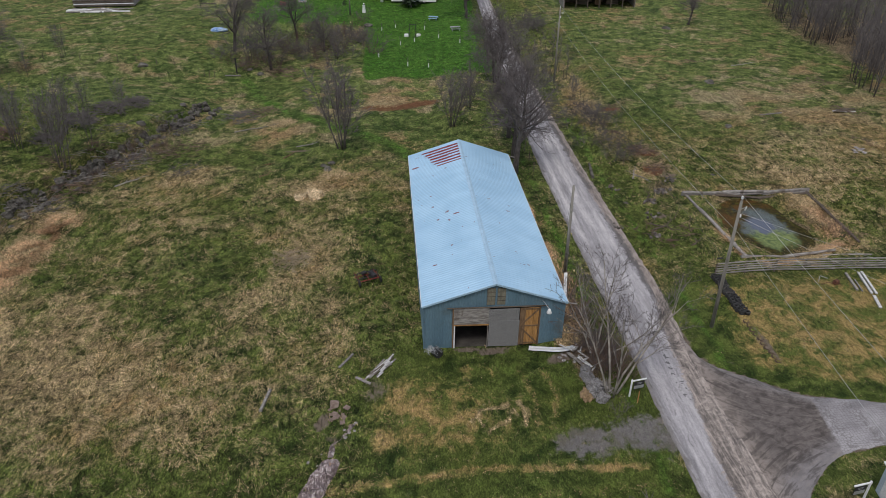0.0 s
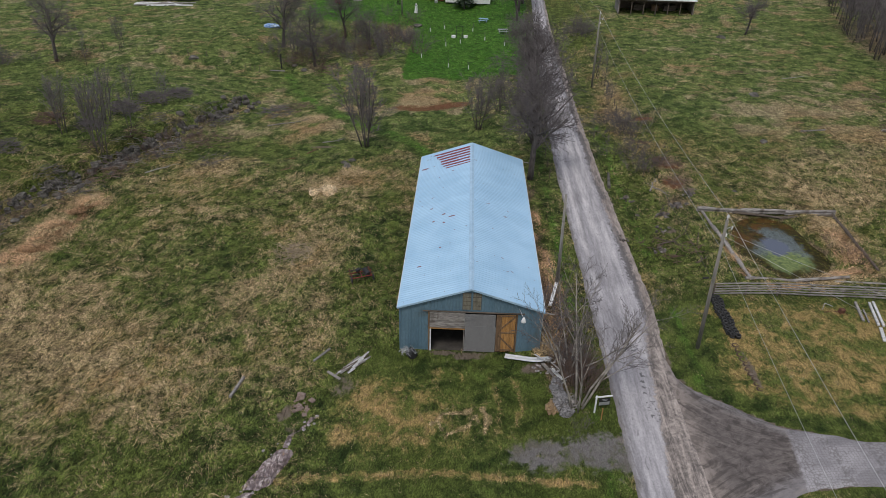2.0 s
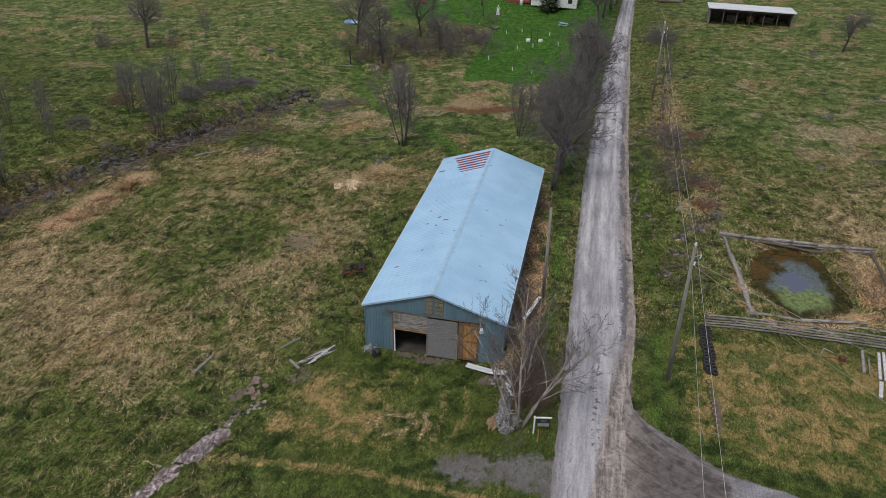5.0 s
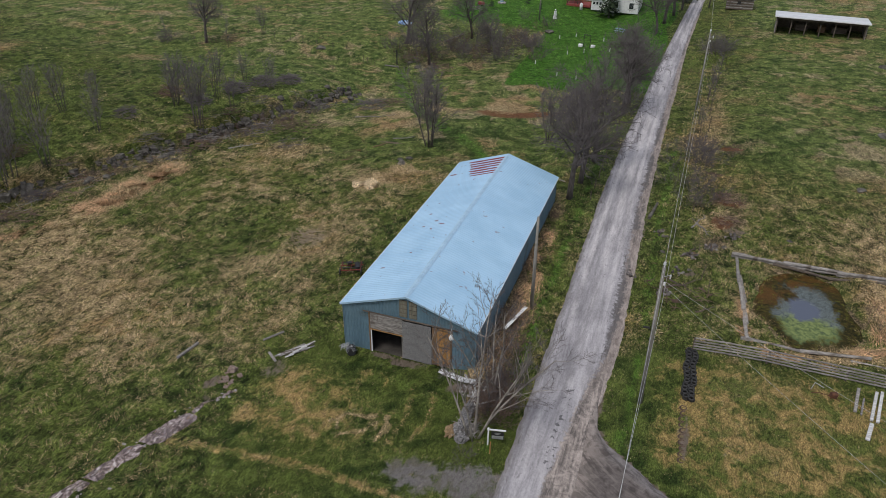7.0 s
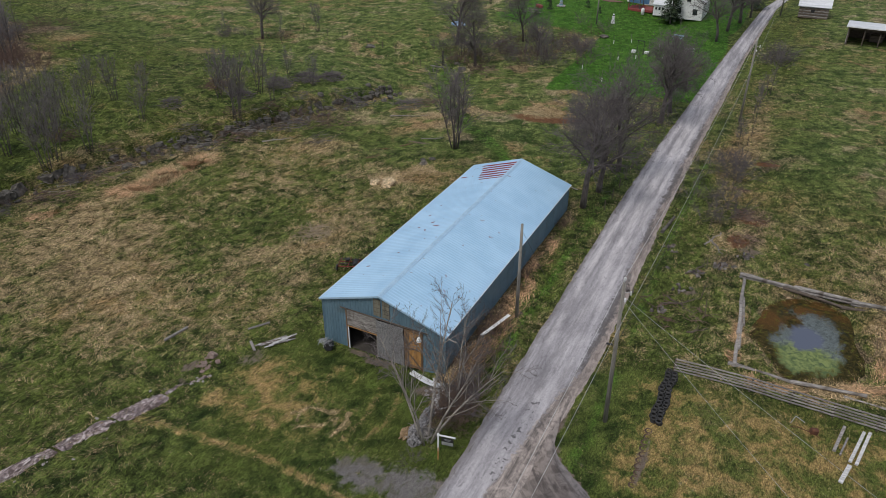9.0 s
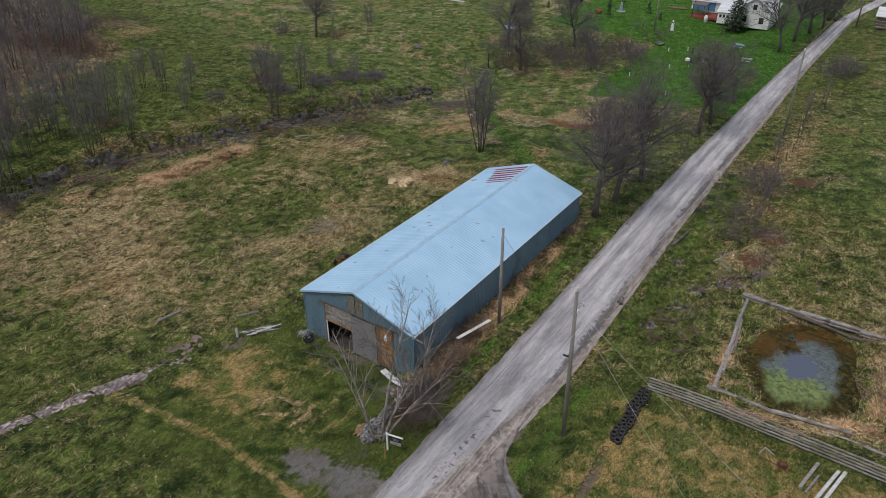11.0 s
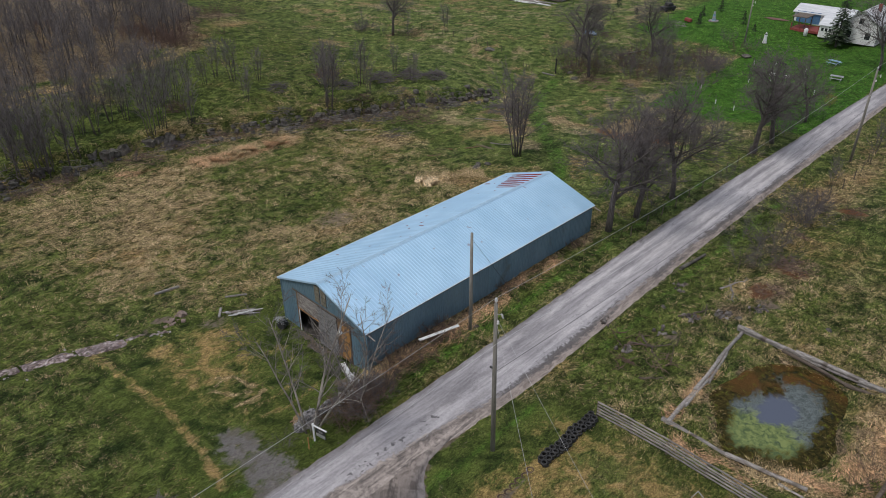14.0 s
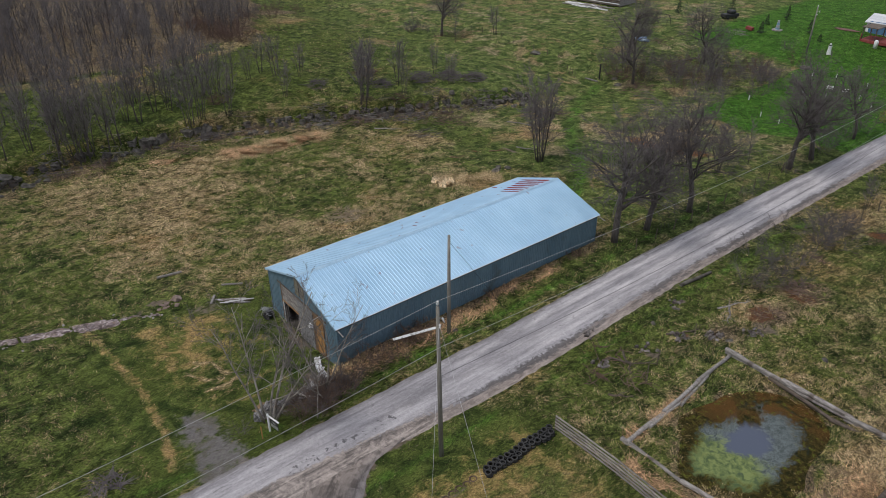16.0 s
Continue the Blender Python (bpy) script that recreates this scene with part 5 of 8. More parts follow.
log_line(39.4, 52.4, 43.4, 52.0, 0.10, "thin fallen pole beside the pond")

FX0, FY0, FX1, FY1 = 28.0, 50.2, 62.0, 48.3
fence = thing("rail_fence", "five-rail grey plank fence on dark posts", "fence", FX0, FY0, 0)
fd = Vector((FX1 - FX0, FY1 - FY0, 0))
rail_h = [0.28, 0.52, 0.76, 1.0, 1.26]
nb = 13
for i in range(nb):
    a, b = fd * (i / nb), fd * ((i + 1) / nb)
    za, zb = on_ground(FX0 + a.x, FY0 + a.y), on_ground(FX0 + b.x, FY0 + b.y)
    part("post", Geo().box(pose(a.x, a.y + 0.07, za + 0.55, rng.uniform(-2, 2), rng.uniform(-2, 2), 0), 0.13, 0.13, 1.35, 0.012), DARK_WOOD, fence)
    for h in rail_h:
        part("rail", Geo().beam((a.x, a.y - 0.03, za + h + rng.uniform(-0.02, 0.02)), (b.x, b.y - 0.03, zb + h + rng.uniform(-0.02, 0.02)), 0.06, 0.11, 0.006), GREY_WOOD, fence)

tyre_prof = [(0.20, -0.09), (0.25, -0.105), (0.30, -0.09), (0.325, -0.05), (0.325, 0.05), (0.30, 0.09), (0.25, 0.105), (0.20, 0.09)]
sides = 18
tv = [(r * math.cos(2 * math.pi * j / sides), r * math.sin(2 * math.pi * j / sides), z) for r, z in tyre_prof for j in range(sides)]
npf = len(tyre_prof)
tf = [(i * sides + j, i * sides + (j + 1) % sides, ((i + 1) % npf) * sides + (j + 1) % sides, ((i + 1) % npf) * sides + j) for i in range(npf) for j in range(sides)]
TYRE = Geo().add(tv, tf).mesh("tyre", RUBBER, True)
for k in range(14):
    for s in (0, 1):
        for level in range(2):
            x = 27.7 + s * 0.44 + 0.08 * math.sin(k) + rng.uniform(-0.05, 0.05)
            y = 49.9 - k * 0.42 - s * 0.2 + rng.uniform(-0.05, 0.05)
            ob = solid("tyre", TYRE, RUBBER, "old black tyre stacked in a row", "tyre", x, y, on_ground(x, y) + 0.09 + level * 0.18, rng.uniform(0, 360), "row of stacked tyres")
            ob.rotation_euler = (radians(rng.uniform(-5, 5)), radians(rng.uniform(-5, 5)), rng.uniform(0, 6))
            ob.scale = (0.7, 0.7, 0.85)
MUD_TYRE = TYRE.copy()
MUD_TYRE.materials[0] = MUDDY
for k in range(10):
    x, y = 27.7 + 0.05 * math.sin(k * 2) + 0.02 * k, 43.4 - k * 0.56
    solid("tyre", MUD_TYRE, MUDDY, "old tyre sunk in the soil and filled with earth", "tyre", x, y, on_ground(x, y) - 0.07, 0, "tyres sunk in the ground").scale = (0.86, 0.86, 0.9)


def plank(x0, y0, x1, y1, w, h, lift=0.0, material=None, name="plank", label="loose weathered plank lying in the grass", group=""):
    a = Vector((x0, y0, on_ground(x0, y0) + h / 2 + 0.04 + lift))
    b = Vector((x1, y1, on_ground(x1, y1) + h / 2 + 0.04 + lift))
    g = Geo().beam((0, 0, 0), b - a, w, h, min(w, h) * 0.12)
    return solid(name, g, material or GREY_WOOD, label, "plank", *a, group=group)


for row in ((39.0, 43.6, 39.5, 45.3, 0.26, 0.10, 0), (39.5, 45.6, 40.35, 48.9, 0.2, 0.14, 0.0), (39.85, 45.5, 40.7, 49.0, 0.2, 0.14, 0.02), (38.6, 46.2, 39.2, 48.9, 0.2, 0.16, 0), (38.95, 46.0, 39.4, 47.9, 0.12, 0.1, 0)):
    plank(*row, material=GREY_WOOD if row[0] < 38.99 else PALE_BOARD, label="long pale plank on the grass by the fence", group="planks by the fence")
tiller = thing("garden_cultivator", "rusty old cultivator frame lying on the grass", "machine", 36.9, 47.4, on_ground(36.9, 47.4))
part("handle", Geo().tube([(-0.9, 0.3, 0.1), (-0.7, 0.6, 0.55), (-0.1, 0.4, 0.4)], 0.03, 6), GALV, tiller)
part("handle", Geo().tube([(-0.9, -0.1, 0.1), (-0.5, -0.2, 0.35), (0.3, -0.2, 0.25)], 0.03, 6), RUST, tiller)
part("engine", Geo().box(pose(0.5, 0, 0.25, 5, 8, 20), 0.5, 0.35, 0.4, 0.05), RUST, tiller)
part("tine", Geo().tube([(0.6, -0.3, 0.3), (0.9, -0.3, 0.05)], 0.025, 6), RUST, tiller)

# loose timber about the yard
plank(-0.9, 42.3, -2.6, 40.0, 0.16, 0.08, label="half-buried plank in the grass")
for k in range(7):
    o = -0.42 + 0.14 * k
    plank(-1.0 + o + rng.uniform(-0.1, 0.1), 42.0 + rng.uniform(-0.6, 0.3), -2.5 + o, 39.9 + rng.uniform(-0.2, 0.8), 0.13, 0.05, 0.03 * (k % 3), (GREY_WOOD, PALE_BOARD, DARK_WOOD)[k % 3], label="broken board of a collapsed wooden ramp", group="boards of the ramp")
plank(-3.6, 40.1, -2.5, 39.3, 0.2, 0.12, label="short rotten beam in the grass")
plank(-4.9, 41.3, -3.9, 42.9, 0.18, 0.12, label="short rotten beam in the grass")
plank(-10.2, 37.2, -9.8, 39.4, 0.2, 0.18, label="half-rotten log in the field")
plank(13.7, 47.4, 14.6, 50.9, 0.28, 0.05, 0.75, WHITE, label="long white board leaning over the weeds")
bend = Geo()
for k in range(9):
    f = k / 8
    c = Vector((lerp(9.9, 13.4, f), lerp(42.75, 41.75, f) - 0.25 * math.sin(f * math.pi), 0))
    c.z = on_ground(c.x, c.y) + 0.1 + 0.45 * f * f + 0.12 * math.sin(f * 5)
    for off, lift in ((-0.24, 0.0), (-0.08, 0.05), (0.08, 0.0), (0.24, 0.06)):
        bend.v += [(c.x + off * 0.27, c.y + off * 0.96, c.z + lift), (c.x + off * 0.27, c.y + off * 0.96, c.z + lift - 0.015)]
bend.f = [(k * 8 + a, k * 8 + a + 2, k * 8 + a + 10, k * 8 + a + 8)[::1 if a % 2 else -1] for k in range(8) for a in range(6)]
bend.f += [(k * 8 + a, k * 8 + a + 1, k * 8 + a + 9, k * 8 + a + 8) for k in range(8) for a in (0, 6)]
solid("steel_sheet", bend, WHITE_ROOF, "bent pale steel sheet before the barn", "steel sheet")
for k in range(16):
    a, x, y = rng.uniform(0, 3.14), rng.uniform(12.9, 14.4), rng.uniform(38.9, 41.6)
    L = rng.uniform(0.5, 1.5)
    plank(x, y, x + L * math.cos(a), y + L * math.sin(a), rng.uniform(0.08, 0.2), 0.04, rng.uniform(0.1, 0.7), (PALE_BOARD, GREY_WOOD, BROWN_WOOD, PALE_BOARD)[k % 4], label="broken board in a heap of scrap by the barn", group="scrap boards by the barn")
plank(12.7, 41.5, 13.9, 38.9, 0.28, 0.08, 0.1, GREY_WOOD, label="grey board in the brush")
plank(13.3, 40.6, 13.9, 39.2, 0.28, 0.08, 0.25, WHITE, label="pale board in the brush")
for k in range(8):
    a = rng.uniform(0, 3.1)
    x, y = 14.6 + rng.uniform(-0.5, 0.5), 40.0 + rng.uniform(-1, 1)
    plank(x, y, x + 1.2 * math.cos(a), y + 1.2 * math.sin(a), 0.14, 0.04, 0.05 * k, BROWN_WOOD, label="broken brown plank in a heap", group="heap of broken planks")


# ---- trees ----
def branch(out, rnd, start, way, length, radius, level, spec):
    """One branch and, by recursion, all that grow from it: (points, radii, level)."""
    n = 6 if level == 0 else 5 if level == 1 else 4 if level == 2 else 3
    pts, rad, p, d = [start], [radius], start.copy(), way.copy()
    for i in range(1, n):
        wig = spec["wiggle"] * (0.6 if level == 0 else 1)
        d = (d + Vector((rnd.gauss(0, wig), rnd.gauss(0, wig), rnd.gauss(0, wig * 0.6) + spec["lift"] * (0.5 if level else 0)))).normalized()
        p = p + d * (length / (n - 1))
        pts.append(p.copy())
        rad.append(max(spec["thin"], radius * (1 - 0.72 * i / (n - 1))))
    out.append((pts, rad, level))
    if level >= spec["levels"]:
        return
    kids = spec["kids"][level]
    for k in range(kids):
        t = spec["bare"][min(level, len(spec["bare"]) - 1)]
        t = t + (1 - t) * (k + rnd.random()) / kids
        s = min(t * (n - 1), n - 1.001)
        i = int(s)
        q = pts[i].lerp(pts[i + 1], s - i)
        axis = (pts[i + 1] - pts[i]).normalized()
        perp = axis.orthogonal().normalized()
        perp.rotate(Matrix.Rotation(rnd.uniform(0, 2 * math.pi), 3, axis))
        a = radians(rnd.uniform(*spec["angle"]))
        kid = (axis * math.cos(a) + perp * math.sin(a)).normalized()
        branch(out, rnd, q, kid, length * rnd.uniform(*spec["ratio"]) * (1.15 - 0.5 * t), max(spec["thin"], radius * (1 - 0.72 * t) * 0.6), level + 1, spec)


def bare_tree(seed, height, spec):
    """Trunk and crown geometry of a leafless tree of about that height."""
    rnd = random.Random(seed)
    out = []
    stems = spec["stems"]
    for k in range(stems):
        a = 2 * math.pi * k / stems + rnd.uniform(-0.5, 0.5)
        tilt = radians(rnd.uniform(*spec["tilt"]))
        at = Vector((math.cos(a), math.sin(a), 0)) * (spec["foot"] * rnd.uniform(0.4, 1) if stems > 1 else 0)
        way = Vector((math.cos(a) * math.sin(tilt), math.sin(a) * math.sin(tilt), math.cos(tilt)))
        branch(out, rnd, at - Vector((0, 0, 0.25)), way, height * rnd.uniform(0.8, 1.0) * spec["stem"], spec["girth"] * height * rnd.uniform(0.8, 1.1), 0, spec)
    trunk, crown = Geo(), Geo()
    last = spec["levels"]
    for pts, rad, level in out:
        into = trunk if level <= spec.get("pale", 0) else crown
        if level == last:
            into.spike([pts[0], pts[-1]], rad[0] * 1.15)
        elif level == last - 1 and level > 0:
            into.spike([pts[0], pts[len(pts) // 2], pts[-1]], rad[0])
        else:
            into.tube(pts if level < spec.get("fine", 2) else pts[::2] + ([] if len(pts) % 2 else [pts[-1]]), rad if level < spec.get("fine", 2) else rad[::2] + ([] if len(rad) % 2 else [rad[-1]]), (spec.get("sides", 7), 4 if spec.get("fine", 2) > 1 else 3, 3)[min(level, 2)], cap=level == 0)
    return trunk, crown


SPREAD = dict(pale=1, stems=1, tilt=(0, 6), foot=0, stem=0.75, girth=0.025, wiggle=0.13, lift=0.10, thin=0.015, levels=4, kids=(14, 8, 5, 4), bare=(0.32, 0.12, 0.1), angle=(30, 68), ratio=(0.44, 0.74))
CLUMP = dict(pale=0, stems=6, tilt=(5, 22), foot=0.5, stem=0.95, girth=0.009, wiggle=0.07, lift=0.10, thin=0.019, levels=3, kids=(15, 9, 5), bare=(0.25, 0.12, 0.1), angle=(20, 55), ratio=(0.25, 0.46))
SLIM = dict(fine=1, sides=6, stems=1, tilt=(0, 5), foot=0, stem=1.0, girth=0.0105, wiggle=0.05, lift=0.08, thin=0.019, levels=3, kids=(24, 8, 3), bare=(0.25, 0.12, 0.1), angle=(22, 55), ratio=(0.18, 0.38))
SLIMS = dict(stems=4, tilt=(1, 8), foot=0.6, stem=1.0, girth=0.0085, wiggle=0.06, lift=0.08, thin=0.019, levels=3, fine=1, sides=5, kids=(16, 7, 3), bare=(0.3, 0.12, 0.1), angle=(18, 50), ratio=(0.2, 0.38))
SHRUB = dict(stems=11, tilt=(8, 55), foot=0.5, stem=0.9, girth=0.0065, wiggle=0.14, lift=0.06, thin=0.009, levels=2, kids=(7, 4), sides=4, bare=(0.2, 0.1), angle=(20, 55), ratio=(0.3, 0.55))
YARD = dict(pale=1, stems=5, tilt=(10, 40), foot=0.3, stem=0.95, girth=0.0095, wiggle=0.11, lift=0.10, thin=0.009, levels=4, kids=(8, 6, 5, 3), bare=(0.35, 0.2, 0.1), angle=(20, 55), ratio=(0.28, 0.5))


def plant(protos, name, label, category, rows, group="", kind=""):
    """Rows of x, y, height, turn, which of the prototypes."""
    for x, y, h, turn, k in rows:
        h0, trunk, crown, bark, twig = protos[k]
        t = thing(name, label, category, x, y, on_ground(x, y) - 0.05, turn, group, kind)
        t.scale = (h / h0,) * 3
        part("trunk", trunk, bark, t)
        part("crown", crown, twig, t)


def proto(seed, h, spec, bark, twig, tag):
    trunk, crown = bare_tree(seed, h, spec)
    h = max(p[2] for p in trunk.v + crown.v)
    return h, trunk.mesh(tag + "_trunk", bark, True), crown.mesh(tag + "_crown", twig, True), bark, twig


spread_trees = [proto(s, 12, SPREAD, BARK, TWIG, "maple") for s in (3, 8, 15)]
clump_trees = [proto(s, 10, CLUMP, BARK, TWIG, "clump") for s in (4, 9)]
slim_trees = [proto(s, 10, SLIM, BARK, HAZE_TWIG, "slim") for s in (5, 6, 7)] + [proto(s, 9, SLIMS, BARK, HAZE_TWIG, "slims") for s in (21, 22)]
shrubs = [proto(s, 2.5, SHRUB, TWIG, TWIG, "shrub") for s in (31, 32)] + [proto(33, 2.5, SHRUB, RED_TWIG, RED_TWIG, "red_shrub"), proto(34, 2.0, SHRUB, BRAMBLE, BRAMBLE, "bramble")]
yard_tree = [proto(s, 10, YARD, PALE_BARK, TWIG, "yard") for s in (44, 47)]

plant(yard_tree, "yard_tree", "bare tree with several pale stems beside the barn", "tree", [(14.6, 36.4, 10.4, 40, 0), (14.6, 40.6, 9.4, 200, 1)])
plant(spread_trees, "roadside_tree", "large leafless tree beside the road", "tree",
      [(13.9, 73.6, 14.5, 0, 0), (14.4, 77.9, 12.0, 80, 1), (14.9, 84.5, 15.0, 150, 2), (16.0, 102.8, 13.5, 30, 0), (16.4, 107.5, 12.0, 200, 1), (16.6, 118, 10, 100, 2), (16.4, 150.5, 13, 60, 2), (17.2, 160, 14, 20, 0), (18.6, 168, 13, 250, 1), (20, 174, 12, 120, 2)], "trees along the road")
plant(clump_trees, "clump_tree", "leafless tree of several stems in the meadow", "tree", [(-6.6, 84.3, 13.2, 20, 0), (8.0, 90.0, 8.2, 100, 1), (11, 96, 7, 30, 0)])
plant(spread_trees, "meadow_tree", "leafless tree in the meadow", "tree", [(-27.9, 128.6, 12.5, 0, 1), (-17.6, 137, 11.5, 130, 2), (-62, 113, 12.5, 60, 0), (-20.5, 121, 11.5, 210, 0), (59, 137, 8, 0, 1), (-12, 130, 8, 90, 1)])
wood = random.Random(5)


def some_slim(rows, low=3):
    """Turns and kinds by chance for rows of x, y, height."""
    return [(x, y, h, wood.uniform(0, 360), wood.randrange(low, 5)) for x, y, h in rows]


plant(slim_trees, "sapling", "slender leafless tree on the rock ledge", "tree", some_slim([
    (-47.4, 40.8, 11), (-48.2, 41.8, 10), (-46.9, 39.6, 10.5), (-52.8, 49.8, 9), (-55.5, 52.9, 8.5), (-54.7, 54.8, 9), (-59.4, 50.6, 8), (-48.6, 55.6, 9.5), (-49.2, 57.4, 9), (-47.6, 61, 8.5), (-56.4, 63.2, 8.5), (-58.2, 66.4, 7.5),
    (-61, 72.9, 7), (-57.2, 73.9, 7.5), (-54.3, 76.7, 6), (-58.7, 69.7, 5.5), (-48.8, 71, 6.5), (-39, 79, 10), (-39.8, 80, 9), (-42.1, 87.9, 8), (-38.5, 86.5, 6), (-42, 95.5, 5.5), (-36.9, 94.6, 5.5), (-45.4, 83, 8), (-46.6, 84.4, 7.5)]))
plant(slim_trees, "sapling", "slender leafless tree in the meadow", "tree", some_slim([(-56.5, 112, 6), (-70.4, 112.1, 5), (-53.9, 120.2, 6), (8.5, 98, 5), (12, 101, 6), (27.2, 112, 6), (27.8, 107.5, 6), (28.5, 121, 6), (26.8, 98, 4), (-9.5, 126, 7), (-24.5, 124, 7.5), (-15, 131, 8)], 0))
rows = []
while len(rows) < 14:
    y = wood.uniform(17, 46)
    rows.append((float(np.interp(y, LEDGE_Y, LEDGE_X)) - wood.uniform(0.3, 4.5), y, wood.uniform(8.5, 11)))
while len(rows) < 62:
    x, y = wood.uniform(-73, -50), wood.uniform(22, 62)
    if x < float(np.interp(y, LEDGE_Y, LEDGE_X)) - 3 and all((x - r[0]) ** 2 + (y - r[1]) ** 2 > 9 for r in rows):
        rows.append((x, y, wood.uniform(7, 10)))
plant(slim_trees, "ledge_tree", "slender leafless tree standing apart above the ledge", "tree", some_slim(rows, 0), "trees above the ledge")
# the western wood, the brush on its edge and the wood to the north-east
rows = []
for _ in range(1600):
    x, y = wood.uniform(-140, -74), wood.uniform(12, 92)
    if x > float(np.interp(y, [20, 44, 55, 66, 77, 88, 95], [-81, -79, -77, -79, -86, -97, -112])) or any((x - r[0]) ** 2 + (y - r[1]) ** 2 < 7 for r in rows):
        continue
    rows.append((x, y, wood.uniform(7.5, 11.5), wood.uniform(0, 360), wood.randrange(5)))
    if len(rows) > 215:
        break
plant(slim_trees, "wood_tree", "slender leafless tree of the wood", "tree", rows, "trees of the western wood")
rows = []
for _ in range(700):
    x, y = wood.uniform(67, 98), wood.uniform(78, 175)
    if x < float(np.interp(y, [78, 96, 109, 122, 157, 180], [68.5, 69, 74.5, 73.5, 83, 90])) or any((x - r[0]) ** 2 + (y - r[1]) ** 2 < 5 for r in rows):
        continue
    rows.append((x, y, wood.uniform(8, 12), wood.uniform(0, 360), wood.randrange(5)))
plant(shrubs, "undergrowth", "leafless underwood bush at the wood's edge", "bush", [(r[0] + 1.3, r[1] + 1.2, wood.uniform(2, 4), r[3], 1) for r in rows[:75]], "underwood of the eastern wood", "stuff")
plant(slim_trees, "border_tree", "leafless tree at the wood's edge", "tree", rows[:190], "trees of the eastern wood")
rows = [(wood.gauss(-93, 7), wood.gauss(79, 4.5), wood.uniform(2, 3.6), wood.uniform(0, 360), 2) for _ in range(46)]
rows += [(wood.gauss(-105, 3), wood.gauss(98, 4), wood.uniform(1.5, 3), wood.uniform(0, 360), 2) for _ in range(12)]
rows += [(wood.gauss(-62, 5), wood.gauss(113, 2), wood.uniform(1.5, 2.5), wood.uniform(0, 360), 2) for _ in range(4)]
plant(shrubs, "brush", "reddish leafless bush in damp ground", "bush", rows, "bushes of the marsh", "stuff")
rows = []
while len(rows) < 95:
    x, y = wood.uniform(-125, -74), wood.uniform(24, 95)
    if x < np.interp(y, [20, 44, 55, 66, 77, 88, 99], [-80, -79, -76, -78, -85, -95, -112]) and trail(x, y, WOOD_PATH) > 2.5:
        rows.append((x, y, wood.uniform(1.8, 4.2), wood.uniform(0, 360), wood.choice((0, 1, 1, 2))))
plant(shrubs, "undergrowth", "leafless underwood bush among the trees", "bush", rows, "underwood of the western wood", "stuff")
rows = [(wood.gauss(27.0, 1.2), wood.uniform(74, 95), wood.uniform(1.4, 3.4), wood.uniform(0, 360), wood.randrange(2)) for _ in range(20)]
rows += [(wood.gauss(-22, 5), wood.gauss(127, 4), wood.uniform(2, 4), wood.uniform(0, 360), wood.randrange(3)) for _ in range(16)]
rows += [(wood.gauss(-10, 4), wood.gauss(134, 6), wood.uniform(2, 4), wood.uniform(0, 360), wood.randrange(3)) for _ in range(14)]
rows += [(wood.gauss(-8, 3), wood.gauss(137, 5), wood.uniform(2, 4), wood.uniform(0, 360), wood.randrange(3)) for _ in range(18)]
rows += [(wood.gauss(-17, 4), wood.gauss(129, 4), wood.uniform(2, 4), wood.uniform(0, 360), wood.randrange(3)) for _ in range(18)]
rows += [(wood.gauss(28.5, 1), wood.gauss(139, 2.5), wood.uniform(2.5, 4.5), wood.uniform(0, 360), 0) for _ in range(7)]
rows += [(wood.uniform(15, 17), wood.uniform(88, 126), wood.uniform(1.5, 3), wood.uniform(0, 360), wood.randrange(2)) for _ in range(10)]
rows += [(wood.gauss(-69, 2), wood.gauss(113, 1.5), wood.uniform(2, 3), wood.uniform(0, 360), 0) for _ in range(5)]
plant(shrubs, "shrub", "grey leafless thicket bush", "bush", rows, "thicket bushes", "stuff")
rows = [(wood.gauss(15.1, 0.6), wood.gauss(40.6, 1.7), wood.uniform(1.0, 2.0), wood.uniform(0, 360), 3 if k % 3 else 0) for k in range(40)]
rows += [(wood.uniform(13.3, 15.4), wood.uniform(42, 51), wood.uniform(0.8, 1.8), wood.uniform(0, 360), 3) for _ in range(14)]
rows += [(wood.uniform(13.1, 13.8), wood.uniform(44, 72), wood.uniform(0.5, 1.1), wood.uniform(0, 360), 3) for _ in range(26)]
rows += [(42.4 + wood.gauss(0, 0.8), wood.uniform(54, 60), wood.uniform(0.8, 1.3), wood.uniform(0, 360), 3) for _ in range(8)]
rows += [(29.8 + wood.gauss(0, 1.4), wood.uniform(66, 96), wood.uniform(0.5, 1.0), wood.uniform(0, 360), wood.choice((2, 3))) for _ in range(16)]
for _ in range(100):
    y = wood.uniform(24, 100)
    rows.append((float(np.interp(y, LEDGE_Y, LEDGE_X)) + wood.uniform(-1.5, 4.0), y, wood.uniform(0.6, 1.7), wood.uniform(0, 360), wood.choice((0, 2, 3))))
plant(shrubs, "bramble", "tangle of dry brown brambles", "bush", rows, "brambles", "stuff")


# ---- rocks ----
def rock_mesh(seed, material, flat=0.7):
    rnd = random.Random(seed)
    bm = bmesh.new()
    bmesh.ops.create_icosphere(bm, subdivisions=2, radius=1)
    cuts = [(Vector((rnd.gauss(0, 1), rnd.gauss(0, 1), rnd.gauss(0, 1))).normalized(), rnd.uniform(0.45, 0.8)) for _ in range(9)]
    for v in bm.verts:
        for d, h in cuts:
            over = v.co.dot(d) - h
            if over > 0:
                v.co -= d * over
        v.co *= 1 + 0.10 * noise.noise(v.co * 2.3 + Vector((seed, 0, 0)))
        v.co.z *= flat
    me = bpy.data.meshes.new("rock")
    bm.to_mesh(me)
    bm.free()
    me.materials.append(material)
    return me


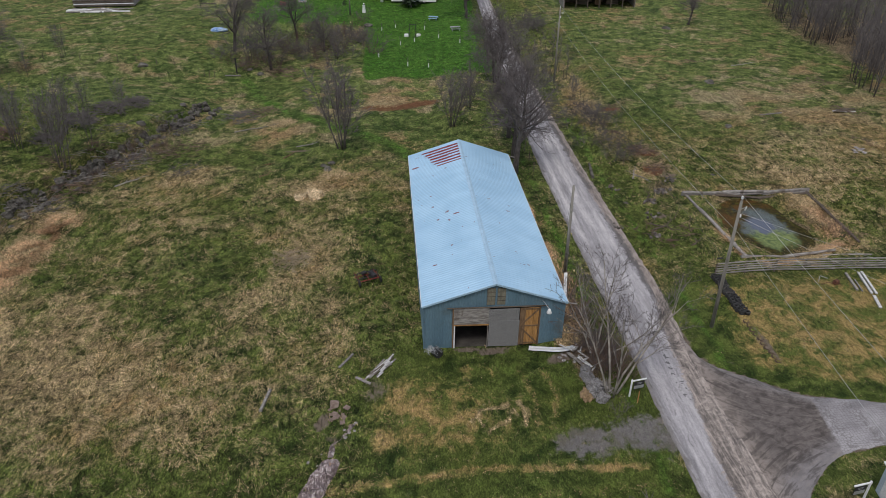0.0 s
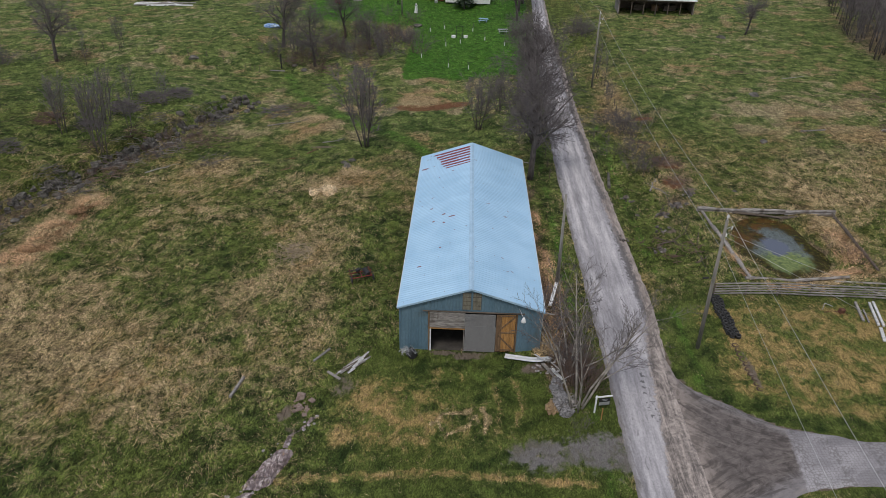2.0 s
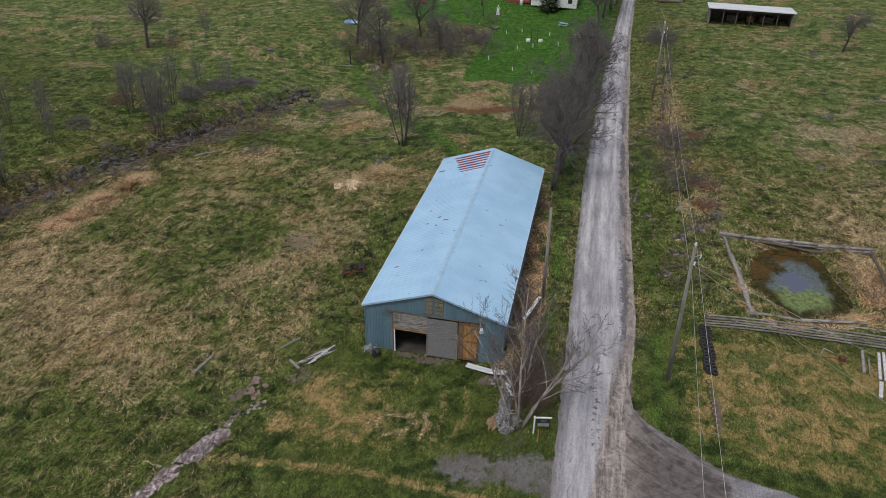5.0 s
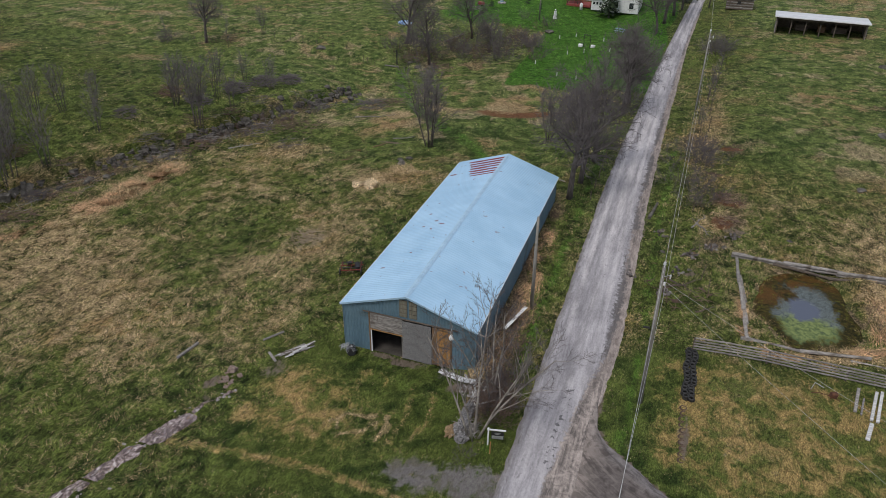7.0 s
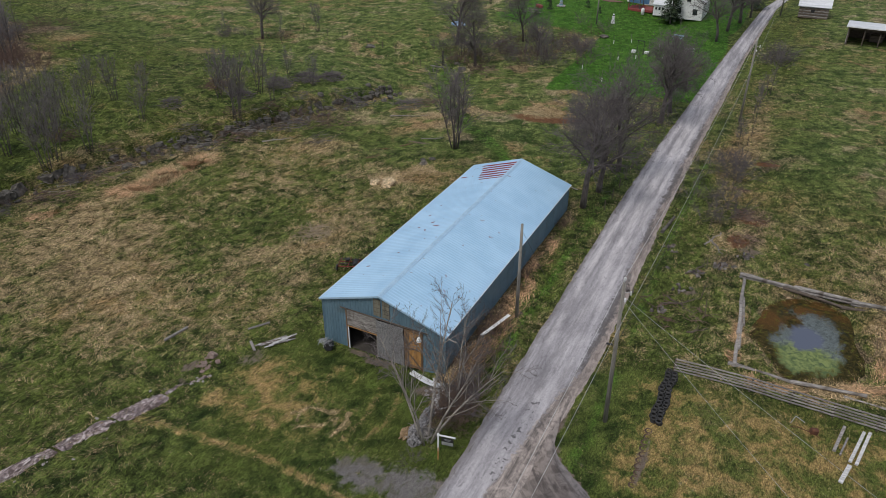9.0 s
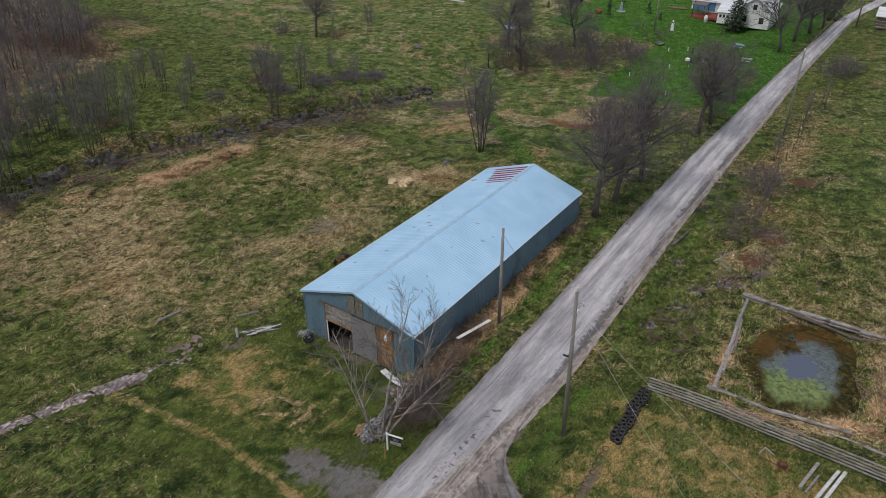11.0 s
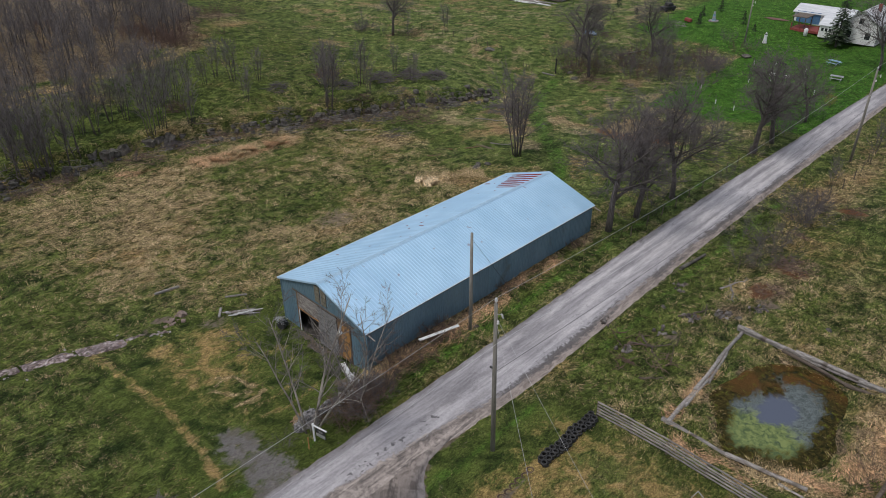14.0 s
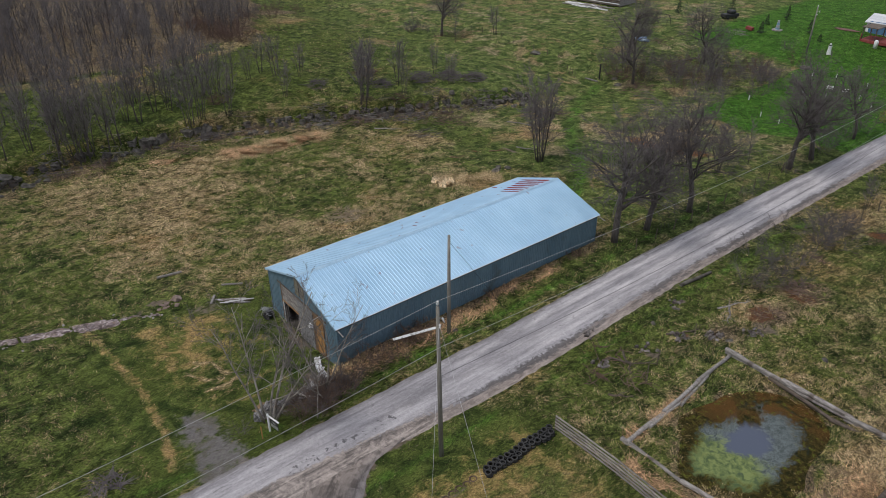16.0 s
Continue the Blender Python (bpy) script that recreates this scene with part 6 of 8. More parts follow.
ROCKS = [rock_mesh(s, ROCK) for s in range(6)]
PALES = [rock_mesh(s + 20, PALE_ROCK, 0.35) for s in range(4)]
def block_mesh(seed):
    """A squarish cleft block."""
    rnd = random.Random(seed)
    bm = bmesh.new()
    bmesh.ops.create_cube(bm, size=2)
    bmesh.ops.subdivide_edges(bm, edges=bm.edges[:], cuts=2, use_grid_fill=True)
    for v in bm.verts:
        v.co += Vector((noise.noise(v.co * 1.1 + Vector((seed, 3, 0))), noise.noise(v.co * 1.1 + Vector((seed, 0, 7))), noise.noise(v.co * 1.1 + Vector((0, 9, seed))))) * 0.32
        v.co += Vector((rnd.uniform(-0.1, 0.1), rnd.uniform(-0.1, 0.1), rnd.uniform(-0.1, 0.1)))
    me = bpy.data.meshes.new("block")
    bm.to_mesh(me)
    bm.free()
    me.materials.append(ROCK)
    return me


BLOCKS = [block_mesh(s) for s in range(5)]
ledge = thing("rock_ledge", "low cliff of broken grey rock blocks with moss", "rock ledge", -42, 68, 0, kind="structure")
y = 22.0
while y < 103.5:
    xe = float(np.interp(y, LEDGE_Y, LEDGE_X))
    low = float(terrain(xe + 1.8, y))
    big, wall = 47 < y < 59, 78 < y
    bare = 0.85 if big else 0.9 if wall else 0.4
    size = rng.uniform(0.8, 1.4) if big else rng.uniform(0.2, 0.45) if wall else rng.uniform(0.25, 0.65)
    if rng.random() < bare:
        for lift in range(1 if big else 2):
            s = size * rng.uniform(0.7, 1.0)
            ob = part("rock", BLOCKS[rng.randrange(5)], ROCK, ledge)
            x = xe + rng.uniform(-1.5, 0.1) - 0.6 * lift
            ob.matrix_local = Matrix.Translation((x + 42, y - 68 + rng.uniform(-0.4, 0.4), low + 0.18 + lift * rng.uniform(0.35, 0.65))) @ pose(0, 0, 0, rng.uniform(-18, 18), rng.uniform(-18, 18), rng.uniform(-60, 60)) @ Matrix.Diagonal((0.6 * s ** 0.5, s, rng.uniform(0.7, 0.95) if big else rng.uniform(0.2, 0.5), 1))
    if rng.random() < 0.5:
        s = rng.uniform(0.25, 0.6)
        ob = part("rock", ROCKS[rng.randrange(6)], ROCK, ledge)
        ob.matrix_local = Matrix.Translation((xe + rng.uniform(0.6, 2.2) + 42, y - 68, low + s * 0.15)) @ pose(0, 0, 0, rng.uniform(-20, 20), 0, rng.uniform(0, 360)) @ Matrix.Diagonal((s, s, s, 1))
    y += size * rng.uniform(0.9, 1.3)
for x, y, s in ((-8.6, 79.2, 0.5), (-7.7, 79.9, 0.5), (-8.0, 78.2, 0.7), (-41, 118.5, 1.1), (48.9, 101.9, 0.9), (54.1, 135.3, 1.0), (31, 69, 0.3), (28.6, 66.8, 0.35), (30.1, 67.2, 0.3), (27.2, 62.4, 0.25), (24.6, 65.3, 0.3),
                (-30.4, 100.8, 0.8), (-45.8, 30.8, 1.0), (14.9, 52.6, 0.28), (44, 84, 0.6), (-34, 92.5, 0.8), (-24, 120.5, 0.7), (-22, 119, 0.8), (36, 70, 0.3), (13.2, 37.3, 0.4), (13.6, 36.8, 0.35)):
    ob = solid("boulder", ROCKS[rng.randrange(6)], ROCK, "grey lichened boulder in the grass", "rock", x, y, on_ground(x, y) + s * 0.05, rng.uniform(0, 360), "boulders")
    ob.scale = (s, s * rng.uniform(0.7, 1.2), s * 0.7)
# the bare rock seam in the south-west yard
SEAM_X, SEAM_Y = [-9.2, -8.1, -6.7, -5.9, -5.05, -4.95, -4.3, -3.6], [21, 24, 28, 29.7, 31.9, 33.5, 34.1, 35.2]
seam = thing("rock_seam", "seam of mottled pinkish-grey bedrock breaking through the turf", "rock", -5, 30, 0)
for y0, y1, wide in ((12.0, 20.1, 0.75), (19.9, 25.0, 0.8), (25.2, 28.7, 0.9), (28.9, 32.2, 1.05), (32.3, 33.4, 0.3), (33.4, 34.4, 0.30), (34.5, 35.2, 0.22)):
    nv, nu = int((y1 - y0) / 0.16), 11
    VY, VU = np.meshgrid(np.linspace(y0, y1, nv), np.linspace(-1, 1, nu), indexing="ij")
    end = np.clip(np.minimum(VY - y0, y1 - VY) / 0.25, 0.5, 1) ** 0.5
    w = wide * end * (0.75 + 0.6 * (cloud(VY, VU * 0 + np.sign(VU) * 5, 1.0, 101, 4) - 0.3))
    VX = np.interp(VY, [14] + SEAM_Y, [-11.5] + SEAM_X) + VU * w
    VZ = ground_z(VX, VY) + 0.09 * (1 - np.abs(VU) ** 3) + 0.13 * (cloud(VX, VY, 0.55, 103, 4) - 0.5) + 0.05 * np.round(cloud(VX, VY, 1.3, 107, 2) * 4) - 0.12
    VZ = np.where((np.abs(VU) > 0.99), ground_z(VX, VY) - 0.1, VZ)
    me = fast_mesh("slab", np.stack([VX.ravel() + 5, VY.ravel() - 30, VZ.ravel()], 1), sheet(nv, nu)[:, ::-1], SEAM_ROCK, False)
    part("slab", me, SEAM_ROCK, seam)
for k in range(46):
    y = rng.uniform(21, 35.5)
    x = float(np.interp(y, SEAM_Y, SEAM_X)) + rng.gauss(0, 0.7 if y < 33 else 0.3)
    s = rng.uniform(0.05, 0.17)
    ob = part("stone", PALES[rng.randrange(4)], PALE_ROCK, seam)
    ob.matrix_local = Matrix.Translation((x + 5, y - 30, on_ground(x, y) + 0.02)) @ pose(0, 0, 0, rng.uniform(-9, 9), rng.uniform(-9, 9), rng.uniform(0, 360)) @ Matrix.Diagonal((s, s * 0.8, s * 0.8, 1))
solid("boulder", rock_mesh(77, PINK_ROCK, 0.8), PINK_ROCK, "pinkish boulder at the seam's end", "rock", -5.0, 37.2, on_ground(-5.0, 37.2) + 0.1).scale = (0.6, 0.55, 0.5)
for k in range(16):
    x, y, s = -4.75 + rng.gauss(0, 0.4), 36.0 + rng.gauss(0, 0.45), rng.uniform(0.07, 0.2)
    solid("stone", BLOCKS[rng.randrange(5)].copy(), PINK_ROCK, "pinkish broken stone below a boulder", "rock", x, y, on_ground(x, y) + 0.02, rng.uniform(0, 360), "stones at the seam's end").scale = (s, s * 0.8, s * 0.5)
for ob in list(scene.collection.all_objects):
    if ob.name.startswith("stone") and ob.data and ob.data.name.startswith("block"):
        ob.data.materials[0] = PINK_ROCK


# ---- brush piles, fallen branches, debris ----
def brush_pile(x, y, r, n, label, material=TWIG, length=2.2, high=0.5):
    g = Geo()
    for _ in range(n):
        a, d = rng.uniform(0, 6.28), r * math.sqrt(rng.random())
        px, py = d * math.cos(a), d * math.sin(a)
        b, L = rng.uniform(0, 6.28), length * rng.uniform(0.5, 1)
        z = on_ground(x + px, y + py) - on_ground(x, y) + high * (1 - d / r) * rng.random() + 0.05
        g.tube([(px, py, z), (px + L / 2 * math.cos(b) + rng.uniform(-0.1, 0.1), py + L / 2 * math.sin(b), z + rng.uniform(0, 0.25)), (px + L * math.cos(b), py + L * math.sin(b), z + rng.uniform(-0.05, 0.2))], [0.036, 0.026, 0.01], 4, False)
    solid("brush_pile", g, material, label, "brush pile", x, y, on_ground(x, y), group="brush piles", kind="stuff")


for x, y, r, n in ((-22, 99, 2.6, 110), (-19, 100.6, 2.0, 60), (-27.5, 88, 2.5, 60), (-33, 84, 2.5, 70), (-38, 76, 2.5, 60), (-45, 62, 2.5, 60), (-44, 52, 2.5, 70), (-43.5, 40, 2.5, 60), (-30.5, 96, 1.8, 60), (-26, 81, 2, 30), (-46, 36, 2.5, 60), (-18, 119, 3, 80), (-25, 122, 2, 50), (-38, 72, 1.6, 24), (-30, 86, 2, 26), (-43, 58, 1.6, 24), (-40, 80, 2.2, 40), (-36, 90, 2.2, 40)):
    brush_pile(x, y, r, n, "pile of brown fallen branches", BRAMBLE if int(y) % 3 else TWIG, 2.2, 0.8)
for x, y, r, n in ((-49, 86.2, 1.8, 150), (-43.4, 85.6, 1.6, 130), (-41.6, 92.5, 2.0, 240), (-39.4, 96.7, 2.0, 260), (-36.4, 99.5, 1.8, 220), (-49.5, 77, 1.8, 110), (-53.5, 62, 1.6, 90), (-36.8, 84.5, 1.3, 70), (-41.5, 73, 1.3, 80), (-45.6, 57, 1.4, 90)):
    brush_pile(x, y, r, n, "heap of dark slash and broken twigs", TWIG if y > 90 or int(y) % 2 else RED_TWIG, 1.5, 1.5)
for x, y, r, n in ((30.0, 77.8, 1.0, 120), (28.4, 58.2, 1.0, 40), (24.8, 59.5, 0.8, 30), (26.2, 56.4, 0.8, 30), (30.2, 72.4, 0.8, 40), (31.4, 76.5, 0.8, 30), (29.5, 79, 0.7, 30), (30.8, 93, 0.8, 30), (28.6, 84, 0.8, 30), (65, 99.9, 1.6, 70), (62.1, 87.7, 1.6, 90), (52, 88, 2.2, 30), (50.5, 112.8, 0.8, 30), (58, 77, 1.4, 40)):
    brush_pile(x, y, r * 1.2, n // 2, "pile of dead brushwood and broken boards", RED_TWIG if n < 40 else BRAMBLE, 1.5, 0.35)
brush_pile(-10.2, 57.8, 1.9, 90, "heap of bleached dry stalks", mat("bleached_stalks", (0.20, 0.155, 0.10), (0.36, 0.29, 0.20), 1, 8, 0.9), 2.0, 0.45)
for x, y in ((-46, 55), (-44, 63), (-41, 71), (-37, 78), (-33.5, 86), (-30, 95), (-47, 45), (-46, 37), (-36, 82)):
    brush_pile(x, y, 2.8, 20, "bleached dead branches leaning on the ledge", GREY_WOOD, 2.6, 1.1)
brush_pile(13.4, 26.2, 1.0, 70, "dark heap of old branches in the grass", TWIG, 1.2, 0.5)
brush_pile(13.9, 36.9, 0.8, 120, "heap of grey twigs and rubble at the tree's foot", GREY_WOOD, 0.8, 0.9)


def fallen_branch(x0, y0, x1, y1, material):
    """A crooked dead limb with a few side twigs lying on the ground."""
    z0 = on_ground(x0, y0)
    d = Vector((x1 - x0, y1 - y0, 0))
    side = Vector((-d.y, d.x, 0)).normalized()
    g, pts = Geo(), []
    for k in range(7):
        p = d * (k / 6) + side * rng.uniform(-0.06, 0.06) * d.length
        pts.append(Vector((p.x, p.y, on_ground(x0 + p.x, y0 + p.y) - z0 + rng.uniform(0.05, 0.14))))
    g.tube(pts, [0.085, 0.08, 0.07, 0.06, 0.045, 0.035, 0.02], 6)
    for k in range(2, 6):
        way = (d.normalized() + side * rng.choice((-1, 1)) * rng.uniform(0.6, 1.2)) * rng.uniform(0.4, 0.9)
        g.tube([pts[k], pts[k] + way * 0.5 + Vector((0, 0, 0.12)), pts[k] + way + Vector((0, 0, 0.04))], [0.03, 0.022, 0.01], 4, False)
    solid("fallen_branch", g, material, "rotting fallen branch in the grass", "branch", x0, y0, z0, group="fallen branches")


for x0, y0, x1, y1 in ((-14, 82.5, -12.6, 84.5), (-16.2, 77.6, -14.9, 78.9), (-12.6, 86, -9.8, 87), (-22, 93.5, -16, 95.5), (56, 110, 60, 111), (-33, 77, -30, 80)):
    fallen_branch(x0, y0, x1, y1, GREY_WOOD if x0 > -13 or x0 < -20 else BROWN_WOOD)
for x0, y0, x1, y1 in ((26.4, 64.6, 27.9, 67.3), (27.5, 71.5, 28.8, 69.2), (27.0, 70.6, 28.2, 73.5), (25.0, 58.6, 28.3, 60.6), (28.0, 55.6, 29.4, 56.6), (25.6, 60.4, 28.0, 58.2)):
    fallen_branch(x0, y0, x1, y1, GREY_WOOD if y0 > 65 else DARK_WOOD)

for k in range(9):
    a = rng.uniform(-0.5, 0.5)
    plank(61.2 + rng.uniform(-0.8, 0.8), 87.6 + rng.uniform(-0.4, 0.4), 62.8 + rng.uniform(-0.8, 0.8), 87.7 + a, 0.22, 0.12, 0.08 * (k % 4), PALE_BOARD if k % 4 == 0 else DARK_WOOD, label="rotten timber in a heap on the pasture", group="timber heap on the pasture")
for k in range(12):
    x, y, z = 56.1 + rng.gauss(0, 0.6), 74.5 + rng.gauss(0, 0.5), rng.uniform(0.15, 0.4)
    solid("field_stone", PALES[k % 4], PALE_ROCK, "pale stone of a heap in the pasture", "rock", x, y, on_ground(x, y) + 0.05, rng.uniform(0, 360), "stones of the pasture heap").scale = (z, z, z)
plank(50.0, 87.6, 53.4, 88.2, 0.16, 0.14, 0, GREY_WOOD, "fallen_branch", "long dead branch on the pasture")
# rubble heaps and a lichened log east of the road
for x, y, n in ((22.5, 60.5, 10), (25.2, 58.3, 16), (24.2, 68.9, 14), (27.2, 65.0, 22), (29.0, 67.0, 26), (30.8, 69.2, 20), (26.2, 62.0, 10)):
    g = Geo()
    for _ in range(n):
        a, d = rng.uniform(0, 6.28), 0.75 * math.sqrt(rng.random())
        s = rng.uniform(0.06, 0.2)
        base = rng.choice(ROCKS)
        m = Matrix.Translation((d * math.cos(a), d * math.sin(a), 0.05 + 0.2 * (0.75 - d) * rng.random())) @ pose(0, 0, 0, rng.uniform(0, 90), rng.uniform(0, 90), rng.uniform(0, 360)) @ Matrix.Diagonal((s, s * 1.3, s, 1))
        g.add([v.co[:] for v in base.vertices], [tuple(p.vertices) for p in base.polygons], m)
    solid("rubble_heap", g, RUBBLE, "heap of dark rubble with pale stones in the turf", "rubble", x, y, on_ground(x, y), group="rubble heaps", kind="stuff")
log_line(22.7, 72.0, 23.2, 75.4, 0.17, "short lichened log in the grass", 1, 0.03, ROCK)
for x, y, h, lean in ((28.2, 60.8, 1.6, 8), (28.9, 58.6, 1.4, -6), (26.9, 74.2, 1.4, 3), (27.9, 66, 1.1, -10)):
    ob = solid("stake", Geo().tube([(0, 0, -0.2), (0, 0, h)], [0.045, 0.035], 6), DARK_WOOD, "thin dark fence stake leaning in the grass", "stake", x, y, on_ground(x, y), group="old stakes")
    ob.rotation_euler = (radians(lean), radians(lean * 0.7), 0)

# rusty implement west of the barn
imp = thing("farm_implement", "rusty harrow with a red frame sunk in the grass", "farm machine", -3.0, 53.7, on_ground(-3, 53.7), 20)
for k in range(4):
    part("frame_bar", Geo().beam((-1.1, -0.7 + k * 0.45, 0.35), (1.1, -0.6 + k * 0.45, 0.4), 0.08, 0.08, 0.01), BLACK if k % 2 else DEEP_RED, imp)
for k in range(3):
    part("cross_bar", Geo().beam((-0.9 + k * 0.9, -0.8, 0.42), (-0.9 + k * 0.9, 0.9, 0.42), 0.07, 0.07, 0.01), DEEP_RED, imp)
part("seat", Geo().box(pose(-0.2, 0.3, 0.6, 8, -6, 14), 0.45, 0.35, 0.2, 0.04), BLACK, imp)
for k in range(10):
    part("tine", Geo().tube([(-1.0 + 0.22 * k, -0.1 + 0.3 * (k % 3), 0.4), (-0.95 + 0.22 * k, 0.0 + 0.3 * (k % 3), 0.75 + 0.1 * (k % 2))], 0.025, 5), BLACK, imp)
part("drum", Geo().lathe(pose(0.6, 0.1, 0.3, 90, 0, 10), [(0.05, -0.5), (0.28, -0.48), (0.28, 0.48), (0.05, 0.5)], 14), BLACK, imp)
for sx in (-1, 1):
    part("wheel", Geo().lathe(pose(sx * 1.0, -0.9, 0.35, 0, 90, 0), [(0.06, -0.06), (0.3, -0.05), (0.3, 0.05), (0.06, 0.06)], 16), BLACK, imp)

# wire bale by the barn's corner
bale = thing("tarp_bundle", "black drum heaped with tangled pale wire", "scrap heap", 2.5, 42.3, on_ground(2.5, 42.3))
part("drum", Geo().lathe(pose(0.1, 0, 0.32, 84, 0, 30), [(0.3, -0.35), (0.38, -0.3), (0.38, 0.3), (0.3, 0.35)], 16), BLACK, bale)
g = Geo()
for _ in range(60):
    a, b = rng.uniform(0, 6.28), rng.uniform(0, 6.28)
    q = rng.random() ** 0.5
    p = Vector((0.55 * q * math.cos(a) - 0.15, 0.4 * q * math.sin(a), 0.78 - 0.25 * q + rng.uniform(-0.05, 0.05)))
    g.tube([p, p + Vector((0.2 * math.cos(b), 0.2 * math.sin(b), 0.05)), p + Vector((0.35 * math.cos(b + 0.9), 0.35 * math.sin(b + 0.9), -0.05))], 0.014, 4, False)
part("wire_tangle", g, GALV, bale)
# rubbish before the barn's corner
for k in range(16):
    x, y, s = rng.gauss(12.2, 0.9), rng.gauss(41.4, 0.6), rng.uniform(0.08, 0.2)
    ob = solid("rubbish", ROCKS[rng.randrange(6)], ROCK, "pale scrap of rubbish on bare soil", "rubbish", x, y, on_ground(x, y) + s * 0.3, rng.uniform(0, 360), "scraps by the barn")
    ob.data = PALES[k % 4]
    ob.scale = (s, s, s)


# ---- signs ----
def sale_sign(x, y, turn, label):
    s = thing("sale_sign", label, "sign", x, y, on_ground(x, y), turn)
    part("post", Geo().box(pose(0, 0, 0.95), 0.12, 0.12, 2.0, 0.012), WHITE, s)
    part("arm", Geo().box(pose(0.62, 0, 1.78), 1.45, 0.1, 0.12, 0.012), WHITE, s)
    board = part("board", Geo().box(pose(0.72, 0, 1.18), 0.95, 0.03, 0.85, 0.006), BLACK, s, "black and grey sale board")
    part("panel", Geo().box(pose(0.72, -0.022, 0.98), 0.88, 0.012, 0.36, 0.003), GALV, board)
    part("panel", Geo().box(pose(0.72, 0.022, 0.98), 0.88, 0.012, 0.36, 0.003), GALV, board)
    for k, w in enumerate((0.5, 0.34)):
        for f in (-0.022, 0.022):
            part("text_bar", Geo().box(pose(0.72, f, 1.45 - 0.13 * k), w, 0.008, 0.05), GALV, board)
    s.scale = (0.85, 0.85, 0.78)
    return s


sale_sign(15.75, 35.9, 12, "white post sale sign with a dark hanging board by the road")
solid("marker_stake", Geo().box(pose(0, 0, 0.5), 0.07, 0.07, 1.1, 0.01), GOLD_WOOD, "short yellow wooden stake", "stake", 16.1, 35.2, on_ground(16.1, 35.2))
sale_sign(26.7, 25.9, 190, "white post sale sign beside the driveway")
shed = thing("garden_shed", "small pale blue shed with a white roof", "shed", 28.7, 25.1, on_ground(28.7, 25.1), -8)
part("wall", Geo().box(pose(0, 0, 0.95), 2.4, 2.2, 2.1, 0.02), mat("pale_blue_boards", (0.42, 0.50, 0.56), (0.52, 0.60, 0.66), 1, 9, 0.6), shed)
part("roof", Geo().box(pose(0, 0, 2.06, 0, 3, 0), 2.7, 2.5, 0.1, 0.02), WHITE, shed)
part("door", Geo().box(pose(-1.22, 0.2, 0.95), 0.04, 0.9, 1.8, 0.01), WHITE, shed)


# crumpled sheeting at the foot of the yard tree, pale boards on the collapsed ramp
def crumpled(seed, w, d, h):
    rnd = random.Random(seed)
    bm = bmesh.new()
    bmesh.ops.create_icosphere(bm, subdivisions=4, radius=1)
    for v in bm.verts:
        c = v.co.copy()
        f = abs(noise.noise(c * 1.8 + Vector((seed, 0, 0)))) * 0.55 + abs(noise.noise(Vector((c.x * 6, c.y * 2.5, c.z * 2.5)) + Vector((0, seed, 0)))) * 0.28
        v.co = Vector((c.x * w, c.y * d, max(c.z, -0.25) * h)) * (0.72 + f)
    me = bpy.data.meshes.new("crumpled")
    bm.to_mesh(me)
    bm.free()
    return me


SHEETING = mat("weathered_sheeting", (0.040, 0.037, 0.036), (0.34, 0.33, 0.335), 5.5, 14, 0.8, 0, 0.6, (1, 3, 3), 0.1, (0.06, 0.05, 0.045))
DRY_HAY = mat("old_hay", (0.15, 0.10, 0.055), (0.36, 0.25, 0.14), 4, 25, 0.95, 0, 0.8)
for seed, x, y, w, d, h, m, label in ((3, 13.7, 37.0, 0.62, 0.85, 0.8, SHEETING, "crumpled grey sheeting heaped by the tree"), (9, 13.5, 38.7, 0.5, 1.1, 0.6, SHEETING, "crumpled grey sheeting heaped by the tree"), (5, 13.9, 36.0, 0.5, 0.45, 0.55, SHEETING, "crumpled grey sheeting heaped by the tree"), (8, 13.0, 36.7, 0.5, 0.7, 0.5, DRY_HAY, "mound of old brown hay by the tree")):
    me = crumpled(seed, w, d, h)
    me.materials.append(m)
    solid("hay_mound" if m is DRY_HAY else "crumpled_tarp", me, m, label, "heap", x, y, on_ground(x, y) + 0.05)
for k in range(6):
    x, y = -2.1 + 0.17 * k + rng.uniform(-0.1, 0.1), 39.9 + 0.38 * k
    plank(x, y, x + 0.45, y + 0.55 + rng.uniform(0, 0.3), 0.12, 0.03, 0.14, PALE_BOARD, label="pale broken board on a collapsed ramp", group="boards of the ramp")


# ---- far buildings ----
def windowed(parent, name, x, z, w, h, y, facing):
    """A framed window flush on a wall that faces -y (facing 'y') or -x ('x')."""
    turn = 0 if facing == "y" else -90
    m = pose(x, y, z, 0, 0, turn) if facing == "y" else pose(y, x, z, 0, 0, turn)
    win = part(name, Geo().box(m, w + 0.16, 0.06, h + 0.16, 0.01), WHITE, parent)
    part("pane", Geo().box(m @ Matrix.Translation((0, -0.03, 0)), w, 0.03, h), GLASS, win)
    return win


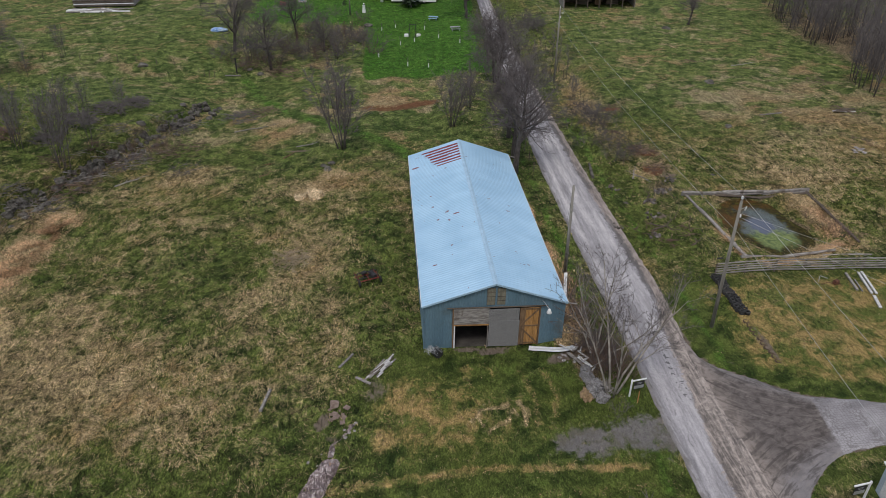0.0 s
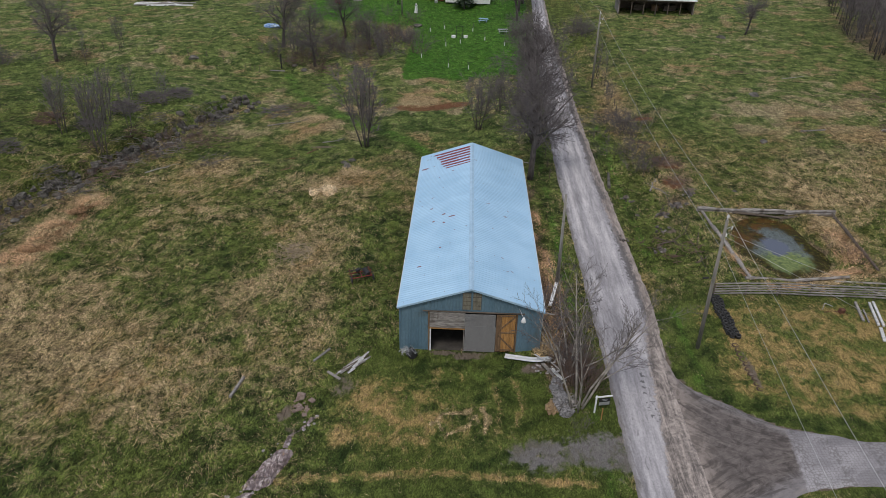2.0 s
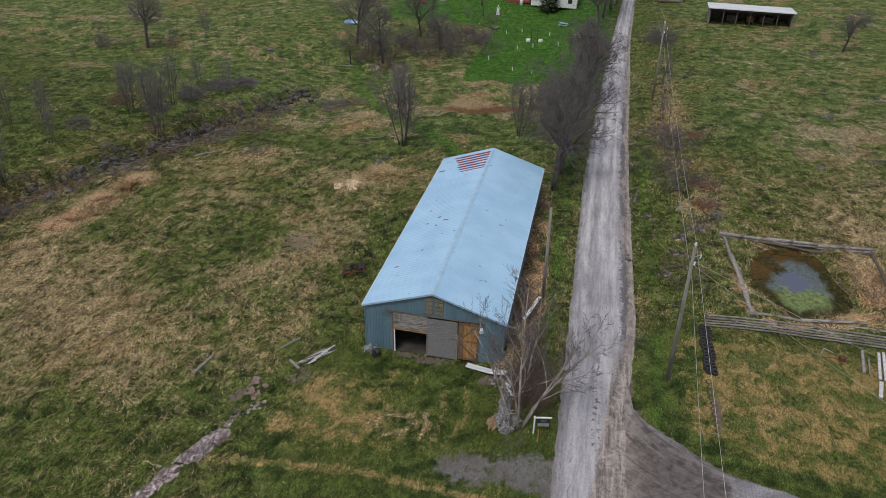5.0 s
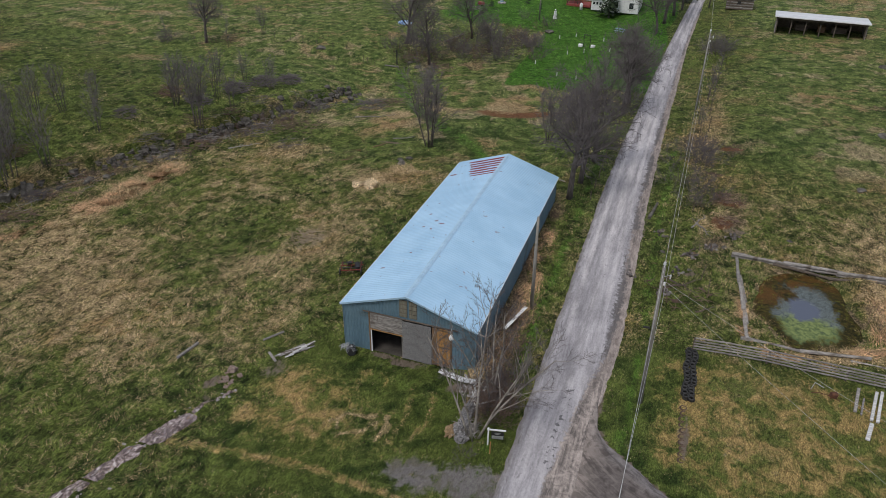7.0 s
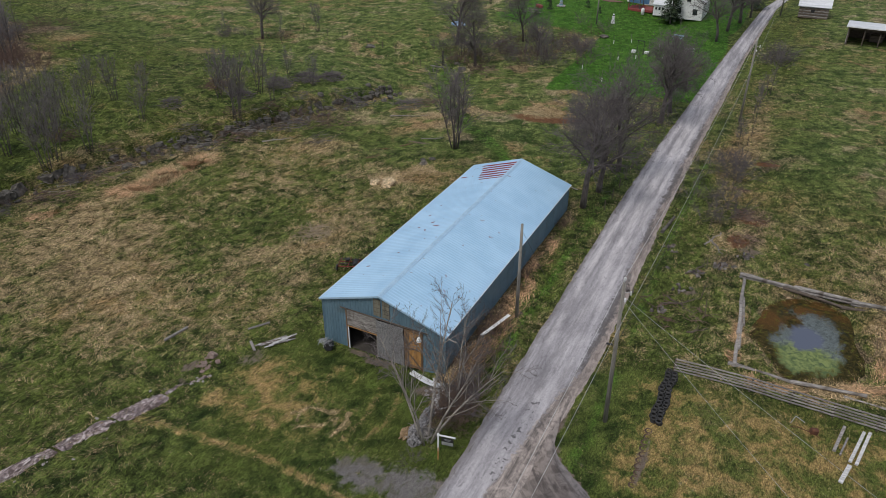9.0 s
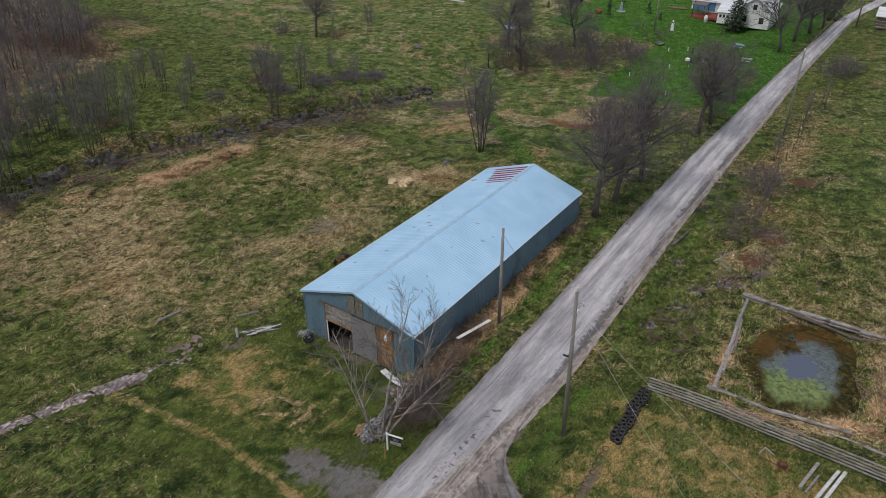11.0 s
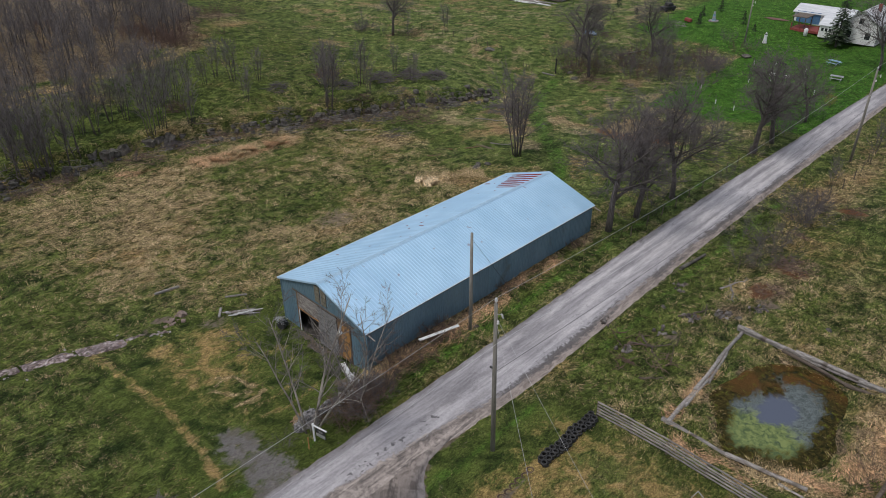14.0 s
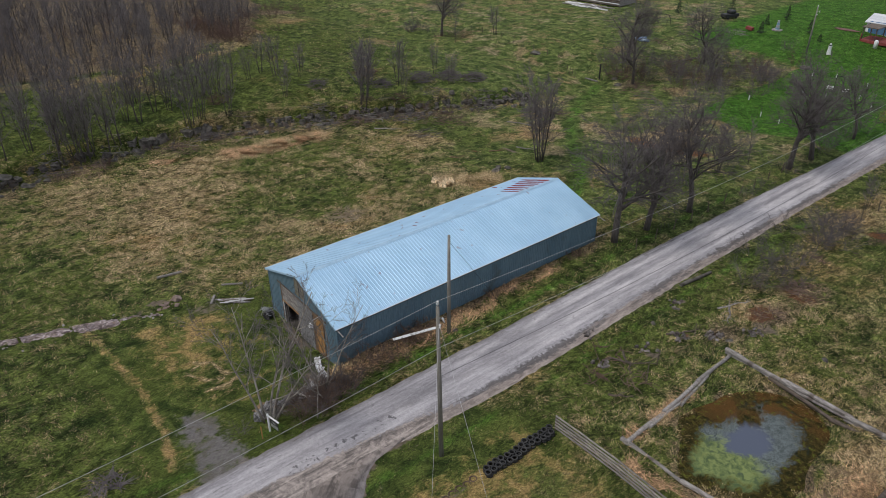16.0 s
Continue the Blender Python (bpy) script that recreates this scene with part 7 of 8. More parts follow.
def prism(x0, x1, y0, y1, z, rise, along, over=0.35, thick=0.12):
    """A gable roof as two sloping slabs; the ridge runs along x or y."""
    out = []
    if along == "y":
        mid = (x0 + x1) / 2
        for xe in (x0 - over, x1 + over):
            out.append(Geo().add([(mid, y0 - over, z + rise), (mid, y1 + over, z + rise), (xe, y1 + over, z - 0.1), (xe, y0 - over, z - 0.1), (mid, y0 - over, z + rise - thick), (mid, y1 + over, z + rise - thick), (xe, y1 + over, z - 0.1 - thick), (xe, y0 - over, z - 0.1 - thick)],
                                 [(0, 1, 2, 3), (7, 6, 5, 4), (0, 3, 7, 4), (1, 5, 6, 2), (2, 6, 7, 3), (0, 4, 5, 1)]))
    else:
        mid = (y0 + y1) / 2
        for ye in (y0 - over, y1 + over):
            out.append(Geo().add([(x0 - over, mid, z + rise), (x1 + over, mid, z + rise), (x1 + over, ye, z - 0.1), (x0 - over, ye, z - 0.1), (x0 - over, mid, z + rise - thick), (x1 + over, mid, z + rise - thick), (x1 + over, ye, z - 0.1 - thick), (x0 - over, ye, z - 0.1 - thick)],
                                 [(0, 1, 2, 3), (7, 6, 5, 4), (0, 3, 7, 4), (1, 5, 6, 2), (2, 6, 7, 3), (0, 4, 5, 1)]))
    return out


def gable_walls(w, d, h, rise, along):
    """Walls with gables, round the origin."""
    x, y = w / 2, d / 2
    g = Geo()
    if along == "y":
        g.v = [(-x, -y, 0), (x, -y, 0), (x, y, 0), (-x, y, 0), (-x, -y, h), (x, -y, h), (x, y, h), (-x, y, h), (0, -y, h + rise), (0, y, h + rise)]
        g.f = [(0, 1, 5, 8, 4), (2, 3, 7, 9, 6), (1, 2, 6, 5), (3, 0, 4, 7), (4, 8, 9, 7), (5, 6, 9, 8), (0, 3, 2, 1)]
    else:
        g.v = [(-x, -y, 0), (x, -y, 0), (x, y, 0), (-x, y, 0), (-x, -y, h), (x, -y, h), (x, y, h), (-x, y, h), (-x, 0, h + rise), (x, 0, h + rise)]
        g.f = [(0, 1, 5, 4), (2, 3, 7, 6), (1, 2, 6, 9, 5), (3, 0, 4, 8, 7), (4, 5, 9, 8), (6, 7, 8, 9), (0, 3, 2, 1)]
    return g


hz = on_ground(46, 157)
hut = thing("pole_shed", "long open-fronted shed with a pale steel roof", "shed", 46, 157.3, hz, -4)
part("back_wall", Geo().box(pose(0, 3.2, 1.2), 15.6, 0.12, 2.6, 0.02), DARK_WOOD, hut)
for x in (-7.75, 7.75):
    part("side_wall", Geo().box(pose(x, 0, 1.35), 0.12, 6.4, 2.8, 0.02), GREY_WOOD, hut)
for k in range(7):
    part("post", Geo().box(pose(-7.6 + k * 2.53, -3.1, 1.45), 0.2, 0.2, 3.0, 0.02), DARK_WOOD, hut)
part("beam", Geo().box(pose(0, -3.1, 2.75), 15.7, 0.2, 0.3, 0.02), DARK_WOOD, hut)
part("roof", Geo().box(pose(0, 0, 2.95, -3, 0, 0), 16.4, 7.4, 0.14, 0.02), WHITE_ROOF, hut)
part("fascia", Geo().box(pose(0, -3.72, 3.10), 16.4, 0.05, 0.2, 0.01), WHITE, hut)
for k, (x, w) in enumerate(((-3, 2.2), (0.5, 1.4), (3.6, 2.6))):
    part("pallet", Geo().box(pose(x, 1.2, 0.6), w, 1.4, 1.2, 0.05), BROWN_WOOD if k % 2 else DARK_WOOD, hut)

bz = on_ground(31.8, 177)
crib = thing("log_crib", "small log outbuilding with a white steel roof", "shed", 31.8, 177.3, bz)
for k in range(9):
    part("log", Geo().beam((-2.8, -2.4, 0.15 + k * 0.27), (2.8, -2.4, 0.15 + k * 0.27), 0.24, 0.25, 0.05), GREY_WOOD if k % 2 else DARK_WOOD, crib)
part("wall", gable_walls(5.4, 4.7, 2.5, 1.3, "x"), DARK_WOOD, crib)
for g in prism(-2.8, 2.8, -2.4, 2.4, 2.5, 1.3, "x"):
    part("roof", g, WHITE_ROOF, crib)
# black block on the wall, painted in place of the opening's dark inside
part("window_hole", Geo().box(pose(-0.2, -2.54, 1.5), 0.7, 0.06, 0.6), BLACK, crib)

hz = on_ground(9, 174)
house = thing("farmhouse", "white farmhouse with a pale steel roof", "house", 8.0, 170.6, hz)
part("wall", gable_walls(6.2, 9.6, 3.6, 2.4, "y"), WHITE, house)
for g in prism(-3.1, 3.1, -4.8, 4.8, 3.6, 2.4, "y", 0.35):
    part("roof", g, WHITE_ROOF, house)
wing = part("wing", Geo().add([(p[0] - 5.15, p[1] - 1.6, p[2]) for p in gable_walls(4.1, 4.6, 2.4, 1.2, "x").v], gable_walls(4.1, 4.6, 2.4, 1.2, "x").f), WHITE, house, "low white wing with a porch")
for g in prism(-7.2, -3.1, -3.9, 0.7, 2.4, 1.2, "x", 0.25):
    part("wing_roof", g, WHITE_ROOF, house)
for x in (-1.7, 1.6):
    windowed(house, "window", x, 1.6, 0.9, 1.2, -4.83, "y")
windowed(house, "window", 0, 4.1, 0.8, 1.0, -4.83, "y")
for x in (-6.6, -5.9, -5.2):
    windowed(house, "window", x, 1.5, 0.45, 0.55, -3.93, "y")
part("chimney", Geo().box(pose(1.0, 1.0, 5.7), 0.6, 0.6, 1.6, 0.03), RED, house)
garage = thing("garage", "blue and white garage with a pale steel roof", "garage", -1.6, 177.2, on_ground(-1.6, 176))
part("wall", gable_walls(10.4, 6, 2.3, 1.1, "x"), WHITE, garage)
for g in prism(-5.2, 5.2, -3, 3, 2.3, 1.1, "x", 0.35):
    part("roof", g, WHITE_ROOF, garage)
part("blue_panel", Geo().box(pose(-2.4, -3.02, 1.3), 4.6, 0.06, 2.2, 0.01), BLUE_WALL, garage)
part("door", Geo().box(pose(2.2, -3.02, 1.1), 1.0, 0.06, 2.1, 0.01), BLACK, garage)
part("window", Geo().box(pose(-4.2, -3.06, 1.6), 0.8, 0.05, 0.8, 0.01), GLASS, garage)
deck = thing("deck", "red-stained wooden deck with a dark pergola", "deck", -2.3, 170.0, on_ground(-2.3, 169))
part("platform", Geo().box(pose(0, 0, 0.25), 5.4, 4.2, 0.5, 0.03), RED, deck)
for x in (-2.6, -0.9, 0.9, 2.6):
    part("rail_post", Geo().box(pose(x, -2.0, 1.0), 0.1, 0.1, 1.1, 0.01), RED, deck)
part("rail", Geo().box(pose(0.9, -2.0, 1.4), 3.4, 0.08, 0.1, 0.01), RED, deck)
for x in (-2.5, -0.2):
    for y in (-1.8, 1.8):
        part("pergola_post", Geo().box(pose(x, y, 1.5), 0.15, 0.15, 2.4, 0.01), DARK_WOOD, deck)
part("pergola_roof", Geo().box(pose(-1.35, 0, 2.75), 3.0, 4.2, 0.14, 0.02), DARK_WOOD, deck)
solid("blue_tarp", rock_mesh(51, BLUE, 0.5), BLUE, "crumpled bright blue tarpaulin over a load", "tarpaulin", 0.2, 176.2, on_ground(0.2, 176.2) + 0.6).scale = (1.5, 1.1, 1.3)
solid("gas_tank", Geo().lathe(pose(0, 0, 0.75, 0, 0, 0), [(0.1, -0.75), (0.36, -0.65), (0.38, 0.5), (0.25, 0.7), (0.08, 0.8)], 14), WHITE, "upright white gas tank", "tank", -1.3, 166.2, on_ground(-1.3, 166.2), soft=True)

# garden pieces on the lawn
lh = thing("garden_lighthouse", "white tapered garden lighthouse with a round stone ring", "garden ornament", -5.2, 156.7, on_ground(-5.2, 156.7))
part("tower", Geo().lathe(pose(0, 0, 0), [(0.42, 0), (0.24, 1.4), (0.34, 1.42), (0.34, 1.5), (0.2, 1.52), (0.2, 1.8), (0.04, 2.0)], 10), WHITE, lh)
part("lantern", Geo().lathe(pose(0, 0, 1.54), [(0.215, 0), (0.215, 0.22)], 10), BLACK, lh)
arb = thing("garden_arbour", "dark iron arbour standing between two white blocks", "arbour", 4.6, 139.8, on_ground(4.6, 139.8))
for x in (-0.6, 0.6):
    part("post", Geo().box(pose(x, 0, 1.15), 0.1, 0.1, 2.3, 0.01), BLACK, arb)
    part("block", Geo().box(pose(x * 2.0, 0, 0.25), 0.8, 0.7, 0.5, 0.05), WHITE, arb)
part("lintel", Geo().box(pose(0, 0, 2.3), 1.4, 0.12, 0.12, 0.01), BLACK, arb)


def picnic_table(x, y, material, label):
    t = thing("picnic_table", label, "table", x, y, on_ground(x, y), rng.uniform(-20, 20), "tables on the lawn")
    part("tabletop", Geo().box(pose(0, 0, 0.74), 1.9, 0.8, 0.06, 0.01), material, t)
    for s in (-1, 1):
        part("bench", Geo().box(pose(0, s * 0.75, 0.45), 1.9, 0.28, 0.05, 0.01), material, t)
        part("leg", Geo().beam((s * 0.7, -0.7, 0.02), (s * 0.7, 0.25, 0.72), 0.06, 0.1, 0.01), material, t)
        part("leg", Geo().beam((s * 0.7, 0.7, 0.02), (s * 0.7, -0.25, 0.72), 0.06, 0.1, 0.01), material, t)


pale_blue = mat("faded_blue_paint", (0.16, 0.30, 0.42), (0.32, 0.45, 0.55), 2, 12, 0.7)
picnic_table(9.4, 150.5, pale_blue, "faded blue picnic table on the lawn")
picnic_table(13.1, 140.3, GALV, "grey picnic table on the lawn")
guard = Geo().tube([(0, 0, 0), (0, 0, 0.7)], 0.07, 8).mesh("guard", WHITE)
twig_g, rnd = Geo(), []
branch(rnd, random.Random(2), Vector((0, 0, 0.4)), Vector((0, 0, 1)), 1.2, 0.02, 1, dict(SLIM, levels=2))
for pts, rad, level in rnd:
    twig_g.tube(pts, rad, 4, False)
twig_m = twig_g.mesh("whip", TWIG)
for x, y in ((-1.4, 143.6), (2.1, 133.5), (6.5, 118.3), (3.0, 119.8), (4.8, 135.6), (13.1, 131), (9.5, 135.8), (7.2, 144), (1.4, 146.2), (-2.0, 125.2)):
    t = thing("orchard_sapling", "young bare sapling with a white trunk guard", "sapling", x, y, on_ground(x, y), rng.uniform(0, 360), "saplings on the lawn")
    part("guard", guard, WHITE, t)
    part("stem", twig_m, TWIG, t)


tower = thing("garden_tower", "blue-grey stepped garden ornament on a stone ring", "garden ornament", -19.0, 163.8, on_ground(-19, 163.8))
part("ring", Geo().lathe(pose(0, 0, 0.08), [(0.2, -0.1), (1.0, -0.1), (1.0, 0.1), (0.2, 0.1)], 12), PALE_ROCK, tower)
for k in range(4):
    part("tier", Geo().lathe(pose(0, 0, 0.3 + 0.45 * k), [(0.42 - 0.06 * k, -0.2), (0.36 - 0.06 * k, 0.2), (0.46 - 0.06 * k, 0.22), (0.1, 0.25)], 8), GALV if k % 2 else pale_blue, tower)
solid("field_stone", ROCKS[2], ROCK, "low heap of field stones on the lawn", "rock", -4.1, 146.5, on_ground(-4.1, 146.5) + 0.1).scale = (1.2, 0.8, 0.7)
yellow = thing("yellow_bush", "small bush in yellow spring leaf", "bush", 16.7, 126.7, on_ground(16.7, 126.7))
part("stem", proto(35, 2.0, SHRUB, TWIG, TWIG, "yellow")[1], TWIG, yellow)
leaf = Geo()
for _ in range(900):
    d = Vector((rng.gauss(0, 1), rng.gauss(0, 1), rng.gauss(0, 1))).normalized() * rng.uniform(0.5, 1.0)
    c = Vector((d.x * 0.9, d.y * 0.9, 1.1 + d.z * 0.95))
    e, f = Vector((rng.uniform(-1, 1), rng.uniform(-1, 1), rng.uniform(-1, 1))) * 0.09, Vector((rng.uniform(-1, 1), rng.uniform(-1, 1), rng.uniform(-1, 1))) * 0.09
    leaf.add([c, c + e, c + f], [(0, 1, 2)])
part("leaves", leaf, mat("yellow_leaves", (0.17, 0.14, 0.025), (0.32, 0.26, 0.06), 3, 12, 0.8, island=True), yellow)


# conifers
def conifer(x, y, h, label):
    rnd = random.Random(int(x * 10 + y))
    t = thing("conifer", label, "tree", x, y, on_ground(x, y), 0, "conifers by the house")
    part("trunk", Geo().tube([(0, 0, -0.2), (0, 0, h * 0.95)], [h * 0.02, 0.03], 7), BARK, t)
    g = Geo()
    for k in range(int(60 + h * 30)):
        f = rnd.random() ** 0.8
        z = h * (0.10 + 0.9 * f)
        r = h * 0.24 * (1 - f) + 0.12
        a = rnd.uniform(0, 6.28)
        tip = Vector((math.cos(a) * r * rnd.uniform(0.7, 1.1), math.sin(a) * r * rnd.uniform(0.7, 1.1), z - r * 0.25))
        base = Vector((0, 0, z))
        side = Vector((-math.sin(a), math.cos(a), 0))
        for q in range(5):
            m = base.lerp(tip, 0.25 + 0.15 * q)
            w = r * 0.16
            for s in (-1, 1):
                e = m + side * s * w + (tip - base) * 0.18 + Vector((0, 0, rnd.uniform(-0.15, 0.05)))
                g.add([m, e, m + (tip - base) * 0.22], [(0, 1, 2)])
    part("crown", g, NEEDLES, t)


for x, y, h in ((5.2, 164.0, 11.0), (20.5, 183, 9), (-21.7, 172.7, 3.0), (-22.8, 166.7, 2.2), (-13.4, 165.5, 2.6), (-9.6, 162, 1.6), (-40.5, 161.8, 3.2), (-35, 173.8, 3.4), (-33.6, 157.7, 1.6), (-20.2, 159.8, 2.4)):
    conifer(x, y, h, "dark green spruce near the house")

# truck, log heap, tarp, debris on the far meadow
truck = thing("pickup_truck", "dark parked pickup truck far off on the lawn", "truck", -30.8, 166, on_ground(-30.8, 166), 75)
truck.scale = (0.75, 0.9, 0.95)
part("body", Geo().box(pose(0, 0, 0.75), 4.8, 1.8, 0.7, 0.12), BLACK, truck)
part("cab", Geo().box(pose(0.3, 0, 1.4), 1.9, 1.65, 0.75, 0.2), BLACK, truck)
part("windscreen", Geo().box(pose(1.28, 0, 1.42, 0, -25, 0), 0.04, 1.4, 0.55, 0.01), GLASS, truck)
for sx in (-1.5, 1.5):
    for sy in (-0.8, 0.8):
        part("wheel", Geo().lathe(pose(sx, sy, 0.38, 90, 0, 0), [(0.1, -0.12), (0.38, -0.1), (0.38, 0.1), (0.1, 0.12)], 14), RUBBER, truck)
tarp_mesh = crumpled(12, 1.7, 0.8, 0.6)
tarp_mesh.materials.append(mat("blue_white_tarp", (0.05, 0.20, 0.52), (0.50, 0.60, 0.72), 1.6, 10, 0.5, 0, 0.4))
solid("blue_tarp", tarp_mesh, BLUE, "crumpled blue and white tarpaulin in the meadow", "tarpaulin", -32.4, 138.5, on_ground(-32.4, 138.5) + 0.15)
brush_pile(-29.5, 140.5, 1.6, 40, "low heap of brown sticks beside a tarpaulin", BRAMBLE, 1.2, 0.5)
barnlet = thing("old_log_barn", "old log building with whitewashed chinking beside lumber heaps", "shed", -60, 161, on_ground(-60, 161), 6)
part("wall", gable_walls(12, 7, 3.2, 2.0, "x"), GREY_WOOD, barnlet)
for k in range(10):
    part("log", Geo().beam((-6.0, -3.55, 0.2 + k * 0.32), (6.0, -3.55, 0.2 + k * 0.32), 0.2, 0.2, 0.04), WHITE if k % 3 == 1 else DARK_WOOD, barnlet)
for g in prism(-6, 6, -3.5, 3.5, 3.2, 2.0, "x"):
    part("roof", g, DARK_WOOD, barnlet)
for k in range(22):
    plank(-63 + rng.uniform(-3, 6), 154 + rng.uniform(-2, 2), -59 + rng.uniform(-3, 6), 154.5 + rng.uniform(-2, 2), 0.3, 0.2, 0, GREY_WOOD if k % 3 else WHITE, "lumber", "old board in a lumber heap", "lumber heap")
brush_pile(-23, 157, 2.2, 40, "heap of garden rubbish and poles", GREY_WOOD, 1.5, 0.5)
solid("red_barrow", Geo().box(pose(0, 0, 0.4, 0, 8, 0), 1.4, 0.9, 0.6, 0.08), RED, "red garden cart by a heap", "cart", -22.8, 160.2, on_ground(-22.8, 160.2))
sw = thing("swing_frame", "dark metal swing frame", "swing", -36.5, 150.5, on_ground(-36.5, 150.5))
for x in (-1.5, 1.5):
    for s in (-1, 1):
        part("leg", Geo().tube([(x, s * 0.9, 0), (x, 0, 2.2)], 0.04, 6), DARK_WIRE, sw)
part("top_bar", Geo().tube([(-1.6, 0, 2.2), (1.6, 0, 2.2)], 0.05, 6), DARK_WIRE, sw)
solid("garden_bed", rock_mesh(61, mat("bed_soil", (0.10, 0.055, 0.045), (0.16, 0.09, 0.07), 2, 12, 0.95), 0.2), RUST, "long bed of red-brown soil", "garden bed", -10.2, 172.8, on_ground(-10.2, 172.8)).scale = (3.3, 1.0, 0.8)

# old wire fence posts
post_m = Geo().tube([(0, 0, -0.2), (0.02, 0.02, 1.2)], [0.06, 0.05], 7).mesh("post", DARK_WOOD)
fence_rows = [(27.6 + 0.3 * math.sin(k), 76 + k * 3.2) for k in range(17)] + [(16.2 - 0.01 * k, 74 + k * 3.0) for k in range(10)] + [(-36 - k * 3.0, 119.2 + 0.3 * math.sin(k * 2)) for k in range(9)] + [(-29 - k * 0.9, 116 + k * 0.3) for k in range(4)]
for x, y in fence_rows:
    ob = solid("fence_post", post_m, DARK_WOOD, "weathered leaning wooden fence post", "post", x, y, on_ground(x, y), rng.uniform(0, 360), "old wire fence")
    ob.rotation_euler = (radians(rng.uniform(-6, 6)), radians(rng.uniform(-6, 6)), 0)
solid("gate_post", Geo().tube([(0, 0, -0.2), (0, 0, 2.6)], [0.13, 0.12], 8), BLACK, "thick dark gate post", "post", -25.9, 118.8, on_ground(-25.9, 118.8))
plank(-27.5, 117.0, -25.0, 117.4, 0.22, 0.18, 0.1, GREY_WOOD, label="grey log by the gate post")
plank(-21.5, 132.1, -19.5, 138.1, 0.2, 0.2, 0.3, GREY_WOOD, "fallen_log", "long pale fallen trunk in the thicket")


# ---- grass: blades by the hundred thousand ----
def keep_off(x, y):
    """Where no grass stands."""
    off = x - road_mid(y)
    road = (off > -road_half(y) - 0.2) & (off < road_half(y) + 0.2 + 0.85 * smooth(y, 40, 50) * (1 - smooth(y, 110, 150)))
    barn_in = (x > 1.5) & (x < 12.7) & (y > 43.1) & (y < 72.4)
    drive = (x > 21) & (y > drive_low(x) - 0.1) & (y < drive_top(x) + 0.1)
    return road | barn_in | drive | (pond_r(x, y) < 0.98)


def blades(name, n, xr, yr, dry_share, height, width, material, label, flat, tuft=5):
    """Blades in tufts that lie the same way."""
    n = n // tuft
    x, y = nrng.uniform(*xr, n), nrng.uniform(*yr, n)
    dry, lawn, earth, gravel, litter = covers(x, y)
    want = dry_share(dry, lawn, earth, gravel, litter)
    mown, grazed = short(x, y)
    want = want * (1 - 0.6 * mown) * (1 - 0.72 * np.clip(moss(x, y), 0, 1)) * (1 - 0.45 * np.clip(grazed, 0, 1))
    want = want * (0.35 + 1.2 * smooth(cloud(x, y, 0.7, 55, 3), 0.35, 0.65))
    ok = (nrng.random(n) < want) & ~keep_off(x, y)
    x, y = x[ok], y[ok]
    lie = 6 * np.pi * cloud(x, y, 2.2, 63, 3) + nrng.normal(0, 0.5, len(x))
    mown, grazed = short(x, y)
    h = height * nrng.uniform(0.5, 1.3, len(x)) * (0.7 + 0.6 * cloud(x, y, 4, 66, 2)) * (1 - 0.55 * mown) * (1 - 0.35 * np.clip(grazed, 0, 1))
    x, y, lie, h = (np.repeat(v, tuft) for v in (x, y, lie, h))
    k = len(x)
    x, y = x + nrng.normal(0, 0.07, k) + 0.16 * np.cos(lie) * nrng.normal(0, 1, k), y + nrng.normal(0, 0.07, k) + 0.16 * np.sin(lie) * nrng.normal(0, 1, k)
    lie, h = lie + nrng.normal(0, 0.22, k), h * nrng.uniform(0.6, 1.15, k)
    z = ground_z(x, y)
    out = h * flat * nrng.uniform(0.5, 1.2, k)
    up = h * np.sqrt(np.clip(1 - flat**2, 0.05, 1)) * nrng.uniform(0.4, 1.0, k)
    w = width * nrng.uniform(0.6, 1.4, k)
    a = lie + np.pi / 2
    v = np.empty((k, 3, 3))
    v[:, 0] = np.stack([x - np.cos(a) * w, y - np.sin(a) * w, z - 0.03], 1)
    v[:, 1] = np.stack([x + np.cos(a) * w, y + np.sin(a) * w, z - 0.03], 1)
    v[:, 2] = np.stack([x + np.cos(lie) * out, y + np.sin(lie) * out, z + up], 1)
    tagged(new(name, fast_mesh(name, v.reshape(-1, 3), np.arange(3 * k).reshape(-1, 3), material, False)), label, "grass", kind="stuff")


def share_dry(d, lawn, e, g, li):
    return np.clip((d - 0.08) * 1.35, 0.10, 1) * (1 - lawn) * (1 - 0.8 * e) * (1 - g) * (1 - 0.4 * li)


def share_green(d, lawn, e, g, li):
    return np.clip(1.15 - d * 1.3, 0.15, 1) * (1 - 0.85 * e) * (1 - g) * (1 - 0.6 * li) * (1 - 0.9 * lawn)


blades("dry_grass", 2300000, (-50, 60), (18, 78), share_dry, 0.46, 0.0125, STRAW, "matted straw-coloured dead grass", 0.93)
blades("dry_grass", 560000, (-90, 75), (78, 150), share_dry, 0.46, 0.019, STRAW, "matted straw-coloured dead grass", 0.93)
blades("green_grass", 640000, (-50, 60), (18, 78), share_green, 0.24, 0.015, BLADE, "short new green grass", 0.6)
blades("green_grass", 250000, (-90, 75), (78, 150), share_green, 0.26, 0.022, BLADE, "short new green grass", 0.6)
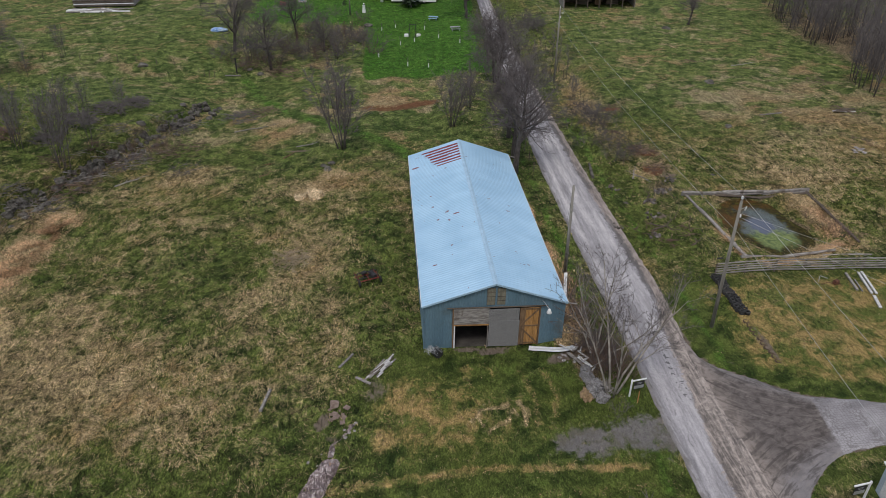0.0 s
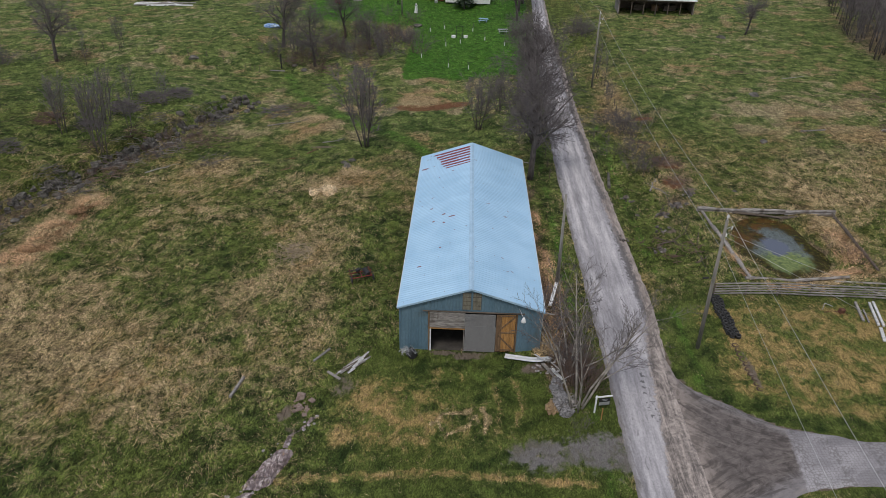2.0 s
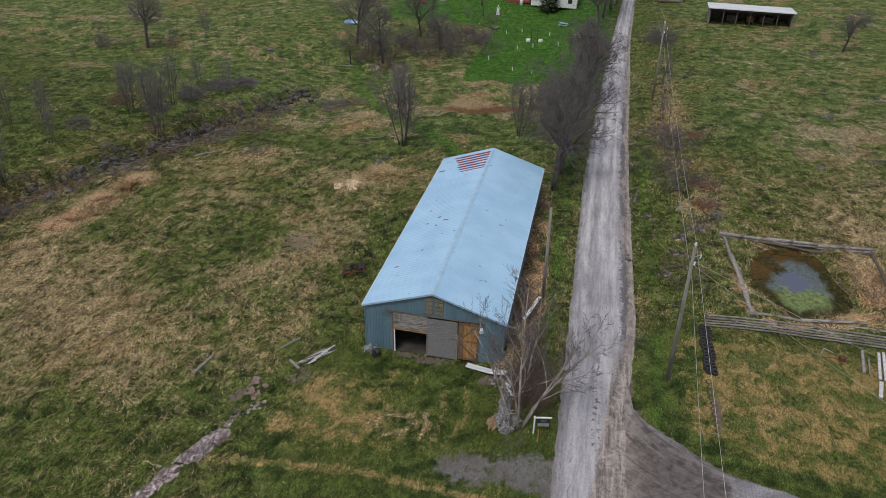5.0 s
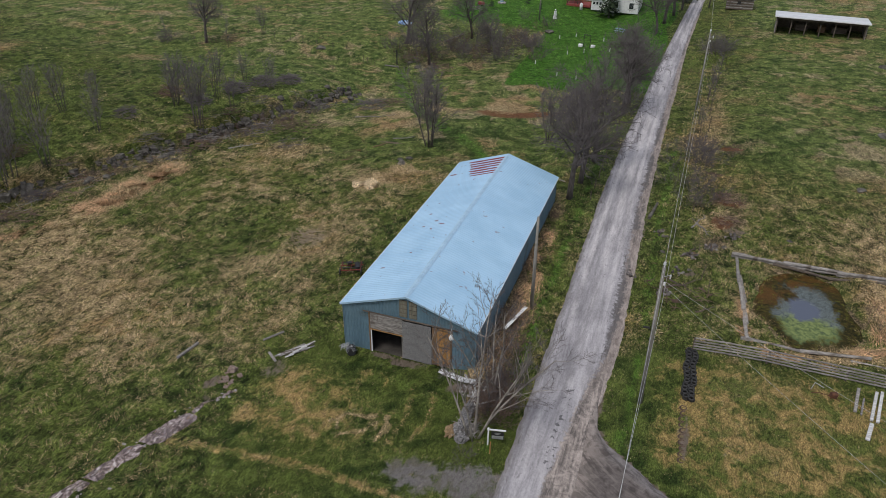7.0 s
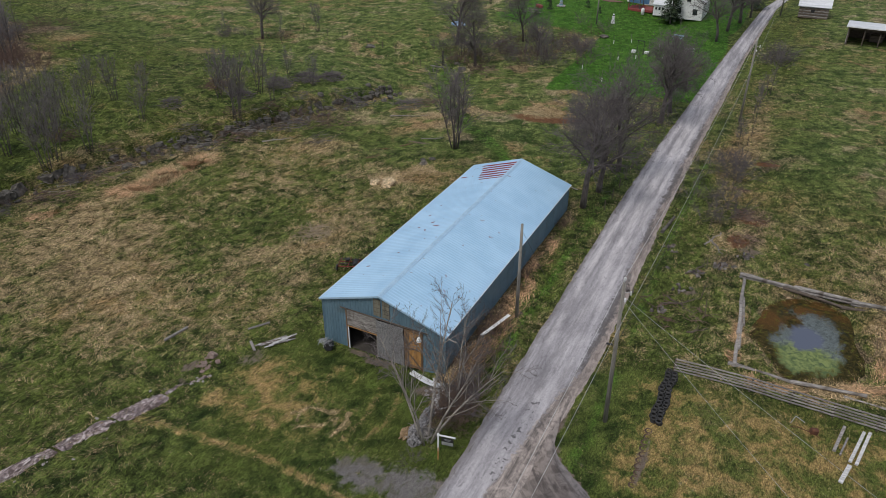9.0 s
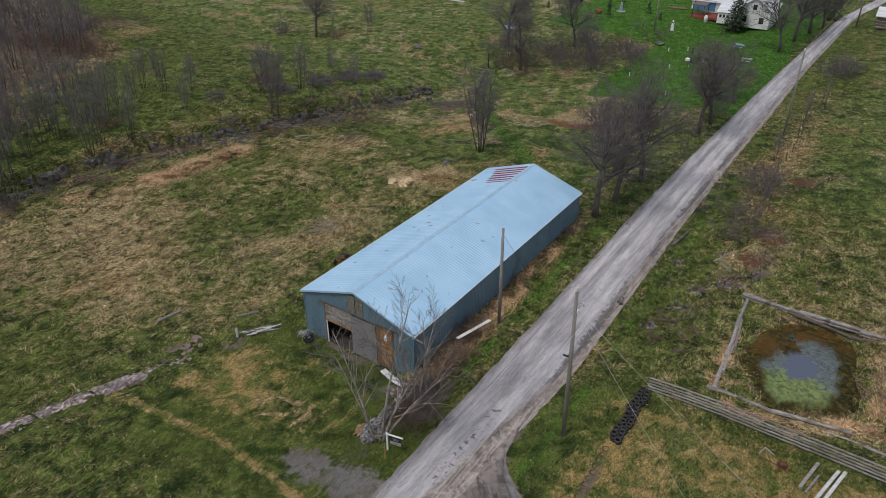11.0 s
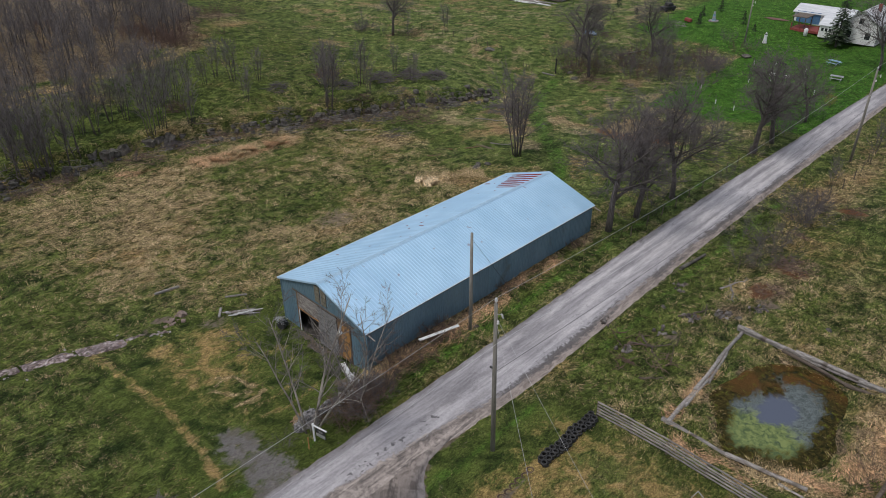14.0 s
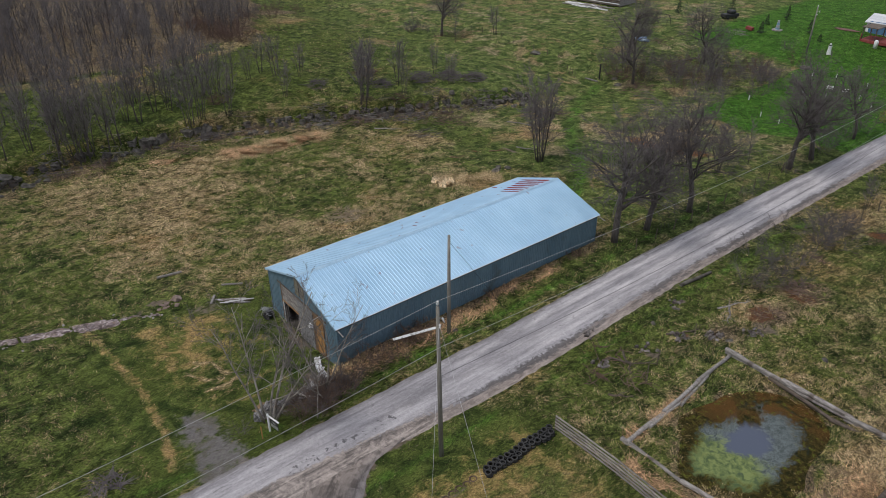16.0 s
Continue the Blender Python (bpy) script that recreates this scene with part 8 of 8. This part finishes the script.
# straw strewn and trodden along the yard's tracks
V, W = [], []
for line, wide, per in [(line, 0.10, 105) for line in STREWN] + [(line, 0.75 * w, 14 + 50 * w * s) for w, s, line in TRACKS]:
    for (ax, ay), (bx, by) in zip(line, line[1:]):
        n = int(per * math.hypot(bx - ax, by - ay))
        t = nrng.random(n)
        x, y = lerp(ax, bx, t) + nrng.normal(0, wide * 0.6, n), lerp(ay, by, t) + nrng.normal(0, wide * 0.6, n)
        ok = (cloud(x, y, 0.5, 59, 3) > (0.40 if wide == 0.10 else 0.46)) & ~keep_off(x, y)
        x, y = x[ok], y[ok]
        n = len(x)
        lie, h, z = nrng.uniform(0, 2 * np.pi, n), nrng.uniform(0.08, 0.2, n), ground_z(x, y)
        v = np.empty((n, 3, 3))
        v[:, 0] = np.stack([x - 0.015 * np.sin(lie), y + 0.015 * np.cos(lie), z + 0.02], 1)
        v[:, 1] = np.stack([x + 0.015 * np.sin(lie), y - 0.015 * np.cos(lie), z + 0.02], 1)
        v[:, 2] = np.stack([x + np.cos(lie) * h, y + np.sin(lie) * h, z + 0.06], 1)
        V.append(v) if wide == 0.10 else W.append(v)
V, W = np.concatenate(V), np.concatenate(W)
tagged(new("trodden_grass", fast_mesh("trodden_grass", W.reshape(-1, 3), np.arange(3 * len(W)).reshape(-1, 3), ORANGE_STRAW, False)), "trodden tawny grass along tyre tracks in the yard", "grass", kind="stuff")
tagged(new("strewn_straw", fast_mesh("strewn_straw", V.reshape(-1, 3), np.arange(3 * len(V)).reshape(-1, 3), STRAW, False)), "thin lines of straw dropped in the yard", "straw", kind="stuff")
# tall straw tussocks
tus = [(-7.3, 76.4, 1.6, 700, 0.7), (-15.6, 95.2, 1.8, 700, 0.7), (-36.8, 62, 2.6, 1800, 0.6), (38.5, 53.2, 1.6, 900, 0.5), (42.6, 58, 1.2, 500, 0.6), (31.9, 56, 0.5, 250, 0.5), (43.2, 62, 1.2, 400, 0.6), (-1, 102, 3, 1200, 0.7), (13.0, 43, 0.8, 600, 0.8)]
V = []
for cx, cy, r, n, h in tus:
    a, d = nrng.uniform(0, 2 * np.pi, n), r * np.sqrt(nrng.random(n))
    x, y = cx + d * np.cos(a), cy + d * np.sin(a) * (1.8 if r > 3 else 1)
    z, lie = ground_z(x, y), nrng.uniform(0, 2 * np.pi, n)
    hh = h * nrng.uniform(0.5, 1.2, n)
    v = np.empty((n, 3, 3))
    v[:, 0] = np.stack([x - 0.02 * np.sin(lie), y + 0.02 * np.cos(lie), z - 0.02], 1)
    v[:, 1] = np.stack([x + 0.02 * np.sin(lie), y - 0.02 * np.cos(lie), z - 0.02], 1)
    v[:, 2] = np.stack([x + np.cos(lie) * hh * 0.85, y + np.sin(lie) * hh * 0.85, z + hh * 0.45], 1)
    V.append(v)
V = np.concatenate(V)
n = 2200
a, d = nrng.uniform(0, 2 * np.pi, n), np.sqrt(nrng.random(n))
which = nrng.integers(0, 7, n)
cx, cy = nrng.normal(-9.3, 0.7, 7)[which], nrng.normal(71.3, 0.45, 7)[which]
x, y = cx + 0.5 * d * np.cos(a), cy + 0.45 * d * np.sin(a)
a = a * 0.5 + nrng.normal(0, 1.2, 7)[which]
z, hh = ground_z(x, y), nrng.uniform(0.4, 0.95, n)
U = np.empty((n, 3, 3))
for k, off in ((0, -0.018), (1, 0.018)):
    U[:, k] = np.stack([x - off * np.sin(a), y + off * np.cos(a), z - 0.02], 1)
U[:, 2] = np.stack([x + np.cos(a) * hh * 0.8, y + np.sin(a) * hh * 0.8, z + hh * 0.6], 1)
tagged(new("straw_tussock", fast_mesh("straw_tussock", U.reshape(-1, 3), np.arange(3 * n).reshape(-1, 3), blade_material("bleached_blades", (0.52, 0.40, 0.25), (0.90, 0.74, 0.50)), False)), "one big tussock of bleached straw-coloured grass", "grass", kind="stuff")
tagged(new("tussock_grass", fast_mesh("tussock_grass", V.reshape(-1, 3), np.arange(3 * len(V)).reshape(-1, 3), STRAW, False)), "tall tussocks of pale dead grass", "grass", kind="stuff")

# tawny flattened grass along the foot of the ledge
V = []
for line, wide, per in (([(-37.8, 56), (-36.6, 60), (-37, 64), (-35.7, 69)], 1.35, 900), ([(-41, 47), (-39.5, 52)], 0.9, 260), ([(39.5, 53.4), (43.0, 54.2)], 0.6, 260), ([(42.4, 55), (43.0, 61)], 0.9, 260), ([(31.8, 53), (31.9, 60)], 0.4, 120), ([(33, 51.2), (38, 51.4)], 0.4, 160), ([(13.6, 43), (14.3, 48), (13.8, 56), (13.5, 66)], 0.75, 150)):
    for (ax, ay), (bx, by) in zip(line, line[1:]):
        n = int(per * math.hypot(bx - ax, by - ay))
        t = nrng.random(n)
        x, y = lerp(ax, bx, t) + nrng.normal(0, wide * 0.7, n), lerp(ay, by, t) + nrng.normal(0, wide * 0.7, n)
        ok = (cloud(x, y, 0.9, 58, 3) > 0.43) & ~keep_off(x, y)
        x, y = x[ok], y[ok]
        n = len(x)
        lie, h, z = 5 * np.pi * cloud(x, y, 3, 64, 2) + nrng.normal(0, 0.5, n), nrng.uniform(0.3, 0.8, n), ground_z(x, y)
        v = np.empty((n, 3, 3))
        v[:, 0] = np.stack([x - 0.02 * np.sin(lie), y + 0.02 * np.cos(lie), z], 1)
        v[:, 1] = np.stack([x + 0.02 * np.sin(lie), y - 0.02 * np.cos(lie), z], 1)
        v[:, 2] = np.stack([x + np.cos(lie) * h, y + np.sin(lie) * h, z + 0.12 + 0.25 * h], 1)
        V.append(v)
V = np.concatenate(V)
tagged(new("tawny_grass", fast_mesh("tawny_grass", V.reshape(-1, 3), np.arange(3 * len(V)).reshape(-1, 3), ORANGE_STRAW, False)), "flattened tawny dead grass in thick mats", "grass", kind="stuff")
